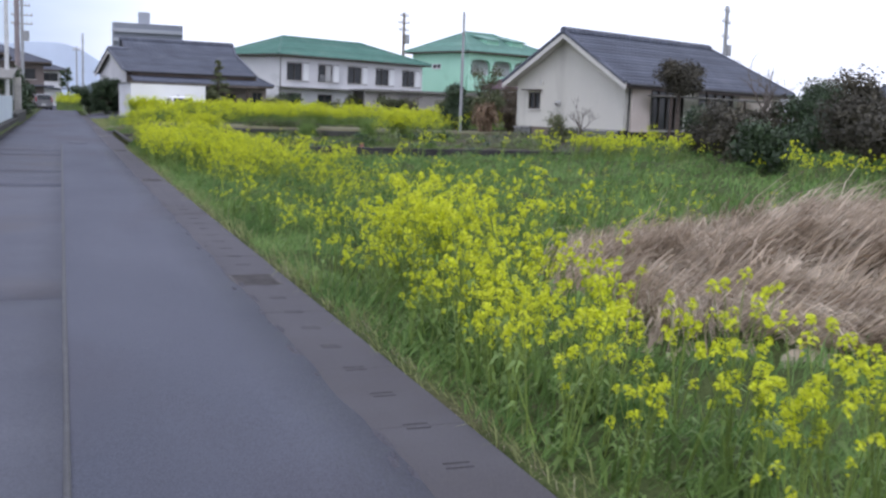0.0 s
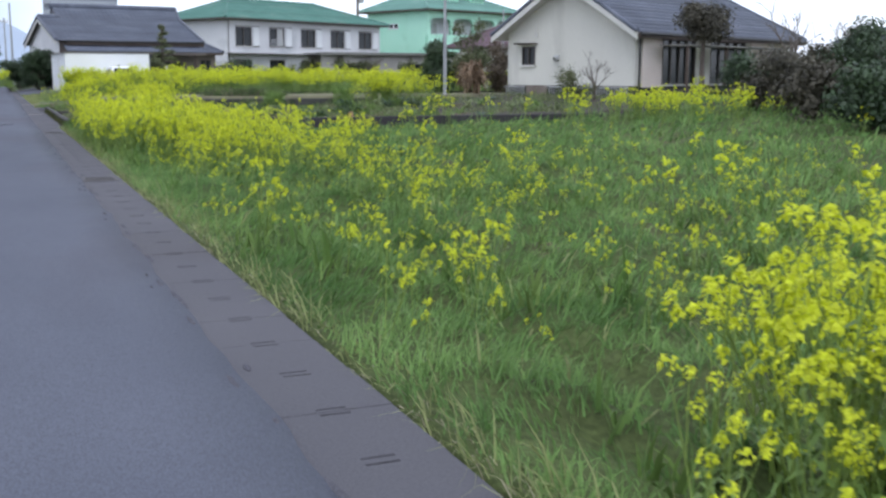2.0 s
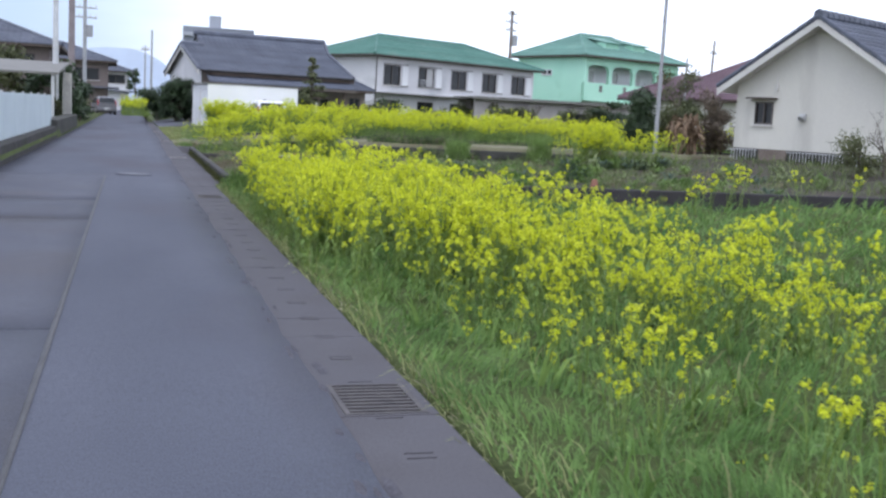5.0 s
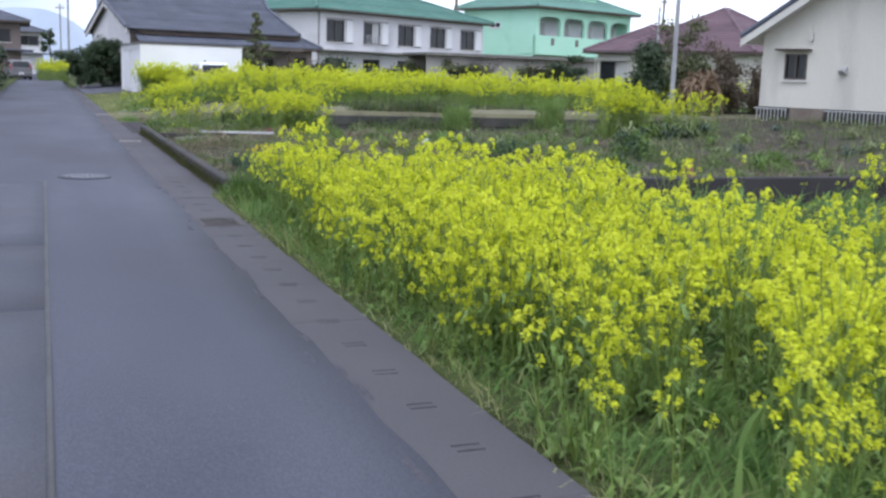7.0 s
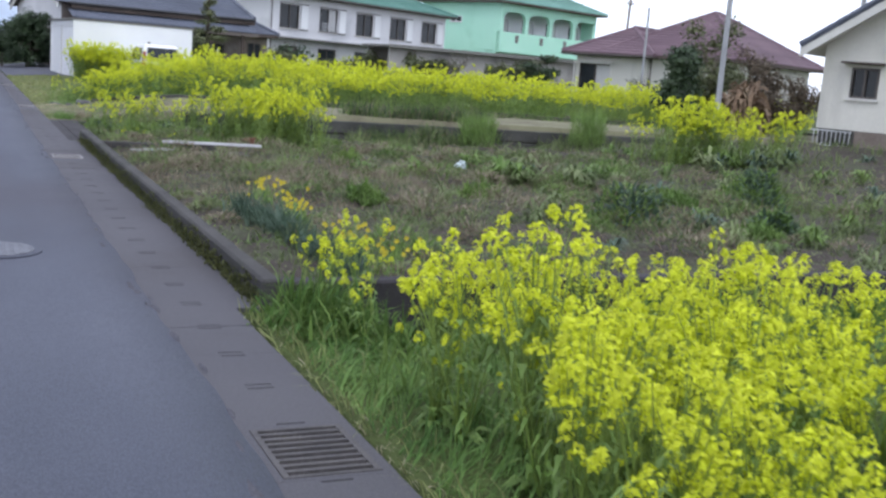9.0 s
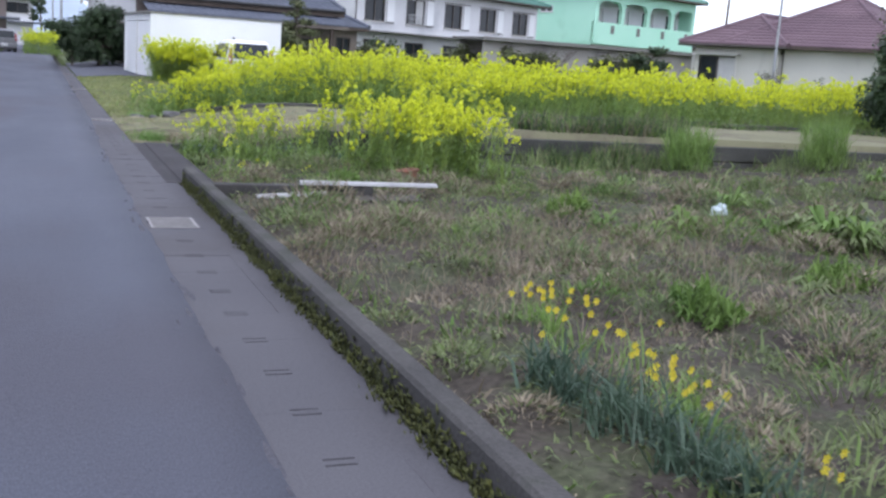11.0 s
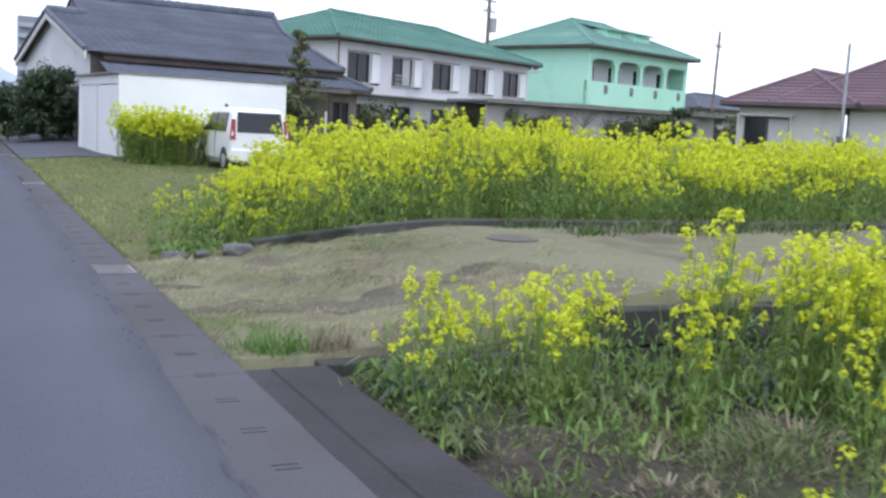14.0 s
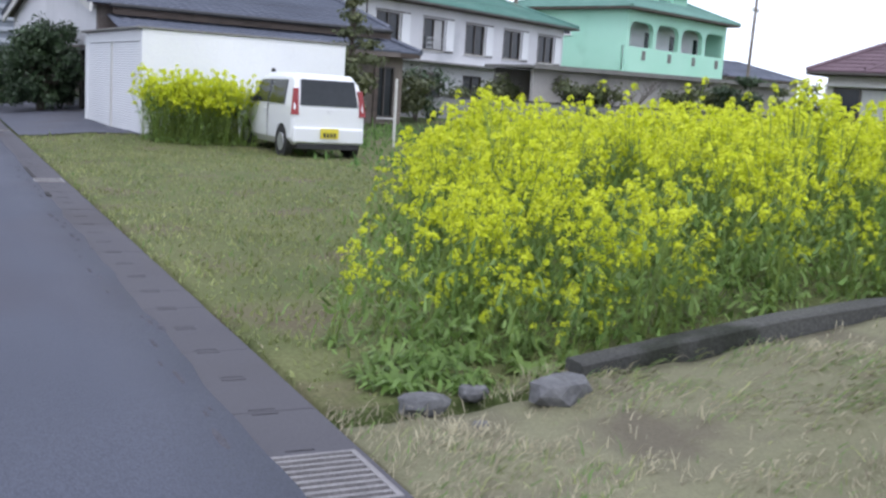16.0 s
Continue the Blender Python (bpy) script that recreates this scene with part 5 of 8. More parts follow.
def wall_run(bm, T, L, z0, z1, openings, thick=0.16):
    """A wall along x from 0 to L, its outer face at y = 0, with openings (x0, x1, z0, z1) right through it; T sets it in the house."""
    xs = sorted({0, L, *(v for o in openings for v in o[:2])})
    zs = sorted({z0, z1, *(v for o in openings for v in o[2:])})
    solid = {(i, k): not any(o[0] <= a and b <= o[1] and o[2] <= c and d <= o[3] for o in openings) for i, (a, b) in enumerate(zip(xs, xs[1:])) for k, (c, d) in enumerate(zip(zs, zs[1:]))}
    grid = {}

    def at(i, j, k):
        if (i, j, k) not in grid:
            grid[i, j, k] = bm.verts.new(T @ Vector((xs[i], j * thick, zs[k])))
        return grid[i, j, k]

    for (i, k), full in solid.items():
        if not full:
            continue
        bm.faces.new((at(i, 0, k), at(i + 1, 0, k), at(i + 1, 0, k + 1), at(i, 0, k + 1)))
        bm.faces.new((at(i, 1, k + 1), at(i + 1, 1, k + 1), at(i + 1, 1, k), at(i, 1, k)))
        for di, dk, p, q in ((-1, 0, (i, k + 1), (i, k)), (1, 0, (i + 1, k), (i + 1, k + 1)), (0, -1, (i, k), (i + 1, k)), (0, 1, (i + 1, k + 1), (i, k + 1))):
            if not solid.get((i + di, k + dk), False):
                bm.faces.new((at(p[0], 0, p[1]), at(p[0], 1, p[1]), at(q[0], 1, q[1]), at(q[0], 0, q[1])))


def wall_part(house, material, T, L, z0, z1, openings=(), thick=0.16, label="", name="wall"):
    bm = bmesh.new()
    wall_run(bm, T, L, z0, z1, list(openings), thick)
    bmesh.ops.recalc_face_normals(bm, faces=bm.faces)
    return part(name, bm, material, house, label)


def gable_part(house, material, w, ze, za):
    bm = bmesh.new()
    prism(bm, [(0, ze), (w, ze), (w / 2, za)], 0, 0.16)
    for v in bm.verts:
        x, y, z = v.co
        v.co = (y, w - x, z)
    bmesh.ops.recalc_face_normals(bm, faces=bm.faces)
    part("gable", bm, material, house)


def window(T, x0, x1, z0, z1, parent, frame_mat=BROWNFRAME, panes=2, curtain=False, sill=True):
    bm = bmesh.new()
    f = 0.05
    rims = [[bm.verts.new(T @ Vector((x, y, z))) for x, z in ((a, c), (b, c), (b, d), (a, d))] for a, b, c, d in ((x0, x1, z0, z1), (x0 + f, x1 - f, z0 + f, z1 - f)) for y in (-0.015, 0.10)]
    for p, q in ((0, 1), (1, 3), (3, 2), (2, 0)):
        for i in range(4):
            j = (i + 1) % 4
            bm.faces.new((rims[p][i], rims[p][j], rims[q][j], rims[q][i]))
    bmesh.ops.recalc_face_normals(bm, faces=bm.faces)
    w = part("window", bm, frame_mat, parent)
    for i in range(1, panes):
        xm = x0 + (x1 - x0) * i / panes
        bm = bmesh.new()
        box(bm, xm - 0.03, xm + 0.03, -0.01, 0.09, z0 + f, z1 - f, 0, T)
        part("mullion", bm, frame_mat, w)
    for i in range(panes):
        a, b = x0 + f + (x1 - x0 - 2 * f) * i / panes, x0 + f + (x1 - x0 - 2 * f) * (i + 1) / panes
        bm = bmesh.new()
        box(bm, a + 0.02, b - 0.02, 0.05 + 0.012 * i, 0.058 + 0.012 * i, z0 + f, z1 - f, 0, T)
        p = part("pane", bm, CURTAIN if curtain and i == panes - 1 else GLASS, w)
    if sill:
        bm = bmesh.new()
        box(bm, x0 - 0.06, x1 + 0.06, -0.08, 0.0, z0 - 0.06, z0 - 0.004, 0, T)
        part("sill", bm, OFFWHITE, w)
    return w


def side_left(d):
    return pose(0, d, 0, 0, 0, -90)


def side_right(L):
    return pose(L, 0, 0, 0, 0, 90)


def back_side(L, d):
    return pose(L, d, 0, 0, 0, 180)


def hip_roof(house, L, d, ze, zr, oh, r0, r1, material, col=0.30, row=0.28, name="roof"):
    """A hipped roof over a plan of L by d: the ridge runs from x = r0 to x = r1."""
    a, b, c, e = (-oh, -oh, ze), (L + oh, -oh, ze), (L + oh, d + oh, ze), (-oh, d + oh, ze)
    p, q = (r0, d / 2, zr), (r1, d / 2, zr)
    deck = bmesh.new()
    vs = [deck.verts.new(Vector(x) + Vector((0, 0, -0.015))) for x in (a, b, c, e, p, q)]
    for ids in ((0, 1, 5, 4), (1, 2, 5), (2, 3, 4, 5), (3, 0, 4)):
        deck.faces.new([vs[i] for i in ids])
    lows = [deck.verts.new(Vector(x) + Vector((0, 0, -0.14))) for x in (a, b, c, e)]
    for i in range(4):
        deck.faces.new((vs[i], vs[(i + 1) % 4], lows[(i + 1) % 4], lows[i]))
    deck.faces.new(lows[::-1])
    roof = part(name, deck, DARKWOOD, house, "dark eaves")
    tiles("slope", a, b, q, p, col, row, 0.035, material, roof)
    tiles("slope", b, c, q, (q[0] + 0.001, q[1], q[2]), col, row, 0.035, material, roof)
    tiles("slope", c, e, p, q, col, row, 0.035, material, roof)
    tiles("slope", e, a, p, (p[0] - 0.001, p[1], p[2]), col, row, 0.035, material, roof)
    bm = bmesh.new()
    z = Vector((0, 0, 0.05))
    if r1 - r0 > 0.3:
        capline(bm, Vector(p) + z, Vector(q) + z, 0.14)
    for u, v in ((a, p), (b, q), (c, q), (e, p)):
        capline(bm, Vector(u) + z * 0.8, Vector(v) + z * 0.8)
    part("ridge_cap", bm, material, roof, kind="stuff")
    return roof


def eaves_gutter(house, L, d, ze, oh):
    bm = bmesh.new()
    for p, q in (((-oh, -oh - 0.06, ze - 0.08), (L + oh, -oh - 0.06, ze - 0.08)), ((-oh - 0.06, -oh, ze - 0.08), (-oh - 0.06, d + oh, ze - 0.08))):
        tube(bm, p, q, 0.05, 0.05, 6)
    tube(bm, (0.1, -0.05, ze - 0.15), (0.1, -0.05, 0.2), 0.035, 0.035, 6)
    part("rain_gutter", bm, BROWNFRAME, house, "brown rain gutter")


# --- cream bungalow with a gable towards the lane ---
def cream_bungalow():
    h = group_at("cream_house", pose(23.13, 40.26, 0, 0, 0, 24.5), "cream stucco bungalow with a grey tiled gable roof", "house")
    w, ze, za, L, zb = 5.9, 2.78, 4.74, 13.2, 0.70
    wins = [(w - 5.20, w - 4.54, 1.48, 2.20)]
    wall_part(h, CREAM, side_left(w), w, zb, ze, wins)
    wall_part(h, CREAM, Matrix.Identity(4) @ pose(0.162, 0, 0), L - 0.33, zb, ze, [(1.74, 4.24, 0.75, 2.45), (5.44, 8.44, 0.75, 2.45)])
    wall_part(h, CREAM, side_right(L), w, zb, ze)
    wall_part(h, CREAM, back_side(L - 0.17, w), L - 0.34, zb, ze)
    gable_part(h, CREAM, w, ze, za - 0.12)
    bm = bmesh.new()
    box(bm, 0.05, L - 0.05, 0.05, w - 0.05, -0.2, zb - 0.003)
    part("foundation", bm, CONC_DARK, h, "dark concrete foundation")
    for i in range(5):
        y0 = 0.5 + i * 1.15
        part("foundation_vent", bx(-0.01, 0.046, y0, y0 + 0.45, 0.22, 0.5), PLASTIC, h)
    part("hatch", bx(-0.03, 0.046, 3.95, 4.93, 0.05, 0.69), GREYWOOD, h, "brown hatch below the floor")
    window(side_left(w), *wins[0], h, BROWNFRAME, 2)
    bm = bmesh.new()
    box(bm, w - 5.37, w - 4.43, -0.35, 0, 2.28, 2.33, 0, side_left(w))
    part("awning", bm, DARKWOOD, h, "small brown window awning")
    for a, b in ((1.9, 4.4), (5.6, 8.6)):
        window(Matrix.Identity(4), a, b, 0.75, 2.45, h, BROWNFRAME, 4, False)
    bm = bmesh.new()
    box(bm, -0.12, 0.0, 3.37, 3.55, 1.66, 1.86)
    tube(bm, (-0.12, 3.46, 1.76), (-0.2, 3.46, 1.70), 0.07, 0.09, 10)
    part("extractor_vent", bm, ALU, h, "grey extractor hood")
    bm = bmesh.new()
    box(bm, -0.1, 0.0, 4.40, 4.52, 2.55, 2.76)
    tube(bm, (-0.06, 4.46, 2.75), (-0.06, 4.46, 3.0), 0.02, 0.02, 6)
    part("meter_box", bm, OFFWHITE, h)
    # roof: two slopes, barge boards, ridge; hipped at the far end
    og, oe = 0.55, 0.42
    ez = ze - (za - ze) * oe / (w / 2) * 0.6
    a, b, c, d = (-og, -oe, ez), (L + 0.5, -oe, ez), (L + 0.5, w + oe, ez), (-og, w + oe, ez)
    p, q = (-og, w / 2, za), (L - 2.2, w / 2, za)
    deck = bmesh.new()
    vs = [deck.verts.new(Vector(x) + Vector((0, 0, -0.02))) for x in (a, b, c, d, p, q)]
    lo = [deck.verts.new(Vector(x) + Vector((0, 0, -0.16))) for x in (a, b, c, d, p, q)]
    for s, ids in ((vs, ((0, 1, 5, 4), (1, 2, 5), (2, 3, 4, 5))), (lo, ((4, 5, 1, 0), (5, 2, 1), (5, 4, 3, 2)))):
        for i in ids:
            deck.faces.new([s[k] for k in i])
    for i, j in ((0, 1), (1, 2), (2, 3), (3, 4), (4, 0)):
        deck.faces.new((vs[i], lo[i], lo[j], vs[j]))
    roof = part("roof", deck, OFFWHITE, h, "pale soffit boards")
    tiles("slope", a, b, q, p, 0.30, 0.27, 0.045, GREY_TILE, roof)
    tiles("slope", c, d, p, q, 0.30, 0.27, 0.045, GREY_TILE, roof)
    tiles("slope", b, c, q, (q[0] + 0.001, q[1], q[2]), 0.30, 0.27, 0.045, GREY_TILE, roof)
    bm = bmesh.new()
    capline(bm, (p[0] - 0.05, p[1], p[2] + 0.08), (q[0], q[1], q[2] + 0.08), 0.16)
    box(bm, p[0], q[0], p[1] - 0.09, p[1] + 0.09, p[2] - 0.02, p[2] + 0.12)
    for u, v in ((b, q), (c, q), (a, p), (d, p)):
        capline(bm, Vector(u) + Vector((0, 0, 0.05)), Vector(v) + Vector((0, 0, 0.05)), 0.085)
    part("ridge_cap", bm, GREY_TILE, roof, kind="stuff")
    bm = bmesh.new()
    for s in (a, d):
        u, v = Vector(s), Vector(p)
        m = Matrix.Translation(u)
        n = (v - u)
        t = [bm.verts.new(x) for x in (u + Vector((-0.03, 0, 0.03)), v + Vector((-0.03, 0, 0.03)), v + Vector((-0.03, 0, -0.25)), u + Vector((-0.03, 0, -0.25)))]
        k = [bm.verts.new(x.co + Vector((0.06, 0, 0))) for x in t]
        bm.faces.new(t)
        bm.faces.new(k[::-1])
        for i in range(4):
            bm.faces.new((t[i], k[i], k[(i + 1) % 4], t[(i + 1) % 4]))
    part("barge_board", bm, OFFWHITE, roof)
    part("eaves_board", bx(-og + 0.04, L + 0.45, -oe - 0.035, -oe - 0.004, ez - 0.19, ez - 0.02), DARKWOOD, roof, "dark brown eaves board")
    part("eaves_gutter", tb((-og + 0.1, -oe - 0.09, ez - 0.04), (L + 0.4, -oe - 0.09, ez - 0.06), 0.055, 0.055, 8), PLASTIC, roof, "black rain gutter")
    part("downpipe", tb((0.25, -0.06, 0.1), (0.25, -0.06, ez - 0.06), 0.035, 0.035, 8), PLASTIC, h, "dark downpipe")
    # porch along the garden side
    bm = bmesh.new()
    box(bm, 1.2, 10.5, -1.5, -0.3, 2.16, 2.21)
    part("porch_roof", bm, SHEET, h, "rusty sheet porch roof")
    for x in (1.3, 4.2, 7.2, 10.4):
        part("post", bx(x - 0.045, x + 0.045, -1.45, -1.36, 0.1, 2.16), DARKWOOD, h)
    bm = bmesh.new()
    box(bm, 1.2, 10.5, -0.9, -0.004, 0.45, 0.56)
    part("veranda", bm, DARKWOOD, h)
    part("wall_panel", bx(0.45, 1.8, -0.06, -0.003, 0.65, 2.5), PINKWALL, h, "faded pinkish wall panel")
    part("wall_panel", bx(9.0, 12.5, -0.06, -0.003, 0.65, 2.5), PINKWALL, h, "faded pinkish wall panel")
    # pale bars before the underfloor openings
    for y0, y1 in ((4.98, 6.0), (0.2, 3.9)):
        bm = bmesh.new()
        for z in (0.28, 0.64):
            box(bm, -0.10, -0.07, y0, y1, z, z + 0.03)
        for i in range(int((y1 - y0) / 0.11)):
            y = y0 + 0.03 + i * 0.11
            box(bm, -0.095, -0.075, y, y + 0.022, 0.28, 0.65)
        part("railing", bm, ALU, h, "pale metal bars below the wall")
    return h


cream_bungalow()


# --- white two-storey house with a green roof ---
def white_house():
    h = group_at("white_house", pose(18.25, 88.68, 0, 0, 0, 28.1), "long white two-storey house with a green hipped roof", "house")
    L, d, ze = 17.3, 7.4, 5.34
    cs = [1.62 + 3.44 * i for i in range(5)]
    ops = [(c - 0.80, c + 0.80, 3.25, 4.70) for c in cs]
    low = [(c - 0.8, c + 0.8, 0.9, 2.2) for c in cs]
    wall_part(h, WHITEWALL, Matrix.Identity(4), L, 0, ze, ops + low)
    for T, ln in ((side_left(d), d - 0.165), (pose(L, 0.165, 0, 0, 0, 90), d - 0.165), (back_side(L - 0.165, d), L - 0.33)):
        wall_part(h, WHITEWALL, T, ln, 0, ze)
    for i, o in enumerate(ops + low):
        window(Matrix.Identity(4), *o, h, BROWNFRAME, 2, i == 1)
    for c in cs:
        bm = bx(c + 0.90, c + 1.52, -0.12, -0.05, 3.27, 4.72, 0.01)
        part("shutter_box", bm, WHITE, h, "white shutter box")
        part("shutter_rail", bx(c - 0.86, c + 1.58, -0.048, -0.004, 3.19, 3.24), BROWNFRAME, h)
        part("shutter_rail", bx(c - 0.86, c + 1.58, -0.048, -0.004, 4.74, 4.79), BROWNFRAME, h)
        part("box_edge", bx(c + 1.53, c + 1.58, -0.048, -0.004, 3.24, 4.74), BROWNFRAME, h)
    bm = bmesh.new()
    for z in (3.32, 3.55, 3.78):
        box(bm, cs[1] - 0.75, cs[1] + 0.75, -0.22, -0.19, z, z + 0.03)
    for i in range(9):
        x = cs[1] - 0.75 + i * 0.185
        box(bm, x, x + 0.02, -0.215, -0.195, 3.3, 3.8)
    part("window_rail", bm, ALU, h)
    hip_roof(h, L, d, ze, 7.0, 0.6, 3.3, L - 4.4, GREEN_ROOF, 0.34, 0.3)
    eaves_gutter(h, L, d, ze, 0.6)
    # low pent roof over the ground floor
    bm = bmesh.new()
    box(bm, -0.2, L + 0.2, -0.9, -0.004, 2.62, 2.70)
    part("canopy", bm, SHEET, h)


white_house()


# --- mint-green house with an arcaded balcony ---
def mint_house():
    h = group_at("mint_house", pose(38.6, 97.94, 0, 0, 0, 21), "mint-green two-storey house with an arched balcony", "house")
    L, d, ze = 12.0, 8.6, 7.0
    wall_part(h, MINT, side_left(d), d - 0.302, 0, ze - 0.05, [(d - 5.4, d - 4.1, 5.35, 5.8)])
    wall_part(h, MINT, pose(L, 0.302, 0, 0, 0, 90), d - 0.302, 0, ze - 0.05)
    wall_part(h, MINT, back_side(L - 0.162, d), L - 0.324, 0, ze - 0.05)
    T2 = pose(0.162, 1.4, 0)
    doors = [(1.66 - 0.75 + 3.0 * i, 1.66 + 0.75 + 3.0 * i, 4.05, 5.9) for i in range(4)]
    wall_part(h, WHITEWALL, T2, L - 0.324, 0, ze - 0.05, doors + [(1.0, 3.0, 0.9, 2.3), (6.0, 8.5, 0.9, 2.3)])
    # balcony front: parapet, posts, arches
    part("parapet", bx(0, L, 0, 0.14, 3.3, 4.75), MINT, h)
    part("balcony_floor", bx(0, L, 0, 1.398, 3.2, 3.298), MINT, h)
    arc_c = [1.62 + 3.0 * i for i in range(4)]
    for i in range(5):
        x = 0.0 if i == 0 else (L - 0.36 if i == 4 else (arc_c[i - 1] + arc_c[i]) / 2 - 0.18)
        part("post", bx(x, x + 0.36, 0, 0.3, 4.752, 6.36), MINT, h)
    part("lintel", bx(0, L, 0, 0.3, 6.362, ze - 0.05), MINT, h)
    for c in arc_c:
        bm = bmesh.new()
        n = 12
        w = 1.34
        up = [(c - w + 2 * w * k / n, 6.36) for k in range(n + 1)]
        lo = [(c - w + 2 * w * k / n, 5.75 + 0.50 * math.sqrt(max(0, 1 - (2 * k / n - 1) ** 4))) for k in range(n + 1)]
        for k in range(n):
            box_v = [bm.verts.new((x, y, z)) for y in (0, 0.3) for x, z in (lo[k], lo[k + 1], up[k + 1], up[k])]
            for f in ((0, 1, 2, 3), (7, 6, 5, 4), (0, 4, 5, 1)):
                bm.faces.new([box_v[i] for i in f])
        bmesh.ops.remove_doubles(bm, verts=bm.verts[:], dist=0.001)
        part("arch", bm, MINT, h)
    for o in doors:
        window(T2, *o, h, WHITE, 2, True, False)
    for o in ((1.0, 3.0, 0.9, 2.3), (6.0, 8.5, 0.9, 2.3)):
        window(T2, *o, h, WHITE, 2)
    window(side_left(d), d - 5.4, d - 4.1, 5.35, 5.8, h, WHITE, 2)
    for i in range(4):
        bm = bx(arc_c[i] + 0.2, arc_c[i] + 0.55, -0.05, -0.003, 4.0, 4.55, 0.01)
        part("drain_slot", bm, SHEET, h)
    roof = hip_roof(h, L, d, ze, 9.1, 0.65, 3.3, L - 4.6, MINT_ROOF, 0.34, 0.3)
    for x in (4.4, 7.9):
        d1 = part("dormer", bx(x - 0.85, x + 0.85, 1.3, 3.6, 7.7, 8.42), MINT, h, "small pale roof dormer")
        bm = bmesh.new()
        vs = [bm.verts.new(v) for v in ((x - 1.05, 1.0, 8.40), (x + 1.05, 1.0, 8.40), (x + 1.05, 4.0, 9.0), (x - 1.05, 4.0, 9.0))]
        lo = [bm.verts.new(v.co + Vector((0, 0, -0.1))) for v in vs]
        bm.faces.new(vs)
        bm.faces.new(lo[::-1])
        for i in range(4):
            bm.faces.new((vs[i], lo[i], lo[(i + 1) % 4], vs[(i + 1) % 4]))
        bmesh.ops.recalc_face_normals(bm, faces=bm.faces)
        part("dormer_roof", bm, MINT_ROOF, h)


mint_house()


# --- cream house with a maroon roof: a wing and a taller main block ---
def maroon_house():
    h = group_at("maroon_roof_house", pose(33.43, 70.89, 0, 0, 0, 24), "cream bungalow with a maroon tiled hipped roof", "house")
    L, d, ze, D = 6.5, 4.5, 2.95, 7.6
    w = (0.25, 2.25, 0.55, 2.40)
    wall_part(h, CREAM, side_left(d), d - 0.1, 0, ze, [w])
    wall_part(h, CREAM, back_side(L, d), L - 0.162, 0, ze)
    for T, ln, ops in ((pose(0.12, -5.2, 0), D, []), (pose(0.12, -0.003, 0, 0, 0, -90), 5.03, []), (pose(D + 0.12, 2.4, 0, 0, 0, 180), 1.0, []), (pose(D + 0.12, -5.03, 0, 0, 0, 90), 7.2, [])):
        wall_part(h, CREAM, T, ln, 0, ze - 0.01, ops)
    window(side_left(d), *w, h, BROWNFRAME, 2, True)
    part("window_hood", bx(-0.35, -0.004, d - 2.45, d - 0.05, 2.44, 2.52), OFFWHITE, h, "pale hood over the window")
    for y in (d - 2.40, d - 0.10):
        part("hood_post", bx(-0.34, -0.28, y - 0.03, y + 0.03, 0, 2.44), OFFWHITE, h)
    hip_roof(h, L, d, ze, 4.4, 0.6, 1.9, L - 1.0, RED_TILE, 0.32, 0.28)
    m = hip_roof(h, D, D, ze + 0.02, 5.46, 0.6, D / 2 - 0.15, D / 2 + 0.15, RED_TILE, 0.32, 0.28, "main_roof")
    m.location = (0.12, -5.2, 0)
    eaves_gutter(h, L, d, ze, 0.6)


maroon_house()


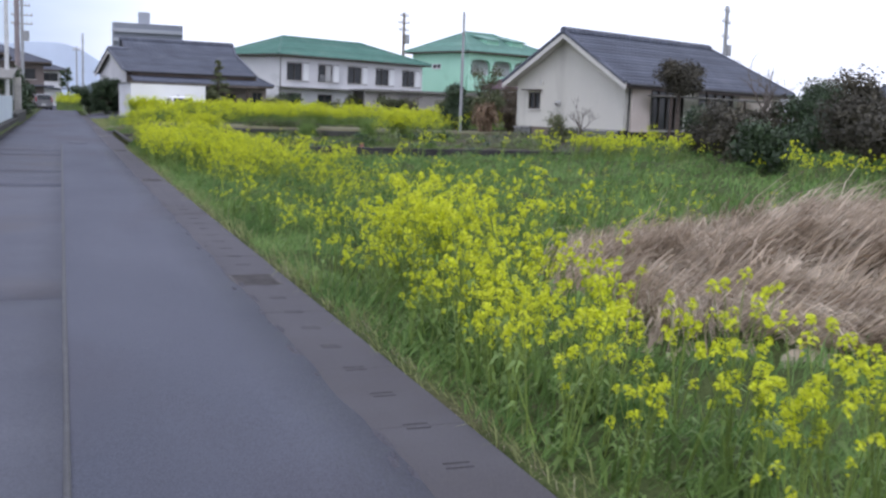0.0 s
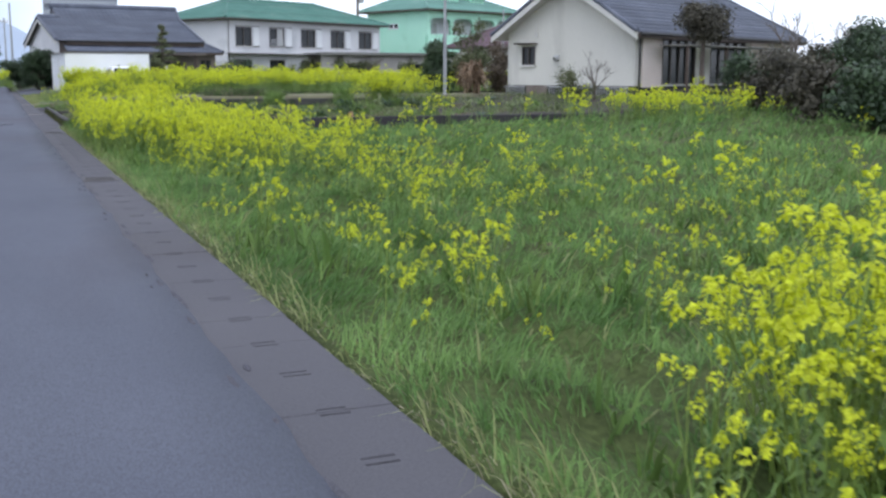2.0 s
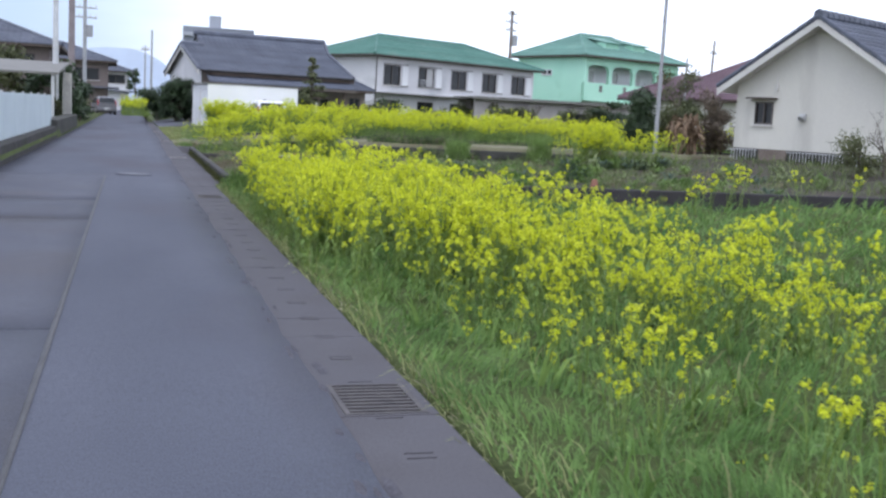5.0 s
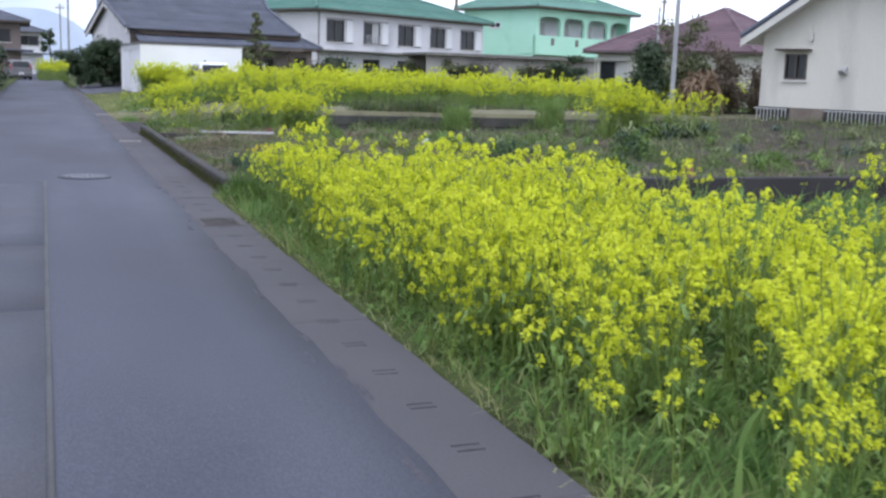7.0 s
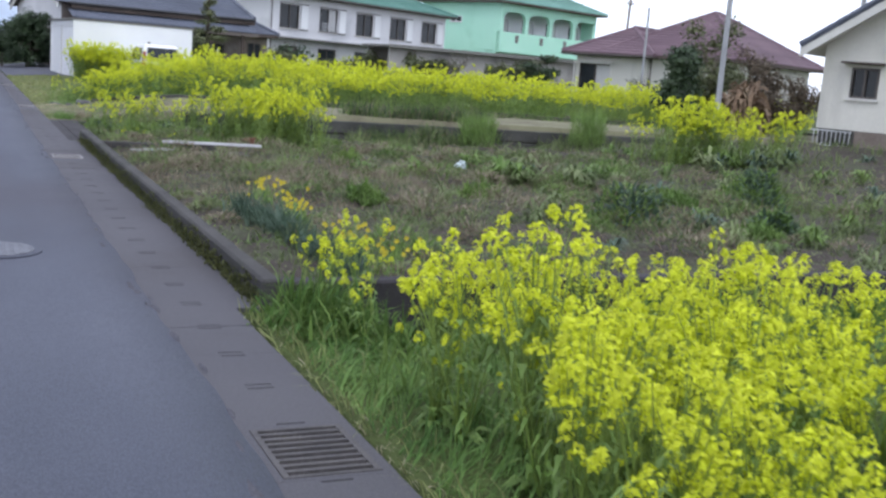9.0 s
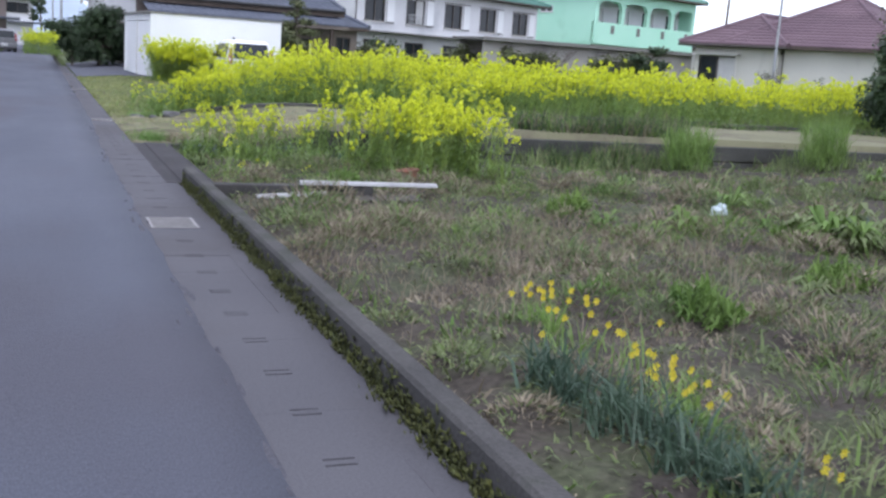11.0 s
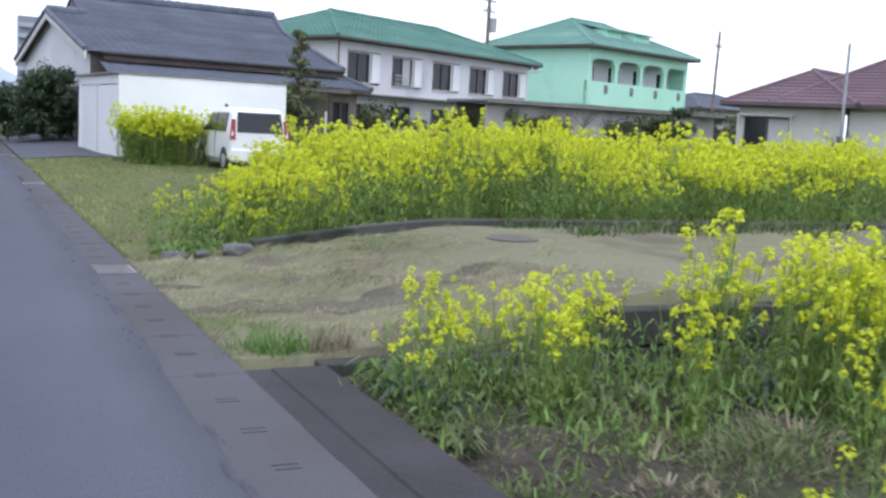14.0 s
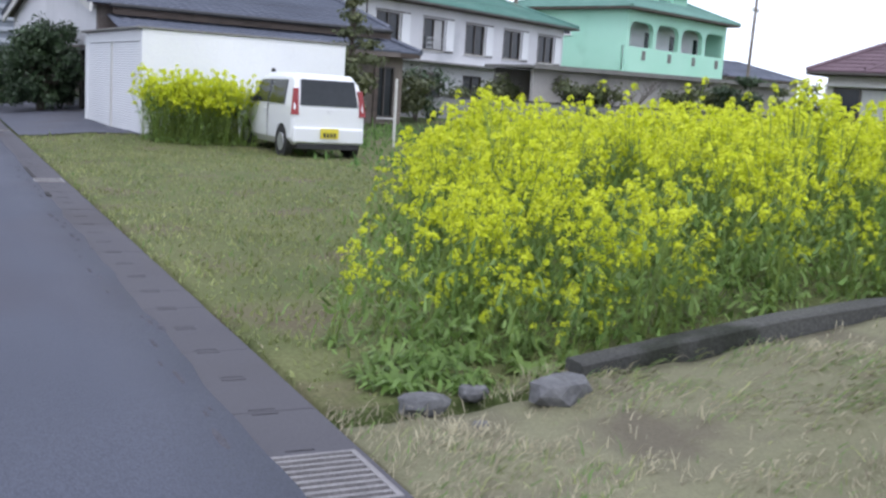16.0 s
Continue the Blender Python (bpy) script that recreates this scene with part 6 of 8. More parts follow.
# --- grey-roofed house behind the white shed ---
def grey_house():
    at = pose(6.0, 75.2, 0, 0, 0, 6.5) @ pose(-0.58, 0, 0)
    h = group_at("grey_roof_house", at, "old house with a grey tiled roof and white gable", "house")
    w, L, ze, za = 11.7, 8.2, 3.05, 4.66
    wall_part(h, WHITEWALL, side_left(w), w - 0.165, 2.0, ze)
    wall_part(h, WALLBROWN, side_left(w), w - 0.165, 0, 1.998, [(8.6, 11.0, 0.1, 1.9)], 0.16, "brown boards under the gable", "boarding")
    wall_part(h, WALLBROWN, Matrix.Identity(4), L, 1.9, ze, [(1.5, 3.2, 2.0, 2.45), (4.8, 6.8, 2.0, 2.45)], 0.16, "brown boards below the eaves", "boarding")
    wall_part(h, WHITEWALL, pose(L, 0.165, 0, 0, 0, 90), w - 0.165, 0, ze)
    wall_part(h, WHITEWALL, back_side(L - 0.165, w), L - 0.33, 0, ze)
    gable_part(h, WHITEWALL, w, ze, za - 0.02)
    wall_part(h, WALLBROWN, pose(0, -0.01, 0), L, 0, 1.898, [(1.2, 3.2, 0.5, 1.85), (4.6, 7.4, 0.5, 1.85)], 0.16, "brown wall boards", "boarding")
    window(side_left(w), 8.6, 11.0, 0.1, 1.9, h, BROWNFRAME, 2)
    for a, b, c, e in ((1.2, 3.2, 0.5, 1.85), (4.6, 7.4, 0.5, 1.85)):
        window(Matrix.Identity(4), a, b, c, e, h, BROWNFRAME, 4)
    for a, b in ((1.5, 3.2), (4.8, 6.8)):
        window(Matrix.Identity(4), a, b, 2.0, 2.45, h, BROWNFRAME, 2, False, False)
    og, oe, zr, x0, yr = 0.28, 0.42, 5.45, 0.9, 7.5
    ez = ze + 0.02
    a, b, c, d = (-og, -oe, ez), (L + 0.45, -oe, ez), (L + 0.6, w + oe, ez), (-og, w + oe, ez)
    p, q, p2 = (-og, w / 2, za), (L + 0.95, yr, zr), (x0, yr, zr)
    pm, qm = (x0 + 0.2, w / 2, za), (L + 0.75, w / 2, za)
    am, dm = (x0, w / 2, za), (x0, w + oe, ez)
    deck = bmesh.new()
    low = Vector((0, 0, -0.06))

    def board(*pts):
        deck.faces.new([deck.verts.new(Vector(k) + low) for k in pts])

    for pts in ((a, b, qm, p), (dm, d, p, pm), (am, qm, q, p2), (c, dm, p2, q), (b, c, q, qm)):
        board(*pts)
    roof = part("roof", deck, DARKWOOD, h, "dark boards below the tiles")
    bm = bmesh.new()
    prism(bm, [(w / 2 - 0.3, za - 0.1), (w + oe - 0.3, ez - 0.05), (yr, zr - 0.02), (w / 2, za - 0.01)], 0, 0.1)
    for v in bm.verts:
        x, y, z = v.co
        v.co = (x0 + 0.05 + y, x, z)
    bmesh.ops.recalc_face_normals(bm, faces=bm.faces)
    part("upper_gable", bm, GREY_TILE, roof)
    tiles("slope", a, b, qm, p, 0.3, 0.28, 0.04, GREY_TILE, roof)
    tiles("slope", am, qm, q, p2, 0.3, 0.28, 0.04, GREY_TILE, roof)
    tiles("slope", c, dm, p2, q, 0.3, 0.28, 0.04, GREY_TILE, roof)
    tiles("slope", b, c, q, qm, 0.3, 0.28, 0.04, GREY_TILE, roof)
    tiles("slope", (x0 + 0.05, w + oe, ez), d, p, (x0 + 0.05, w / 2, za), 0.3, 0.28, 0.04, GREY_TILE, roof)
    bm = bmesh.new()
    up = Vector((0, 0, 0.08))
    capline(bm, Vector(p) + up, Vector(pm) + up, 0.16)
    capline(bm, Vector(p2) + up - Vector((0.15, 0, 0)), Vector(q) + up, 0.18)
    for u, v in ((b, qm), (qm, q), (c, q), (a, p), (d, p)):
        capline(bm, Vector(u) + up * 0.7, Vector(v) + up * 0.7, 0.1)
    part("ridge_cap", bm, GREY_TILE, roof, kind="stuff")
    for s in (a, d):
        bm = bmesh.new()
        u, v = Vector(s), Vector(p)
        t = [bm.verts.new(x) for x in (u + Vector((-0.03, 0, 0.0)), v + Vector((-0.03, 0, 0.0)), v + Vector((-0.03, 0, -0.24)), u + Vector((-0.03, 0, -0.24)))]
        k = [bm.verts.new(x.co + Vector((0.06, 0, 0))) for x in t]
        bm.faces.new(t)
        bm.faces.new(k[::-1])
        for i in range(4):
            bm.faces.new((t[i], k[i], k[(i + 1) % 4], t[(i + 1) % 4]))
        part("barge_board", bm, OFFWHITE, roof)
    part("eaves_board", bx(0.3, L + 0.5, -oe + 0.02, -oe + 0.06, ez - 0.26, ez - 0.06), DARKWOOD, roof)
    part("eaves_gutter", tb((0.2, -oe - 0.05, ez - 0.03), (L + 0.5, -oe - 0.05, ez - 0.03), 0.055, 0.055, 7), PLASTIC, roof, "black eaves gutter")
    # pent roof below the eaves
    tiles("pent_roof", (0.2, -1.25, 2.42), (L + 0.4, -1.25, 2.42), (L + 0.4, -0.02, 2.80), (0.2, -0.02, 2.80), 0.3, 0.28, 0.04, GREY_TILE, h)
    part("pent_board", bx(0.2, L + 0.4, -1.22, -1.18, 2.26, 2.40), WALLBROWN, h)
    for i in range(6):
        x = 0.4 + i * 1.5
        part("veranda_post", bx(x - 0.06, x + 0.06, -1.1, -0.98, 0, 2.40), DARKWOOD, h)
    # low wing
    g = group_at("tiled_wing", at @ pose(L + 0.2, 0.5, 0), "low brown wing with a small tiled roof", "house wing")
    wall_part(g, GREYWOOD, Matrix.Identity(4), 1.3, 0, 2.4, [(0.3, 1.0, 0.4, 2.0)])
    wall_part(g, GREYWOOD, pose(1.3, 0.165, 0, 0, 0, 90), 3.83, 0, 2.4)
    wall_part(g, GREYWOOD, side_left(4.0), 3.83, 0, 2.4)
    window(Matrix.Identity(4), 0.3, 1.0, 0.4, 2.0, g, BROWNFRAME, 2)
    hip_roof(g, 1.3, 4.0, 2.45, 3.2, 0.4, 0.5, 0.8, GREY_TILE, 0.3, 0.28)


grey_house()


# --- white storage shed ---
def white_shed():
    h = group_at("white_shed", pose(5.2, 67.1, 0.1, 0, 0, 4.5), "white metal storage shed with a roller shutter", "shed")
    L, d, z = 4.4, 5.3, 2.08
    wall_part(h, WHITE, Matrix.Identity(4), L, 0.0, z, [], 0.05)
    wall_part(h, WHITE, pose(L, 0.052, 0, 0, 0, 90), d - 0.052, 0.0, z, [], 0.05)
    wall_part(h, WHITE, back_side(L - 0.052, d), L - 0.104, 0.0, z, [], 0.05)
    wall_part(h, WHITE, side_left(d), d - 0.052, 0.0, z, [(0.2, d - 0.2, 0.0, 1.85)], 0.05)
    n = 37
    T = side_left(d)
    bm = bmesh.new()
    prism(bm, [(0.02 + 0.012 * (i % 2), 0.01 + 1.83 * i / (2 * n)) for i in range(2 * n + 1)] + [(0.05, 1.84), (0.05, 0.01)], 0.2, d - 0.2)
    for v in bm.verts:
        v.co = T @ Vector((v.co.y, v.co.x, v.co.z))
    part("shutter", bm, WHITE, h, "ribbed white roller shutter")
    bm = bmesh.new()
    box(bm, d * 0.5 - 0.04, d * 0.5 + 0.04, 0.0, 0.05, 0.0, 1.85, 0, T)
    part("shutter_post", bm, OFFWHITE, h)
    bm = bmesh.new()
    box(bm, -0.10, L + 0.05, -0.04, d + 0.1, z + 0.003, z + 0.05, 0.01)
    part("roof", bm, SHEET, h, "flat grey metal roof")
    part("lamp", tb((2.75, -0.09, 1.45), (2.75, -0.003, 1.45), 0.03, 0.045, 10), PLASTIC, h, "small dark wall lamp")


white_shed()

# ---------- the little white car ----------


def car(name, m, label, paint, plate=None, L=3.2, W=1.40, Hh=1.5):
    """A small tall wagon; its tail at y = 0, its nose at y = L, x from 0 to W."""
    c = group_at(name, m, label, "car")
    hw = W / 2
    # stations: y, sill, belt, roof, half-width at belt, half-width at roof
    st = [(0.0, 0.36, 0.86, 0.88, 0.955, 0.93), (0.05, 0.24, 0.88, 1.10, 1.0, 0.93), (0.16, 0.22, 0.89, 1.40, 1.0, 0.86), (0.30, 0.22, 0.90, 1.48, 1.0, 0.84), (0.9, 0.20, 0.90, 1.50, 1.0, 0.84), (1.7, 0.20, 0.89, 1.49, 1.0, 0.84), (2.05, 0.20, 0.88, 1.42, 1.0, 0.84), (2.55, 0.20, 0.87, 1.00, 0.99, 0.86), (2.75, 0.20, 0.86, 0.92, 0.98, 0.88), (3.1, 0.24, 0.72, 0.78, 0.93, 0.84), (3.2, 0.34, 0.62, 0.66, 0.84, 0.78)]
    V, F = [], []
    ring = 12
    for y, zs, zb, zr, wb, wr in st:
        k = Hh / 1.5
        y = y * L / 3.2
        prof = [(-0.86, zs), (-wb, zs + 0.12), (-wb * 1.0, (zs + zb) / 2), (-wb * 0.985, zb), (-wr, zb + (zr - zb) * 0.86), (-wr * 0.86, zr), (wr * 0.86, zr), (wr, zb + (zr - zb) * 0.86), (wb * 0.985, zb), (wb, (zs + zb) / 2), (wb, zs + 0.12), (0.86, zs)]
        V += [(hw + x * hw, y, z * k) for x, z in prof]
    for s in range(len(st) - 1):
        for i in range(ring):
            j = (i + 1) % ring
            F.append((s * ring + i, s * ring + j, (s + 1) * ring + j, (s + 1) * ring + i))
    bm = bmesh.new()
    vs = [bm.verts.new(v) for v in V]
    for f in F:
        bm.faces.new([vs[i] for i in f])
    bm.faces.new(vs[:ring])
    bm.faces.new(vs[-ring:][::-1])
    bmesh.ops.recalc_face_normals(bm, faces=bm.faces)
    part("body", bm, paint, c)
    k = Hh / 1.5
    sy = L / 3.2

    def panel(name, pts, material, thick=0.012, label=""):
        b = bmesh.new()
        p = [Vector(q) for q in pts]
        nrm = (p[1] - p[0]).cross(p[2] - p[0]).normalized()
        a = [b.verts.new(q + nrm * thick) for q in p]
        z = [b.verts.new(q - nrm * thick) for q in p]
        b.faces.new(a)
        b.faces.new(z[::-1])
        for i in range(len(p)):
            b.faces.new((a[i], z[i], z[(i + 1) % len(p)], a[(i + 1) % len(p)]))
        bmesh.ops.recalc_face_normals(b, faces=b.faces)
        return part(name, b, material, c, label)

    panel("rear_window", [(hw * 0.22, 0.004 * sy, 0.93 * k), (hw * 1.78, 0.004 * sy, 0.93 * k), (hw * 1.72, 0.138 * sy, 1.38 * k), (hw * 0.28, 0.138 * sy, 1.38 * k)], GLASS, 0.02, "dark tailgate window")
    for s in (0, 1):
        X = lambda f: hw - f * hw if s == 0 else hw + f * hw
        panel("side_window", [(X(0.985), 0.42 * sy, 0.93 * k), (X(0.985), 1.28 * sy, 0.93 * k), (X(0.865), 1.24 * sy, 1.36 * k), (X(0.865), 0.50 * sy, 1.36 * k)], GLASS, 0.016)
        panel("side_window", [(X(0.985), 1.36 * sy, 0.93 * k), (X(0.985), 2.22 * sy, 0.93 * k), (X(0.865), 1.92 * sy, 1.34 * k), (X(0.865), 1.32 * sy, 1.36 * k)], GLASS, 0.016)
        panel("tail_light", [(X(1.01), 0.03 * sy, 0.76 * k), (X(0.82), -0.006 * sy, 0.76 * k), (X(0.80), 0.082 * sy, 1.22 * k), (X(0.93), 0.11 * sy, 1.22 * k)], REDLENS, 0.03, "tall red tail light")
        bm = bx(X(0.78) - 0.06, X(0.78) + 0.06, -0.03, 0.02, 0.40 * k, 0.47 * k, 0.01)
        part("reflector", bm, PLASTIC, c)
        bm = bmesh.new()
        box(bm, min(X(1.0), X(1.14)), max(X(1.0), X(1.14)), 1.98 * sy, 2.10 * sy, 0.92 * k, 1.04 * k, 0.02)
        part("mirror", bm, PLASTIC, c)
        part("door_seam", bx(X(0.992) - 0.012, X(0.992) + 0.012, 1.31 * sy, 1.325 * sy, 0.32 * k, 0.92 * k), PLASTIC, c)
        part("door_handle", bx(X(0.995) - 0.02, X(0.995) + 0.02, 1.42 * sy, 1.58 * sy, 0.80 * k, 0.825 * k, 0.006), paint, c)
        for wy in (0.52, 2.58):
            bm = bmesh.new()
            x0, x1 = (0.0, 0.15) if s == 0 else (W - 0.15, W)
            tube(bm, (x0 - 0.004 if s == 0 else x0, wy * sy, 0.26), (x1 if s == 0 else x1 + 0.004, wy * sy, 0.26), 0.26, 0.26, 24)
            wh = part("wheel", bm, RUBBER, c, "black tyre")
            bm = bmesh.new()
            xo = -0.012 if s == 0 else W + 0.012
            tube(bm, (xo, wy * sy, 0.26), (xo + (0.03 if s == 0 else -0.03), wy * sy, 0.26), 0.16, 0.17, 16)
            part("rim", bm, ALU, wh, "silver wheel rim")
            bm = bmesh.new()
            tube(bm, (x0 - 0.002 if s == 0 else x0 + 0.02, wy * sy, 0.27), (x1 - 0.02 if s == 0 else x1 + 0.002, wy * sy, 0.27), 0.315, 0.315, 24)
            part("wheel_arch", bm, PLASTIC, c)
    part("bumper", bx(0.03, W - 0.03, -0.05, 0.12, 0.27 * k, 0.55 * k, 0.03), paint, c)
    part("under_bumper", bx(0.12, W - 0.12, -0.02, 0.3, 0.16 * k, 0.26 * k, 0.01), PLASTIC, c)
    pl = part("number_plate", bx(hw - 0.17, hw + 0.17, -0.075, -0.055, 0.36 * k, 0.54 * k, 0.004), plate or YPLATE, c, "yellow plate with dark bars")
    bm = bmesh.new()
    for i in range(4):
        box(bm, hw - 0.12 + i * 0.065, hw - 0.075 + i * 0.065, -0.079, -0.076, 0.385 * k, 0.46 * k)
    part("plate_bar", bm, PLASTIC, pl)
    part("badge", bx(hw - 0.045, hw + 0.045, 0.0, 0.02, 0.80 * k, 0.85 * k, 0.005), ALU, c)
    return c


car("white_car", pose(7.12, 63.35, 0.0, 0, 0, 2.0), "small white boxy car parked on the lawn", CARPAINT)
car("silver_car", pose(-0.85, 101.0, 0.02, 0, 0, 10), "silver car at the end of the lane", SILVER, WHITE, 3.4, 1.5, 1.35)

# ---------- trees and shrubs ----------


def tree(name, m, label, category, r, trunk_h, trunk_r, clumps, leaf_mat, leaf=0.07, per=260, bark=BARK, lean=0.0):
    """A tapered trunk, limbs to each clump, and a crown of many small leaves gathered in uneven clumps (x, y, z, rx, rz)."""
    t = group_at(name, m, label, category)
    bm = bmesh.new()
    top = Vector((lean, 0, trunk_h))
    mid = Vector((lean * 0.3 + r.normal(0, 0.05), r.normal(0, 0.05), trunk_h * 0.5))
    tube(bm, (0, 0, -0.15), mid, trunk_r, trunk_r * 0.8, 8)
    tube(bm, mid, top, trunk_r * 0.8, trunk_r * 0.55, 8)
    for x, y, z, rx, rz in clumps:
        s = top if z > trunk_h * 0.9 else mid.lerp(top, max(0.0, min(1.0, z / trunk_h - 0.4)))
        e = Vector((x, y, z - rz * 0.2))
        if (e - s).length > 0.05:
            h = s.lerp(e, 0.5) + Vector((0, 0, 0.06 * (e - s).length))
            tube(bm, s, h, trunk_r * 0.42, trunk_r * 0.3, 6, False)
            tube(bm, h, e, trunk_r * 0.3, trunk_r * 0.12, 6, False)
    part("trunk", bm, bark, t)
    V, F, k = [], [], 0
    for x, y, z, rx, rz in clumps:
        n = int(per * max(0.4, rx * rx * 4))
        d = r.normal(0, 1, (n, 3))
        d /= np.linalg.norm(d, axis=1)[:, None]
        q = d * (r.random(n) ** 0.45)[:, None] * (1 + 0.25 * np.sin(d[:, :1] * 7 + d[:, 1:2] * 5 + x))
        c = q * (rx, rx, rz) + (x, y, z)
        nm = d + r.normal(0, 0.6, (n, 3)) + (0, 0, 0.4)
        nm /= np.linalg.norm(nm, axis=1)[:, None]
        a = np.cross(nm, r.normal(0, 1, (n, 3)))
        a /= np.linalg.norm(a, axis=1)[:, None]
        b = np.cross(nm, a)
        w = leaf * r.uniform(0.6, 1.3, n)[:, None]
        v = np.stack([c - a * w, c + b * w * 0.5, c + a * w, c - b * w * 0.5], 1).reshape(-1, 3)
        o = np.arange(n)[:, None] * 4 + k
        V.append(v)
        F.append(np.concatenate([o + (0, 1, 2), o + (0, 2, 3)], 1).reshape(-1, 3))
        k += 4 * n
    part("crown", mesh_of("crown", np.concatenate(V), np.concatenate(F), leaf_mat), None, t)
    return t


def ball_clumps(r, n, rad, h0, h1, size):
    out = []
    for _ in range(n):
        a, q = r.uniform(0, 6.28), rad * math.sqrt(r.random())
        z = r.uniform(h0, h1)
        out.append((math.cos(a) * q, math.sin(a) * q, z, size * r.uniform(0.7, 1.2), size * r.uniform(0.55, 0.9)))
    return out


def pads(r, n, h0, h1, spread):
    """Flat cloud-shaped pads of a trained pine."""
    out = []
    for i in range(n):
        z = h0 + (h1 - h0) * i / (n - 1)
        s = spread * (1.15 - 0.75 * i / (n - 1))
        a = r.uniform(0, 6.28)
        out.append((math.cos(a) * s * 0.55, math.sin(a) * s * 0.55, z, s * 0.75, 0.16))
        out.append((-math.cos(a) * s * 0.55, -math.sin(a) * s * 0.4, z - 0.12, s * 0.6, 0.14))
    return out


rt = np.random.default_rng(51)


def gpos(x, y):
    return pose(x, y, float(ground_z(x, y)))


hedge = [(rt.uniform(-0.8, 0.75), rt.uniform(-1.0, 1.0), rt.uniform(0.3, 2.3), rt.uniform(0.26, 0.40), rt.uniform(0.24, 0.36)) for _ in range(64)]
tree("garden_evergreen", gpos(4.15, 76.6), "dark clipped evergreen with a flat top at the corner", "tree", rt, 1.9, 0.14, hedge, DARKLEAF, 0.06, 560)
tree("garden_evergreen", gpos(3.15, 79.0), "dark evergreen shrub beside the lane", "shrub", rt, 0.9, 0.06, ball_clumps(rt, 14, 0.55, 0.3, 1.7, 0.45), DARKLEAF, 0.08, 420)
tree("round_tree", gpos(10.4, 69.2), "round olive-green garden tree beside the shed", "tree", rt, 1.1, 0.08, ball_clumps(rt, 14, 0.5, 0.7, 1.75, 0.42), OLIVELEAF, 0.07, 380)
tree("garden_pine", gpos(10.7, 70.0), "trained garden pine with flat cloud-shaped pads", "pine", rt, 3.4, 0.08, pads(rt, 6, 1.9, 3.7, 0.58), OLIVELEAF, 0.06, 330)
tree("dark_tree", gpos(19.0, 48.9), "dense dark evergreen behind the withered clump", "tree", rt, 1.1, 0.08, ball_clumps(rt, 30, 0.36, 0.4, 2.2, 0.42), DARKLEAF, 0.065, 480)
tree("brown_shrub", gpos(21.3, 50.6), "tall brownish-green shrub beside the cream house", "shrub", rt, 1.6, 0.06, ball_clumps(rt, 22, 0.9, 0.5, 2.9, 0.5), OLIVELEAF, 0.06, 300)
for x, y, h in ((21.6, 48.6, 2.2), (22.6, 50.2, 2.6), (23.6, 49.4, 1.9)):
    tree("backyard_shrub", gpos(x, y), "brownish leafless-looking shrub behind the cream house", "shrub", rt, h * 0.5, 0.05, ball_clumps(rt, 14, 0.6, 0.3, h - 0.3, 0.45), RUSSET, 0.055, 320)
tree("topiary_pine", gpos(23.4, 36.6), "trained pine with a big flat dark crown", "pine", rt, 2.6, 0.1, [(0, 0, 2.5, 0.85, 0.55), (0.45, 0.1, 2.75, 0.6, 0.4), (-0.45, 0, 2.65, 0.6, 0.42), (0.1, -0.2, 2.2, 0.75, 0.4), (-0.3, 0.2, 2.95, 0.4, 0.25)], BROWNLEAF, 0.06, 700)
for x, y, s, h in ((17.6, 23.4, 1.0, 1.1), (18.4, 26.0, 1.1, 1.3), (19.6, 28.6, 1.1, 1.4), (21.2, 31.5, 1.0, 1.2), (19.8, 21.5, 1.2, 1.5), (22.0, 25.0, 1.4, 2.3), (24.6, 29.6, 1.3, 2.3), (19.0, 17.6, 1.1, 1.4), (22.5, 19.0, 1.4, 2.1), (26.6, 33.0, 1.3, 2.2), (28.0, 27.0, 1.6, 2.5)):
    tree("dark_shrub", gpos(x, y), "dark leafy garden shrub on the field's edge", "shrub", rt, h * 0.5, 0.05, ball_clumps(rt, 9, s * 0.75, 0.3, h, s * 0.5), DARKLEAF if rt.random() < 0.4 else BROWNLEAF, 0.065, 420)
for x, y, hh, ww in ((27.6, 35.6, 1.7, 1.0), (29.6, 36.2, 2.2, 1.2), (31.6, 35.2, 2.4, 1.3), (33.8, 34.4, 2.5, 1.4), (36.0, 33.4, 2.5, 1.4), (25.6, 34.2, 1.2, 0.8), (32.6, 31.4, 2.2, 1.3), (35.4, 29.8, 2.3, 1.4)):
    tree("brown_shrub", gpos(x, y), "dense brownish winter shrub beside the cream house", "shrub", rt, hh * 0.6, 0.06, ball_clumps(rt, 13, ww * 0.75, 0.3, hh, ww * 0.42), BROWNLEAF, 0.07, 260)
tree("grey_shrub", gpos(18.5, 36.6), "leafless grey shrub against the cream wall", "shrub", rt, 0.5, 0.03, ball_clumps(rt, 13, 0.5, 0.2, 0.95, 0.34), OLIVELEAF, 0.04, 330)
for x, y, h in ((24.0, 86.5, 1.6), (28.6, 84.6, 1.5), (32.8, 83.0, 1.9), (21.0, 83.0, 1.4), (17.0, 80.0, 1.6), (36.0, 80.4, 2.1), (15.4, 78.4, 1.3), (39.0, 88.0, 2.2), (42.0, 90.5, 2.5), (45.5, 93.0, 2.4), (49.0, 96.0, 2.8), (26.3, 84.0, 1.7), (30.6, 82.4, 1.7)):
    tree("garden_shrub", gpos(x, y), "brownish garden shrub before the block wall", "shrub", rt, h * 0.5, 0.05, ball_clumps(rt, 8, 0.9, 0.3, h, 0.55), OLIVELEAF if rt.random() < 0.6 else DARKLEAF, 0.10, 150)
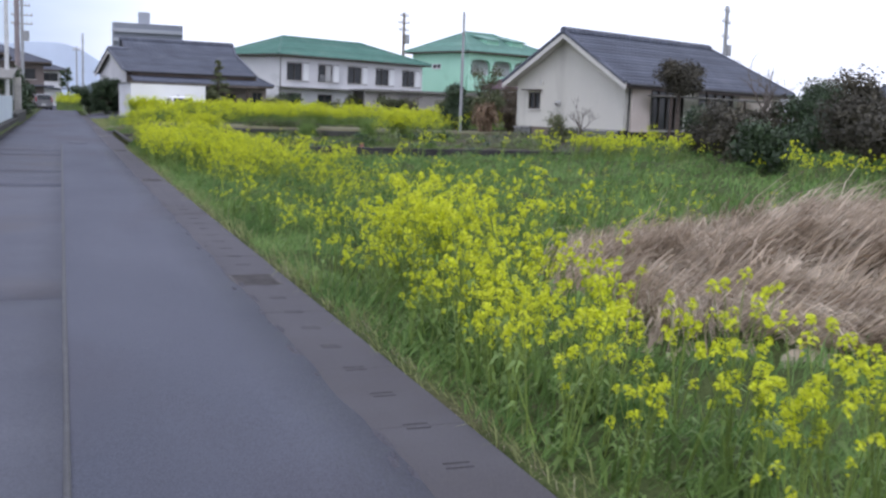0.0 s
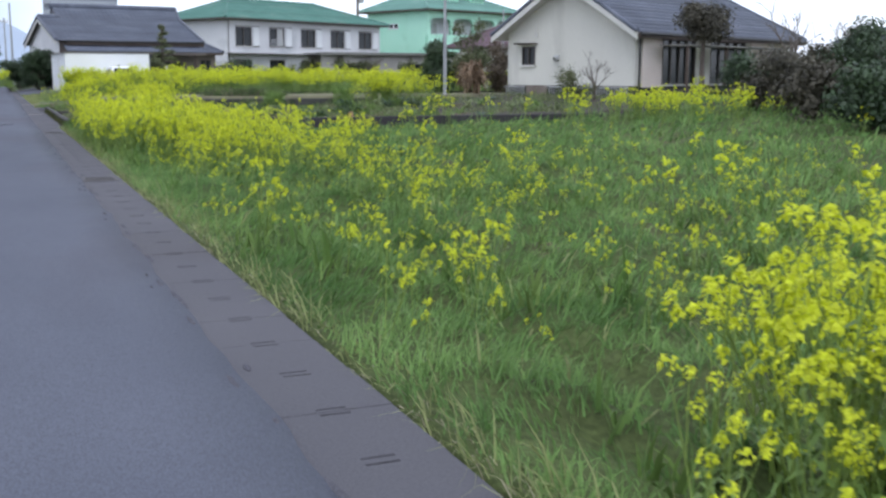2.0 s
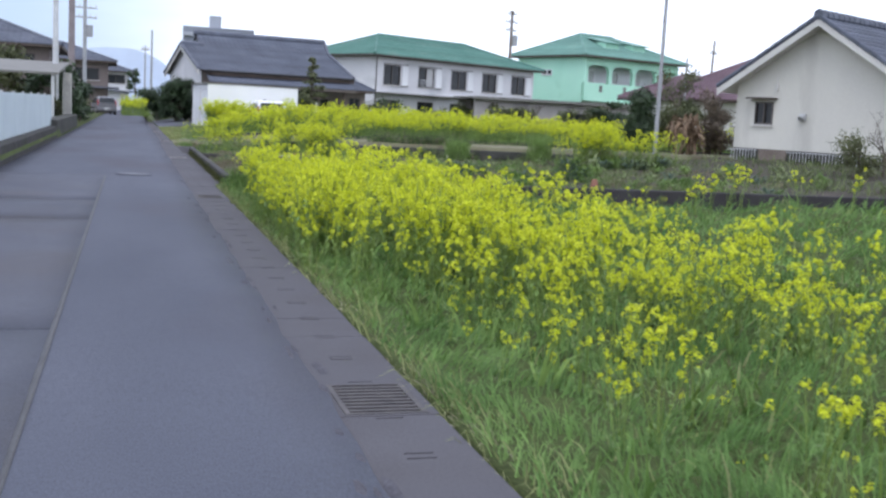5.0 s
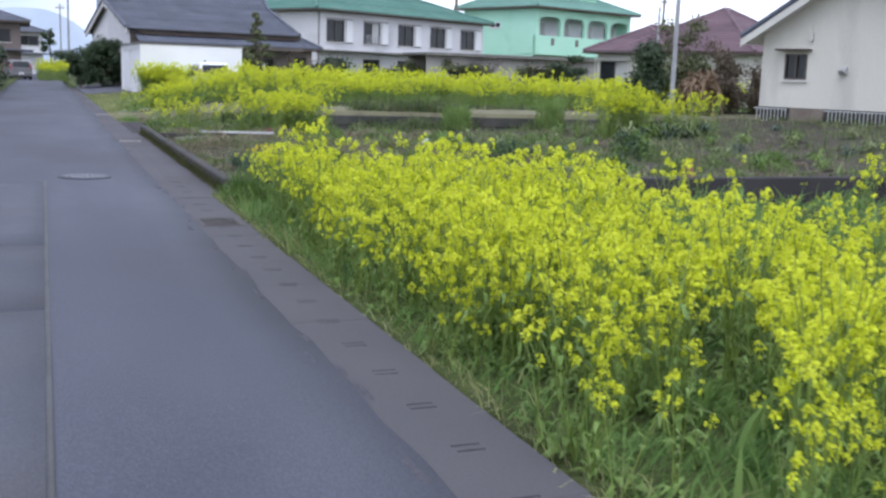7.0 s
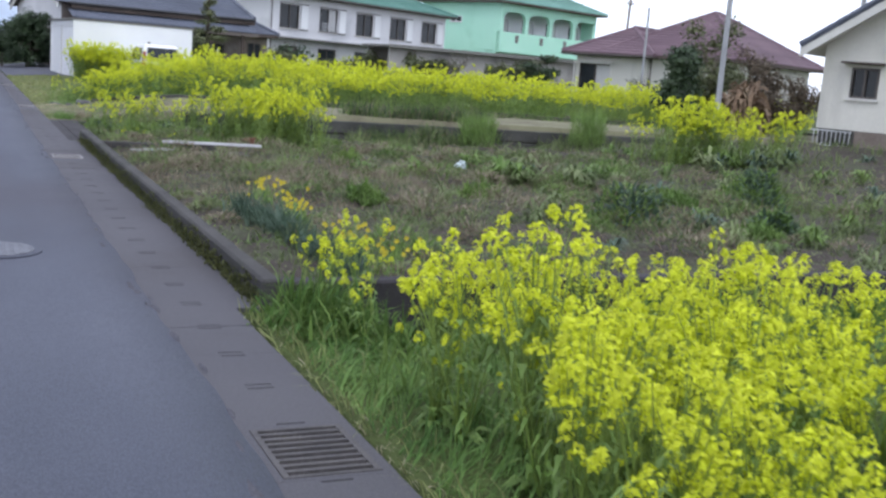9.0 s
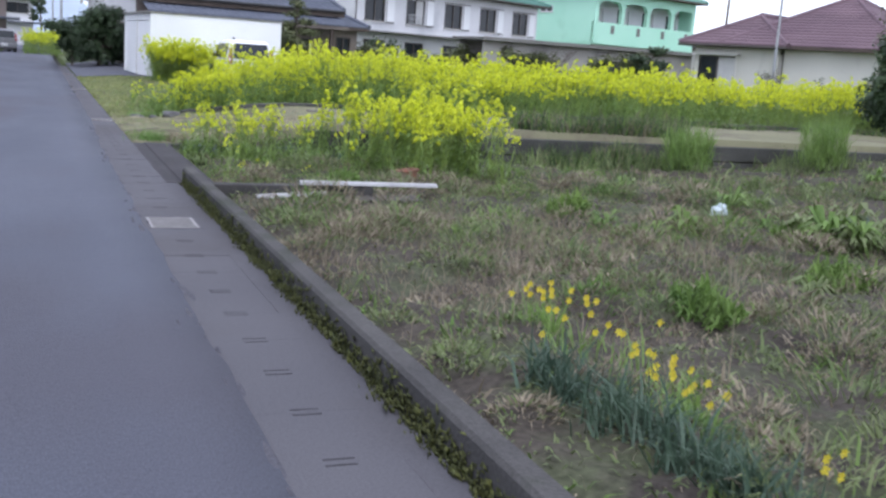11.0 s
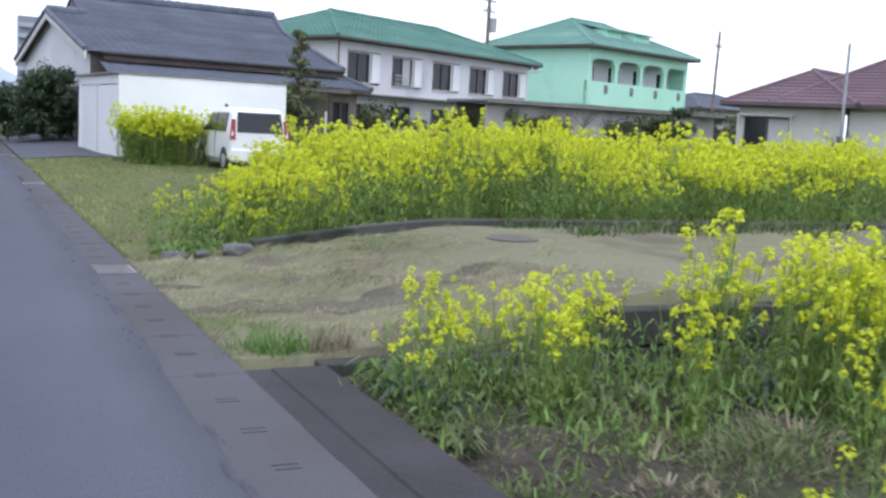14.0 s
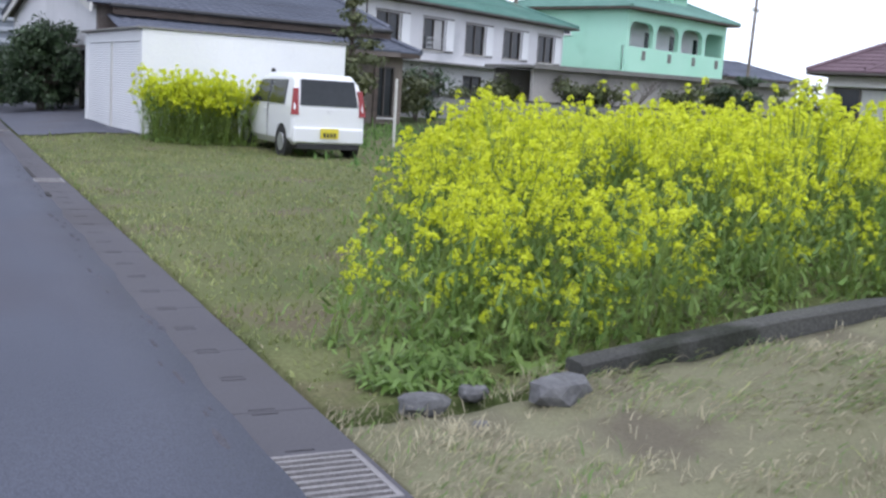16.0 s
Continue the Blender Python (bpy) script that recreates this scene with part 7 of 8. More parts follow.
tree("bent_pine", gpos(33.2, 81.6), "bent dark pine in front of the maroon-roofed house", "pine", rt, 1.7, 0.10, [(-0.8, 0, 1.8, 0.55, 0.2), (0.5, 0, 2.3, 0.6, 0.22), (0.0, 0, 1.3, 1.0, 0.6), (0.9, 0.2, 1.5, 0.6, 0.3)], DARKLEAF, 0.10, 260)
tree("bare_shrub", gpos(31.6, 69.2), "thin bare shrub against the cream wall", "shrub", rt, 1.4, 0.04, ball_clumps(rt, 7, 0.5, 0.7, 1.8, 0.3), OLIVELEAF, 0.06, 60)
tree("bare_shrub", gpos(33.4, 68.0), "thin bare shrub against the cream wall", "shrub", rt, 1.2, 0.04, ball_clumps(rt, 6, 0.5, 0.7, 1.6, 0.3), OLIVELEAF, 0.06, 60)
for x, y, h, s in ((-1.05, 66.5, 2.5, 1.0), (-1.3, 71, 2.2, 1.0), (-1.5, 75, 2.4, 1.1), (-1.4, 61, 0.9, 0.6), (-0.95, 63.6, 2.0, 0.8), (-0.75, 69.6, 1.7, 0.8), (-2.2, 64.5, 2.6, 1.1), (-3.6, 66.0, 2.9, 1.2), (-2.6, 90, 2.2, 1.3), (5.0, 112, 2.4, 1.6), (3.6, 125, 2.2, 1.5)):
    tree("lane_shrub", pose(x, y, 0.03), "dark green shrub beside the lane", "shrub", rt, h * 0.5, 0.06, ball_clumps(rt, 8, s * 0.6, 0.3, h, s * 0.55), DARKLEAF if rt.random() < 0.6 else OLIVELEAF, 0.10, 200)
tree("far_tree", pose(2.0, 130, 0), "distant dark tree at the end of the lane", "tree", rt, 3.2, 0.1, ball_clumps(rt, 9, 0.65, 2.4, 4.2, 0.42), DARKLEAF, 0.13, 160)


def bare_tree(m, label, r, height, trunk_r, spread):
    """A leafless tree: trunk, limbs and fine twigs."""
    t = group_at("bare_tree", m, label, "tree")
    bm, tw = bmesh.new(), bmesh.new()

    def grow(p, d, ln, w, level):
        q = p + d * ln
        tube(bm if level < 2 else tw, p, q, w, w * 0.62, 6 if level < 2 else 3, False)
        if level == 4:
            return
        for _ in range(3 if level else 5):
            b = (d + Vector((r.normal(0, spread), r.normal(0, spread), r.uniform(-0.05, 0.45)))).normalized()
            grow(p.lerp(q, r.uniform(0.55, 1.0)), b, ln * r.uniform(0.5, 0.8), w * 0.55, level + 1)

    grow(Vector((0, 0, -0.1)), Vector((0.05, 0, 1)), height * 0.38, trunk_r, 0)
    part("trunk", bm, BARK, t)
    part("twig_crown", tw, TWIG, t, "fine bare twigs", kind="stuff")


for x, y, hh in ((28.4, 38.2, 4.2), (30.9, 37.6, 3.7), (33.6, 36.0, 3.3), (19.3, 36.7, 1.9), (16.6, 79.0, 2.4), (31.8, 69.4, 2.2), (27.0, 80.6, 2.6)):
    bare_tree(gpos(x, y), "bare winter tree with thin grey twigs", rt, hh, 0.02 * hh, 0.55)


# withered banana-like clump beside the pole
def withered_clump(m):
    t = group_at("withered_clump", m, "withered brown clump of long drooping leaves", "withered plant")
    heads = []
    for i in range(9):
        a, q = rt.uniform(0, 6.28), rt.uniform(0.05, 0.5)
        base, top = Vector((math.cos(a) * q, math.sin(a) * q, -0.1)), Vector((math.cos(a) * q * 1.35, math.sin(a) * q * 1.35, rt.uniform(0.75, 1.65)))
        part("stalk", tb(base, top, 0.055, 0.03, 7), DRYLEAF, t)
        heads.append(np.array(top))
    for hd in heads:
        V, F = [], []
        for i in range(46):
            a, ln, w = rt.uniform(0, 6.28), rt.uniform(0.2, 0.65), rt.uniform(0.015, 0.06)
            d = np.array([math.cos(a), math.sin(a), 0])
            s = np.array([-math.sin(a), math.cos(a), 0]) * 0.8 + (0, 0, rt.normal(0, 0.5))
            p = hd * (1, 1, rt.uniform(0.45, 1.0))
            rise, fall = rt.uniform(0.0, 0.45), rt.uniform(0.2, 1.1)
            pts = [p, p + d * ln * 0.3 + (0, 0, ln * rise), p + d * ln * 0.55 + (0, 0, ln * (rise - fall * 0.4)), p + d * ln * rt.uniform(0.55, 0.9) + (0, 0, ln * (rise - fall))]
            k = len(V)
            for q, ww in zip(pts, (0.35, 1, 0.8, 0.15)):
                j = rt.normal(0, 0.02, 3)
                V += [q - s * w * ww + j, q + s * w * ww + rt.normal(0, 0.02, 3) + j]
            for j in range(3):
                F += [(k + 2 * j, k + 2 * j + 1, k + 2 * j + 3), (k + 2 * j, k + 2 * j + 3, k + 2 * j + 2)]
        part("leaves", mesh_of("leaves", V, F, STRAWBROWN if rt.random() < 0.55 else DRYLEAF), None, t)


withered_clump(gpos(20.0, 47.5))


# leafy vegetables and daffodils in the plot
def leafy(name, spots, mats, label, category, n=26, ln=(0.15, 0.35), wd=(0.03, 0.07)):
    V, F, k = [], [], 0
    for x, y, s in spots:
        z = float(ground_z(x, y))
        for _ in range(n):
            a, l, w = rt.uniform(0, 6.28), rt.uniform(*ln) * s, rt.uniform(*wd) * s
            d, sd = np.array([math.cos(a), math.sin(a), 0]), np.array([-math.sin(a), math.cos(a), 0])
            p = np.array([x, y, z]) + d * 0.03
            up = rt.uniform(0.3, 1.0)
            q = p + d * l * 0.5 + (0, 0, l * up * 0.7)
            e = p + d * l + (0, 0, l * (up - 0.35) * 0.7)
            V += [p, q - sd * w, q + sd * w, e]
            F += [(k, k + 1, k + 2), (k + 1, k + 3, k + 2)]
            k += 4
    return tagged(new(name, mesh_of(name, V, F, mats)), label, category, kind="stuff")


def vegetable(x, y, size, leaves=44, blue=0.2):
    """A rosette of upright leaves round one stem."""
    V, F = [], []
    z = float(ground_z(x, y)) - 0.01
    for i in range(leaves):
        a, ln, w = rt.uniform(0, 6.28), rt.uniform(0.09, 0.26) * size, rt.uniform(0.010, 0.028) * size
        d, sd = np.array([math.cos(a), math.sin(a), 0]), np.array([-math.sin(a), math.cos(a), 0])
        p = np.array([x, y, z + rt.uniform(0, 0.12) * size]) + d * 0.03
        up = rt.uniform(0.2, 1.0)
        q, e = p + d * ln * 0.5 + (0, 0, ln * up * 0.7), p + d * ln + (0, 0, ln * (up - 0.4) * 0.7)
        k = len(V)
        V += [p, q - sd * w, q + sd * w, e]
        F += [(k, k + 1, k + 2), (k + 1, k + 3, k + 2)]
    tagged(new("vegetable_plant", mesh_of("vegetable_plant", V, F, BLUELEAF if rt.random() < blue else (FIELDLEAF if rt.random() < 0.5 else PLOTGREEN))), "leafy green vegetable on the garden soil", "vegetable", "vegetables in the plot")


for _ in range(80):
    vegetable(rt.uniform(8.3, 18), rt.uniform(32.0, 43), rt.uniform(0.6, 1.2))
for _ in range(18):
    vegetable(14.8 + 0.8 * rt.normal(), 41.0 + 0.4 * rt.normal(), rt.uniform(1.0, 1.8))
for x, y, wide, tall in ((7.95, 35.0, 0.45, 0.5), (8.45, 35.35, 0.3, 0.34), (10.8, 36.3, 0.4, 0.6), (11.3, 36.7, 0.3, 0.4), (9.6, 34.6, 0.28, 0.26)):
    k = 520
    ua, uq, uz = rt.uniform(0, 6.28, k), np.sqrt(rt.random(k)), rt.random(k)
    vx_, vy_ = x + np.cos(ua) * uq * wide * (1.05 - 0.6 * uz), y + np.sin(ua) * uq * wide * (1.05 - 0.6 * uz)
    gv, gf = blades(vx_, vy_, ground_z(vx_, vy_) - 0.01 + uz * tall * 0.8, rt.uniform(0.07, 0.17, k), rt.uniform(0.010, 0.022, k), np.clip(rt.normal(1.1, 0.4, k), 0, 1.9), rt, ua + rt.normal(0, 0.7, k))
    tagged(new("vegetable_bush", mesh_of("vegetable_bush", gv, gf, [BLUELEAF, FIELDLEAF], np.repeat((rt.random(k) < 0.45).astype(int), 3))), "bushy blue-green vegetable going to seed in the plot", "vegetable", "vegetables in the plot")
for _ in range(9):
    vegetable(8.7 + 0.5 * rt.normal(), 38.4 + 0.3 * rt.normal(), rt.uniform(1.0, 1.6), 60, 0.0)
for _ in range(22):
    vegetable(rt.uniform(3.5, 5.8), rt.uniform(44.0, 45.1), rt.uniform(0.6, 0.9))
for _ in range(16):
    vegetable(rt.uniform(6.5, 9.5), rt.uniform(33.0, 39.5), rt.uniform(0.6, 1.1))


def daffodil(x, y):
    """Narrow leaves and a few yellow trumpets."""
    m = gpos(x, y)
    t = group_at("daffodil", m, "yellow daffodils with narrow green leaves", "daffodil", "daffodils in the plot")
    n = 14
    lv, lf = blades(rt.normal(0, 0.05, n), rt.normal(0, 0.05, n), np.full(n, -0.01), rt.uniform(0.14, 0.26, n), rt.uniform(0.004, 0.007, n), np.clip(rt.normal(0.5, 0.3, n), 0, 1.2), rt)
    part("foliage", mesh_of("foliage", lv, lf, LEAF), None, t)
    for _ in range(3):
        V, F = [], []
        c = np.array([rt.normal(0, 0.07), rt.normal(0, 0.07), rt.uniform(0.14, 0.26)])
        for j in range(6):
            a = j * 1.047 + rt.uniform(0, 0.3)
            d = np.array([math.cos(a), rt.uniform(-0.4, 0.1), math.sin(a)])
            sd = np.array([-math.sin(a), 0, math.cos(a)])
            k = len(V)
            V += [c, c + d * 0.012 - sd * 0.007, c + d * 0.023, c + d * 0.012 + sd * 0.007]
            F += [(k, k + 1, k + 2), (k, k + 2, k + 3)]
        part("flower", mesh_of("flower", V, F, DAFFODIL), None, t)


for yy in np.concatenate([np.linspace(32.6, 33.0, 6), np.linspace(33.3, 33.7, 5), np.linspace(34.5, 36.4, 15)]):
    daffodil(4.3 + 0.08 * rt.normal(), yy + 0.05 * rt.normal())
leafy("bed_leaves", [(rt.uniform(3.2, 4.3), rt.uniform(49.6, 50.2), rt.uniform(0.8, 1.5)) for _ in range(24)], [LEAF], "broad pale green leaves at the corner of the bed", "leaves", 34, (0.05, 0.12), (0.010, 0.02))

# ---------- clutter in the plot ----------


def gutter_length(name, p, q, label):
    """A length of old plastic rain gutter, lying open side down."""
    p, q = Vector(p), Vector(q)
    d = (q - p).normalized()
    s = d.cross(Vector((0, 0, 1))).normalized()
    bm = bmesh.new()
    rings = []
    for c in (p, q):
        rings.append([bm.verts.new(c + s * (0.042 * math.cos(t)) + Vector((0, 0, 0.036 * math.sin(t) + o))) for o in (0, 0.004) for t in np.linspace(0, math.pi, 9)])
    a, b = rings
    for i in range(8):
        bm.faces.new((a[i], a[i + 1], b[i + 1], b[i]))
        bm.faces.new((a[i + 9], b[i + 9], b[i + 10], a[i + 10]))
    bmesh.ops.recalc_face_normals(bm, faces=bm.faces)
    return thing(name, bm, PIPEWHITE, label, "rain gutter", None, "old gutters in the plot", smooth=True)


gutter_length("gutter_length", (4.12, 41.10, 0.03), (5.62, 41.30, 0.0), "long white plastic gutter length lying on a beam")
gutter_length("gutter_length", (3.68, 40.98, -0.10), (4.40, 41.12, -0.07), "short white plastic gutter length lying on soil")
bm = bmesh.new()
nn = 40
top = [[bm.verts.new((4.4 + i * 0.025, y, -0.075 + 0.010 * math.sin(i * math.pi / 2) - 0.16 * (41.2 - y) + o)) for i in range(nn + 1)] for o in (0, -0.004) for y in (41.0, 41.22)]
for i in range(nn):
    bm.faces.new((top[0][i], top[0][i + 1], top[1][i + 1], top[1][i]))
    bm.faces.new((top[2][i], top[3][i], top[3][i + 1], top[2][i + 1]))
    bm.faces.new((top[0][i], top[2][i], top[2][i + 1], top[0][i + 1]))
thing("corrugated_sheet", bm, DARKSHEET, "bent rusty corrugated sheet propped on a beam", "sheet")


def planter(m):
    t = group_at("planter", m, "terracotta plastic planter box tipped on the soil", "planter")
    bm = bmesh.new()
    o = [(-0.32, -0.10), (0.32, -0.10), (0.32, 0.10), (-0.32, 0.10)]
    lo = [bm.verts.new((x * 0.85, y * 0.8, 0)) for x, y in o]
    hi = [bm.verts.new((x, y, 0.17)) for x, y in o]
    hi2 = [bm.verts.new((x * 0.93, y * 0.82, 0.17)) for x, y in o]
    lo2 = [bm.verts.new((x * 0.8, y * 0.72, 0.02)) for x, y in o]
    bm.faces.new(lo[::-1])
    bm.faces.new(lo2)
    for i in range(4):
        j = (i + 1) % 4
        bm.faces.new((lo[i], lo[j], hi[j], hi[i]))
        bm.faces.new((hi[i], hi[j], hi2[j], hi2[i]))
        bm.faces.new((hi2[i], hi2[j], lo2[j], lo2[i]))
    part("box", bm, TERRA, t)
    bm = bmesh.new()
    for x0, x1, y0, y1 in ((-0.34, 0.34, -0.125, -0.10), (-0.34, 0.34, 0.10, 0.125), (-0.345, -0.32, -0.10, 0.10), (0.32, 0.345, -0.10, 0.10)):
        box(bm, x0, x1, y0, y1, 0.145, 0.175, 0.004)
    part("rim", bm, TERRA, t)
    part("soil", bx(-0.29, 0.29, -0.08, 0.08, 0.09, 0.13), DARKSOIL, t)


planter(pose(5.83, 42.76, float(ground_z(5.83, 42.76)) - 0.01, 10, -5, -101) @ Matrix.Scale(0.85, 4))
for x, y, s, sx in ((3.30, 49.42, 0.085, 1.5), (3.84, 49.22, 0.105, 1.7), (3.58, 49.5, 0.06, 1.2), (3.42, 49.12, 0.03, 1.3)):
    bm = bmesh.new()
    bmesh.ops.create_icosphere(bm, subdivisions=2, radius=s)
    for v in bm.verts:
        n_ = noise.noise(v.co * 14 + Vector((x, y, 0))) * 0.32
        v.co.z = max(-s, min(s * 0.6, v.co.z))
        v.co = Vector((v.co.x * sx, v.co.y, v.co.z * 0.75)) * (1 + n_)
    thing("stone", bm, STONE, "rough grey stone at the corner of the bed", "stone", pose(x, y, float(drive_top(x, y)) + s * 0.3, 0, 0, 20), "stones at the bed")
bag = bmesh.new()
bmesh.ops.create_icosphere(bag, subdivisions=3, radius=0.095)
for v in bag.verts:
    v.co = Vector((v.co.x, v.co.y * 0.8, v.co.z * 1.1)) * (1 + 0.5 * noise.noise(v.co * 20))
thing("plastic_bag", bag, PALEBLUE, "crumpled pale blue plastic bag on the soil", "plastic bag", gpos(8.6, 40.5))
part_cover = bmesh.new()
tube(part_cover, (0, 0, -0.03), (0, 0, 0.02), 0.24, 0.24, 20)
thing("drain_cover", part_cover, DARKSHEET, "round dark drain cover set in the drive", "drain cover", pose(6.15, 48.25, float(drive_top(6.15, 48.25)) - 0.016))
thing("cone_marker", tb((0, 0, 0), (0, 0, 0.32), 0.11, 0.05, 12), TERRA, "faded orange cone in the garden plot", "cone", gpos(10.0, 33.2))

# ---------- poles ----------
BROWNPOLE = mat("brown_pole", (0.22, 0.19, 0.20), (0.29, 0.25, 0.255), 0.8, 2, 50, 0.08)


def pole(x, y, h, r0, label, material=POLE, arms=(), z=0.0, tr=None, lean=(0, 0)):
    t = group_at("utility_pole", pose(x, y, z, lean[0], lean[1], 0), label, "utility pole")
    part("shaft", tb((0, 0, -0.3), (0, 0, h), r0, r0 * 0.7, 12), material, t)
    for az, half, ang in arms:
        d = Vector((math.cos(ang), math.sin(ang), 0))
        bm = bmesh.new()
        tube(bm, -d * half + Vector((0, 0, az)), d * half + Vector((0, 0, az)), 0.05, 0.05, 6)
        arm = part("crossarm", bm, POLE, t)
        for s in (-0.9, -0.45, 0.45, 0.9):
            p = d * half * s + Vector((0, 0, az + 0.05))
            part("insulator", tb(p, p + Vector((0, 0, 0.2)), 0.05, 0.035, 6), OFFWHITE, arm)
    if tr:
        bm = bmesh.new()
        tube(bm, (0.35, 0, tr), (0.35, 0, tr + 0.9), 0.25, 0.25, 12)
        part("transformer", bm, POLE, t, "grey transformer drum")
    return t


pole(18.3, 46.5, 5.3, 0.075, "smooth pale grey steel pole in the garden", POLE, z=0.35)
pole(-1.35, 62.0, 9.0, 0.13, "pale grey steel pole beside the lane", ALU, z=0.0)
pole(-1.06, 68.5, 11.0, 0.17, "brownish utility pole beside the lane", BROWNPOLE, ((8.6, 0.9, 0.2), (9.3, 0.9, 0.2)), 0.0, 7.3)
pole(-1.9, 104, 11.0, 0.17, "concrete utility pole with crossarms", POLE, ((7.5, 0.9, 0.1), (8.25, 0.9, 0.1), (9.1, 0.7, 0.1)), 0, 6.0)
pole(3.0, 128, 6.8, 0.10, "thin grey pole far along the lane", POLE, ((6.4, 0.4, 0.2),))
pole(3.36, 112, 7.4, 0.11, "thin grey pole far along the lane", POLE)
pole(33.2, 102.0, 10.6, 0.16, "tall brown utility pole with crossarms", POLE_WOOD, ((8.9, 0.7, 0.5), (9.6, 0.8, 0.5), (10.3, 0.6, 0.5)), 0, 7.6)
pole(52.6, 76.0, 10.5, 0.2, "concrete utility pole with crossarms", POLE, ((8.0, 1.1, 0.7), (9.2, 1.2, 0.7), (10.1, 0.8, 0.7)), 0, 6.5)
pole(55.3, 106.0, 9.8, 0.13, "dark leaning wooden pole behind the houses", POLE_WOOD, ((8.6, 0.55, 0.4),), 0, None, (0, 1.5))
pole(32.64, 70.3, 5.3, 0.075, "thin grey pole beside the maroon-roofed house", POLE, (), 0)
thing("white_stake", tb((0, 0, -0.1), (0, 0, 1.45), 0.035, 0.03, 8), OFFWHITE, "thin pale stake beside the flower bed", "stake", gpos(10.35, 66.3))

# cables between the poles
cb = bpy.data.curves.new("cable", "CURVE")
cb.dimensions, cb.bevel_depth, cb.bevel_resolution = "3D", 0.018, 0
cb.materials.append(CABLE)
for (p, q, sag) in (((-1.15, 68.5, 9.3), (-1.9, 104, 9.3), 0.4), ((-1.35, 62.0, 8.5), (-1.15, 68.5, 8.4), 0.1), ((-1.15, 68.5, 9.3), (-1.6, 10, 9.0), 1.2)):
    s = cb.splines.new("POLY")
    s.points.add(16)
    for i in range(17):
        t = i / 16
        s.points[i].co = (*(p[j] + (q[j] - p[j]) * t - (sag * 4 * t * (1 - t) if j == 2 else 0) for j in range(3)), 1)
tagged(new("power_cables", cb), "dark power cables along the lane", "cables")

# ---------- left side of the lane ----------
lw = group_at("lane_wall", pose(0, 0, 0), "low concrete retaining wall along the lane", "low wall", kind="structure")
part("wall", bx(-0.62, -0.372, -25, 47.5, -0.3, 0.34, 0.02), CONC_WALL, lw)
part("kerb_step", bx(-0.37, -0.352, -25, 47.5, -0.3, 0.10), CONC_WALL, lw)
fence = group_at("panel_fence", pose(0, 0, 0), "pale blue panel fence on the low wall", "fence")
for i in range(14):
    y0 = 20.0 + i * 2.0
    bm = bmesh.new()
    prism(bm, [(x + 0.012 * (j % 2), 0.0 + j * 0.0975) for x, seq in ((-0.56, range(21)), (-0.55, range(20, -1, -1))) for j in seq], 0, 0.86)
    for v in bm.verts:
        v.co = (v.co.x, y0 + v.co.z, 0.36 + v.co.y)
    part("panel", bm, PALEBLUE, fence)
    part("post", bx(-0.62, -0.57, y0 - 0.03, y0 + 0.03, 0.34, 1.26), ALU, fence)
thing("gate_post", bx(-0.17, 0.17, -0.17, 0.17, 0, 2.1, 0.02), PALE_CONC, "pale concrete gate post beside the lane", "gate post", pose(-0.78, 60.0, 0.03))
thing("hedge_wall", bx(-0.2, 0.2, 0, 12.0, 0, 0.5, 0.03), CONC_DARK, "low dark stone wall beside the lane", "low wall", pose(-0.575, 47.6, 0.02), kind="structure")


def simple_house(m, L, d, ze, zr, wall, roof, label, windows=(), storeys=1):
    h = group_at("far_house", m, label, "house")
    wall_part(h, wall, Matrix.Identity(4), L, 0, ze, windows)
    wall_part(h, wall, side_left(d), d - 0.165, 0, ze)
    wall_part(h, wall, pose(L, 0.165, 0, 0, 0, 90), d - 0.165, 0, ze, [(d * 0.3 - 0.165, d * 0.6 - 0.165, ze - 2.0, ze - 0.8)])
    wall_part(h, wall, back_side(L - 0.165, d), L - 0.33, 0, ze)
    for o in windows:
        window(Matrix.Identity(4), *o, h, BROWNFRAME, 2)
    window(side_right(L), d * 0.3, d * 0.6, ze - 2.0, ze - 0.8, h, BROWNFRAME, 2)
    hip_roof(h, L, d, ze, zr, 0.7, d / 2.2, L - d / 2.2, roof, 0.34, 0.32)
    if storeys > 1:
        bm = bmesh.new()
        box(bm, -0.9, L + 0.9, -0.9, d + 0.9, ze * 0.48, ze * 0.48 + 0.12)
        part("lower_eaves", bm, roof, h)
    return h


simple_house(pose(-11.3, 76, 0, 0, 0, 1), 8.7, 9.0, 3.9, 5.7, FARHOUSE, GREY_TILE, "brown two-storey house with a dark tiled roof", ((1.0, 3.0, 2.4, 3.4), (5.5, 8.0, 2.4, 3.4)), 2)
simple_house(pose(-8.7, 108, 0, 0, 0, 1), 8.5, 8.0, 4.3, 5.75, FARHOUSE, GREY_TILE, "old brown two-storey house far along the lane", ((1.0, 3.0, 2.7, 3.7), (5.0, 7.8, 2.7, 3.7)), 2)
simple_house(pose(-6.0, 142, 0, 0, 0, 0), 7.4, 9.0, 4.4, 5.9, WHITEWALL, GREY_TILE, "pale two-storey house far along the lane", ((1.0, 3.0, 3.0, 4.0), (5.0, 7.0, 3.0, 4.0)), 2)
carport = group_at("carport", pose(-6.4, 56.5, 0), "pale-roofed carport behind the fence", "carport")
rf_ = bmesh.new()
prism(rf_, [(0, 1.98), (7.0, 2.58), (7.0, 2.66), (0, 2.06)], 0, 5.5)
for v in rf_.verts:
    v.co = (v.co.y, v.co.x, v.co.z)
bmesh.ops.recalc_face_normals(rf_, faces=rf_.faces)
part("roof", rf_, SHEET, carport)
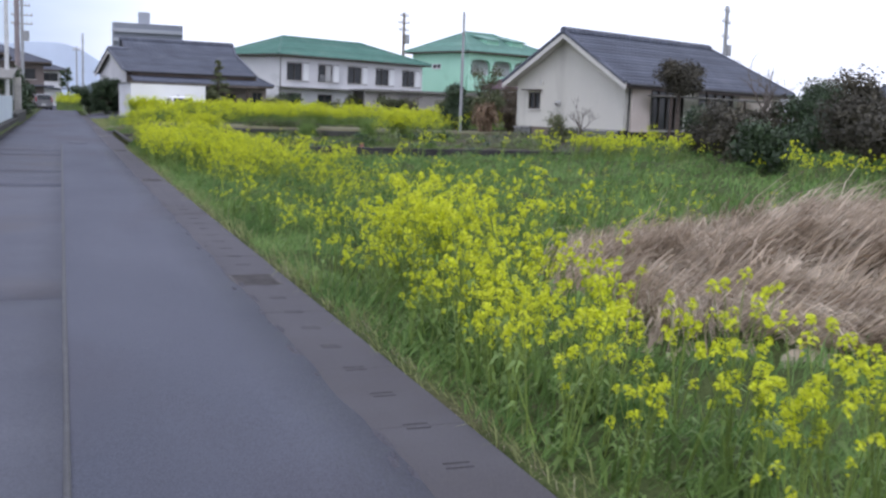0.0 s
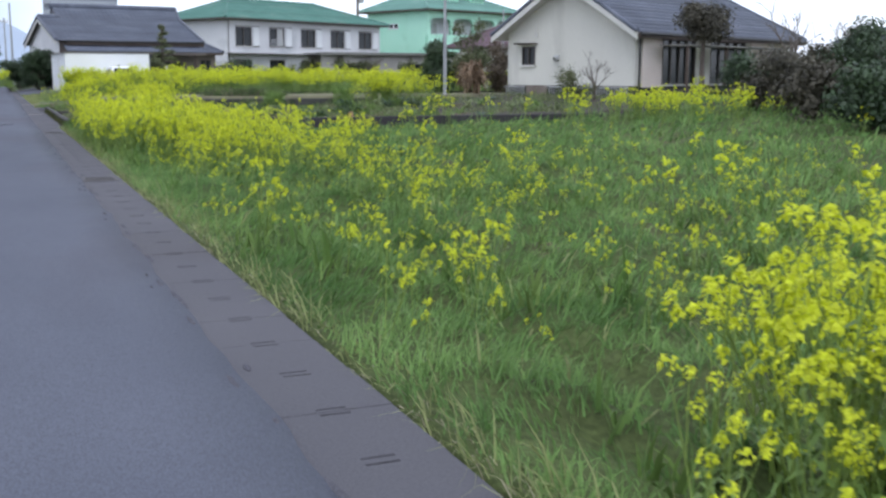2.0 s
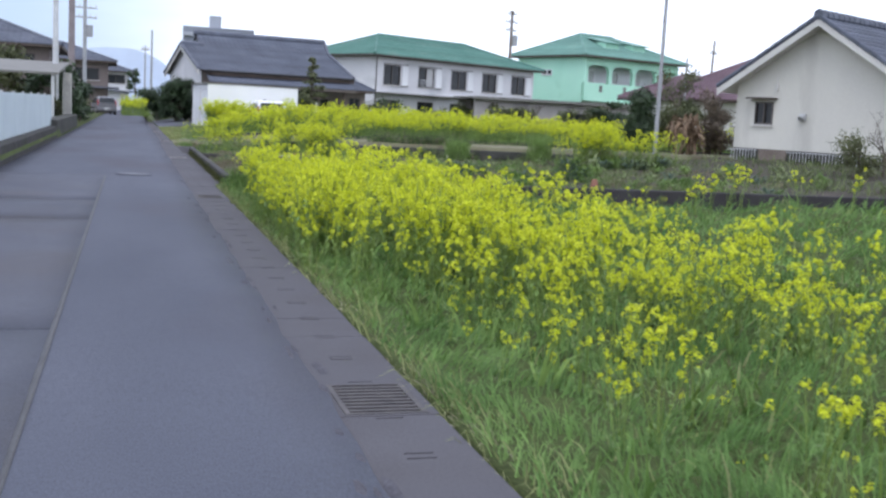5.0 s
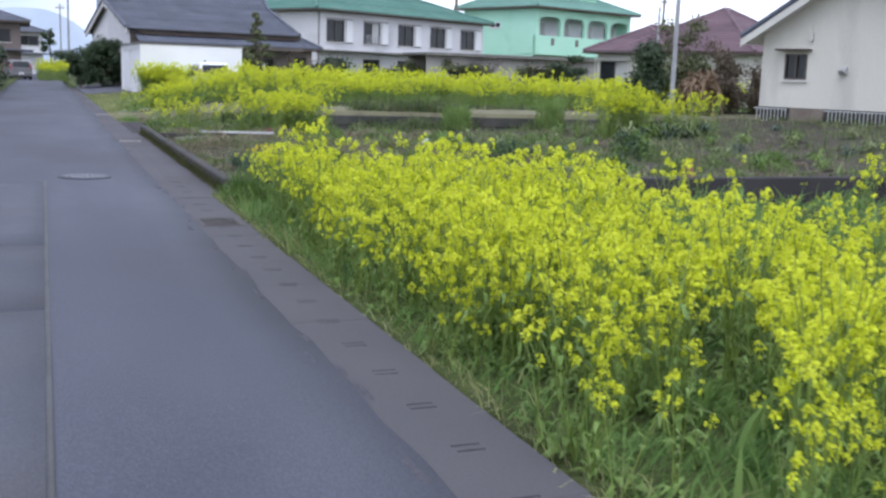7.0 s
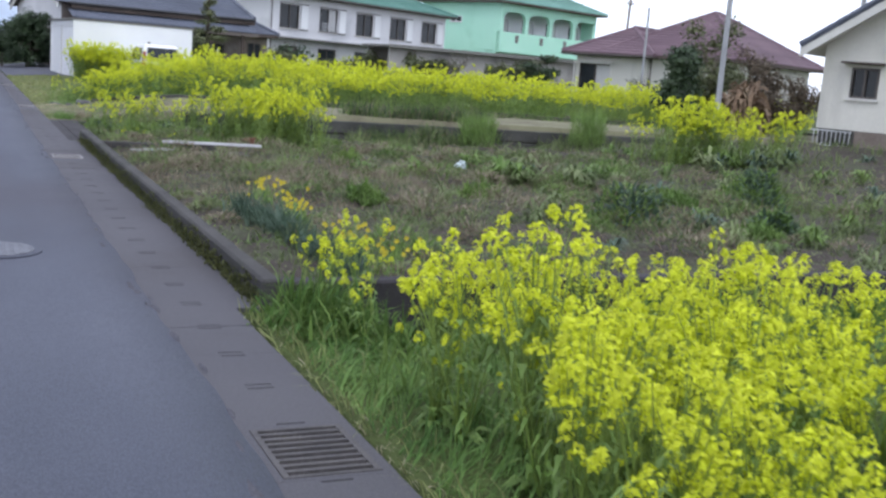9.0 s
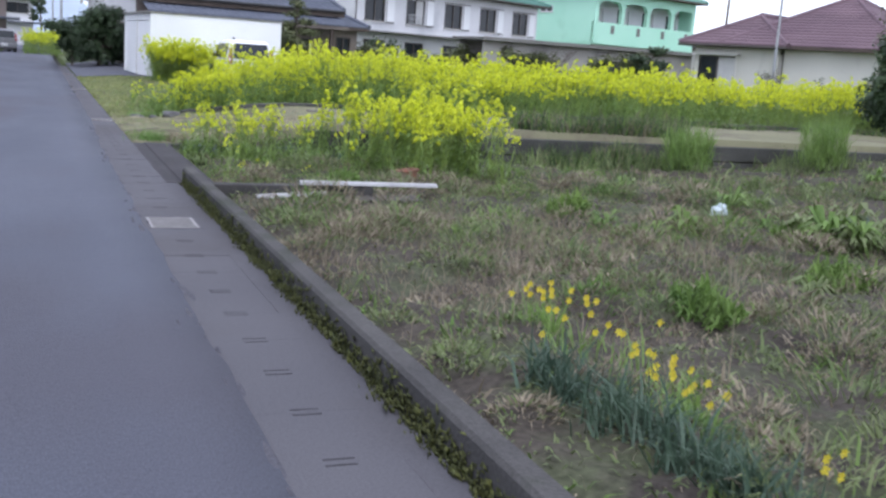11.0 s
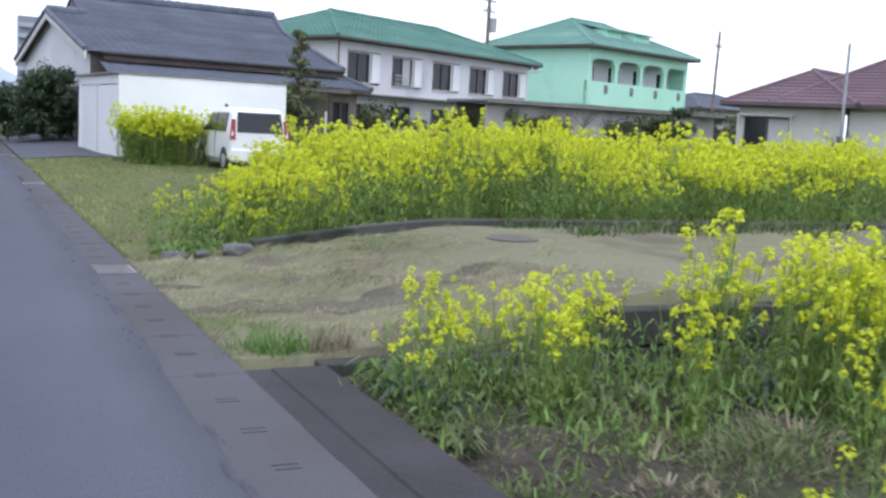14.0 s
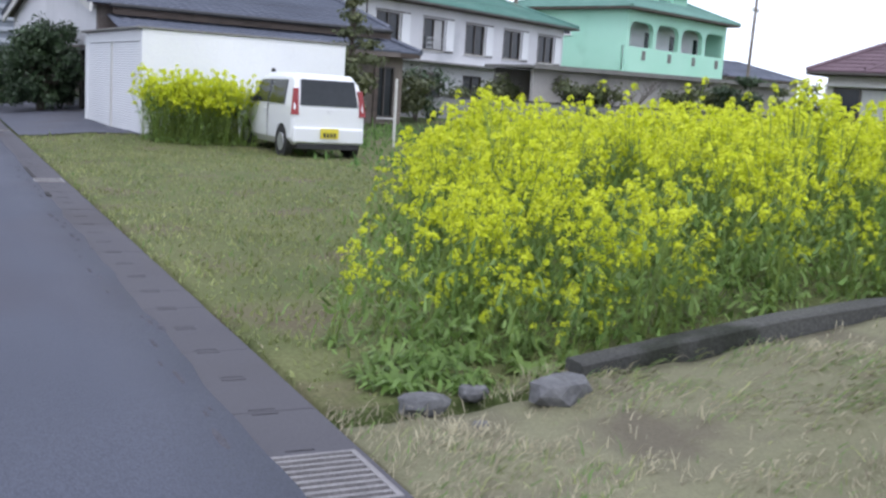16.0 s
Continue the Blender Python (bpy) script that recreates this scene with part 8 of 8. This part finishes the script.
for x, y, z in ((0.2, 0.2, 1.99), (5.3, 0.2, 1.99), (0.2, 6.8, 2.55), (5.3, 6.8, 2.55)):
    part("post", bx(x - 0.05, x + 0.05, y - 0.05, y + 0.05, 0, z), ALU, carport)
simple_house(pose(64.5, 119, 0, 0, 0, 12), 11, 8, 4.3, 5.75, PLASTER, GREY_TILE, "far house with a blue-grey hipped roof", ((2, 4, 1, 2.4),))
simple_house(pose(62, 60, 0, 0, 0, 20), 10, 8, 3.4, 5.2, FARHOUSE, GREY_TILE, "low house with a dark roof beyond the shrubs", ((2, 4, 1, 2.4),))

# block wall and low shed roof before the far houses
bw = group_at("block_wall", pose(14.6, 81.2, 0.0, 0, 0, 10), "grey concrete block garden wall", "garden wall", kind="structure")
part("footing", bx(0, 30, -0.02, 0.2, -0.2, 0.3), BLOCK, bw)
blk = bpy.data.meshes.new("block")
bm = bx(0.004, 0.396, 0, 0.15, 0.004, 0.196, 0.006)
bm.to_mesh(blk)
bm.free()
blk.materials.append(BLOCK)
part("core", bx(0.01, 29.9, 0.02, 0.13, 0.3, 1.08), CONC_DARK, bw)
bm = bmesh.new()
for rw in range(4):
    for i in range(74):
        x = i * 0.4 + (0.2 if rw % 2 else 0)
        box(bm, x + 0.004, x + 0.396, 0, 0.15, 0.304 + rw * 0.2, 0.496 + rw * 0.2)
part("blocks", bm, BLOCK, bw, kind="stuff")
part("coping", bx(-0.02, 30.0, -0.04, 0.19, 1.11, 1.18, 0.01), CONC_DARK, bw)
shed = group_at("long_shed", pose(24.5, 84.6, 0, 0, 0, 3.5), "long low outbuilding with a flat grey roof", "shed")
LOW_WIN = [(1.6, 3.6, 0.9, 1.9), (7.2, 9.2, 0.9, 1.9)]
wall_part(shed, PLASTER, Matrix.Identity(4), 14.4, 0, 2.56, LOW_WIN)
wall_part(shed, PLASTER, pose(14.4, 0.165, 0, 0, 0, 90), 3.0, 0, 2.56)
wall_part(shed, PLASTER, back_side(14.4, 3.2), 14.4, 0, 2.56)
for o in LOW_WIN:
    window(Matrix.Identity(4), *o, shed, BROWNFRAME, 2)
part("roof", bx(-0.3, 14.7, -0.5, 3.5, 2.58, 2.70), SHEET, shed)
part("fascia", bx(-0.3, 14.7, -0.55, -0.503, 2.54, 2.73), SHEET, shed, "grey fascia board")

# ---------- distance ----------
tw = group_at("apartment_block", pose(20.0, 330, 0, 0, 0, -2), "grey apartment block far behind the houses", "apartment block")
bm = bx(-4.2, 16, 0, 12, 0, 23.3)
part("body", bm, APART, tw)
for i in range(7):
    part("balcony", bx(-4.0, 15.8, -1.2, -0.01, 4.0 + i * 2.75, 5.1 + i * 2.75), APART, tw)
    # shade behind the balconies, painted as darker strips on the flat body
    part("recess_shade", bx(-4.0, 15.8, -0.3, -0.012, 5.12 + i * 2.75, 6.7 + i * 2.75), APART_D, tw)
part("stair_tower", bx(3.3, 6.6, 2, 7, 22.5, 26.8), APART, tw)
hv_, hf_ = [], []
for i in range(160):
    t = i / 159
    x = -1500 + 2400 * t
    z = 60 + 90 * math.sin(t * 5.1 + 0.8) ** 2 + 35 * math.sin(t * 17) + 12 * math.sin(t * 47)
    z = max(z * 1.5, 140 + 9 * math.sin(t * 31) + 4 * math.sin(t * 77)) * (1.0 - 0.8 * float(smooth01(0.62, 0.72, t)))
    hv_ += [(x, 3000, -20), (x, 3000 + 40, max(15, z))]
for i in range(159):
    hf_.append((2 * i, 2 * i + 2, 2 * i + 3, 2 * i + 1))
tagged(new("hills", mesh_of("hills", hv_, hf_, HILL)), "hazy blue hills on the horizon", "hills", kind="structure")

# paved apron before the shed and the grey-roofed house
ai, aj = np.meshgrid(np.linspace(2.92, 6.6, 12), np.linspace(66.9, 82.0, 24), indexing="ij")
az = ground_z(ai, aj) + 0.025
av = np.stack([ai, aj, az], -1).reshape(-1, 3)
ii, jj = np.meshgrid(np.arange(11), np.arange(23), indexing="ij")
aq = np.stack([ii * 24 + jj, (ii + 1) * 24 + jj, (ii + 1) * 24 + jj + 1, ii * 24 + jj + 1], -1).reshape(-1, 4)
tagged(new("apron", mesh_of("apron", av, aq, ASPHALT_OLD, smooth=True)), "worn grey paving before the shed", "paving", kind="structure")
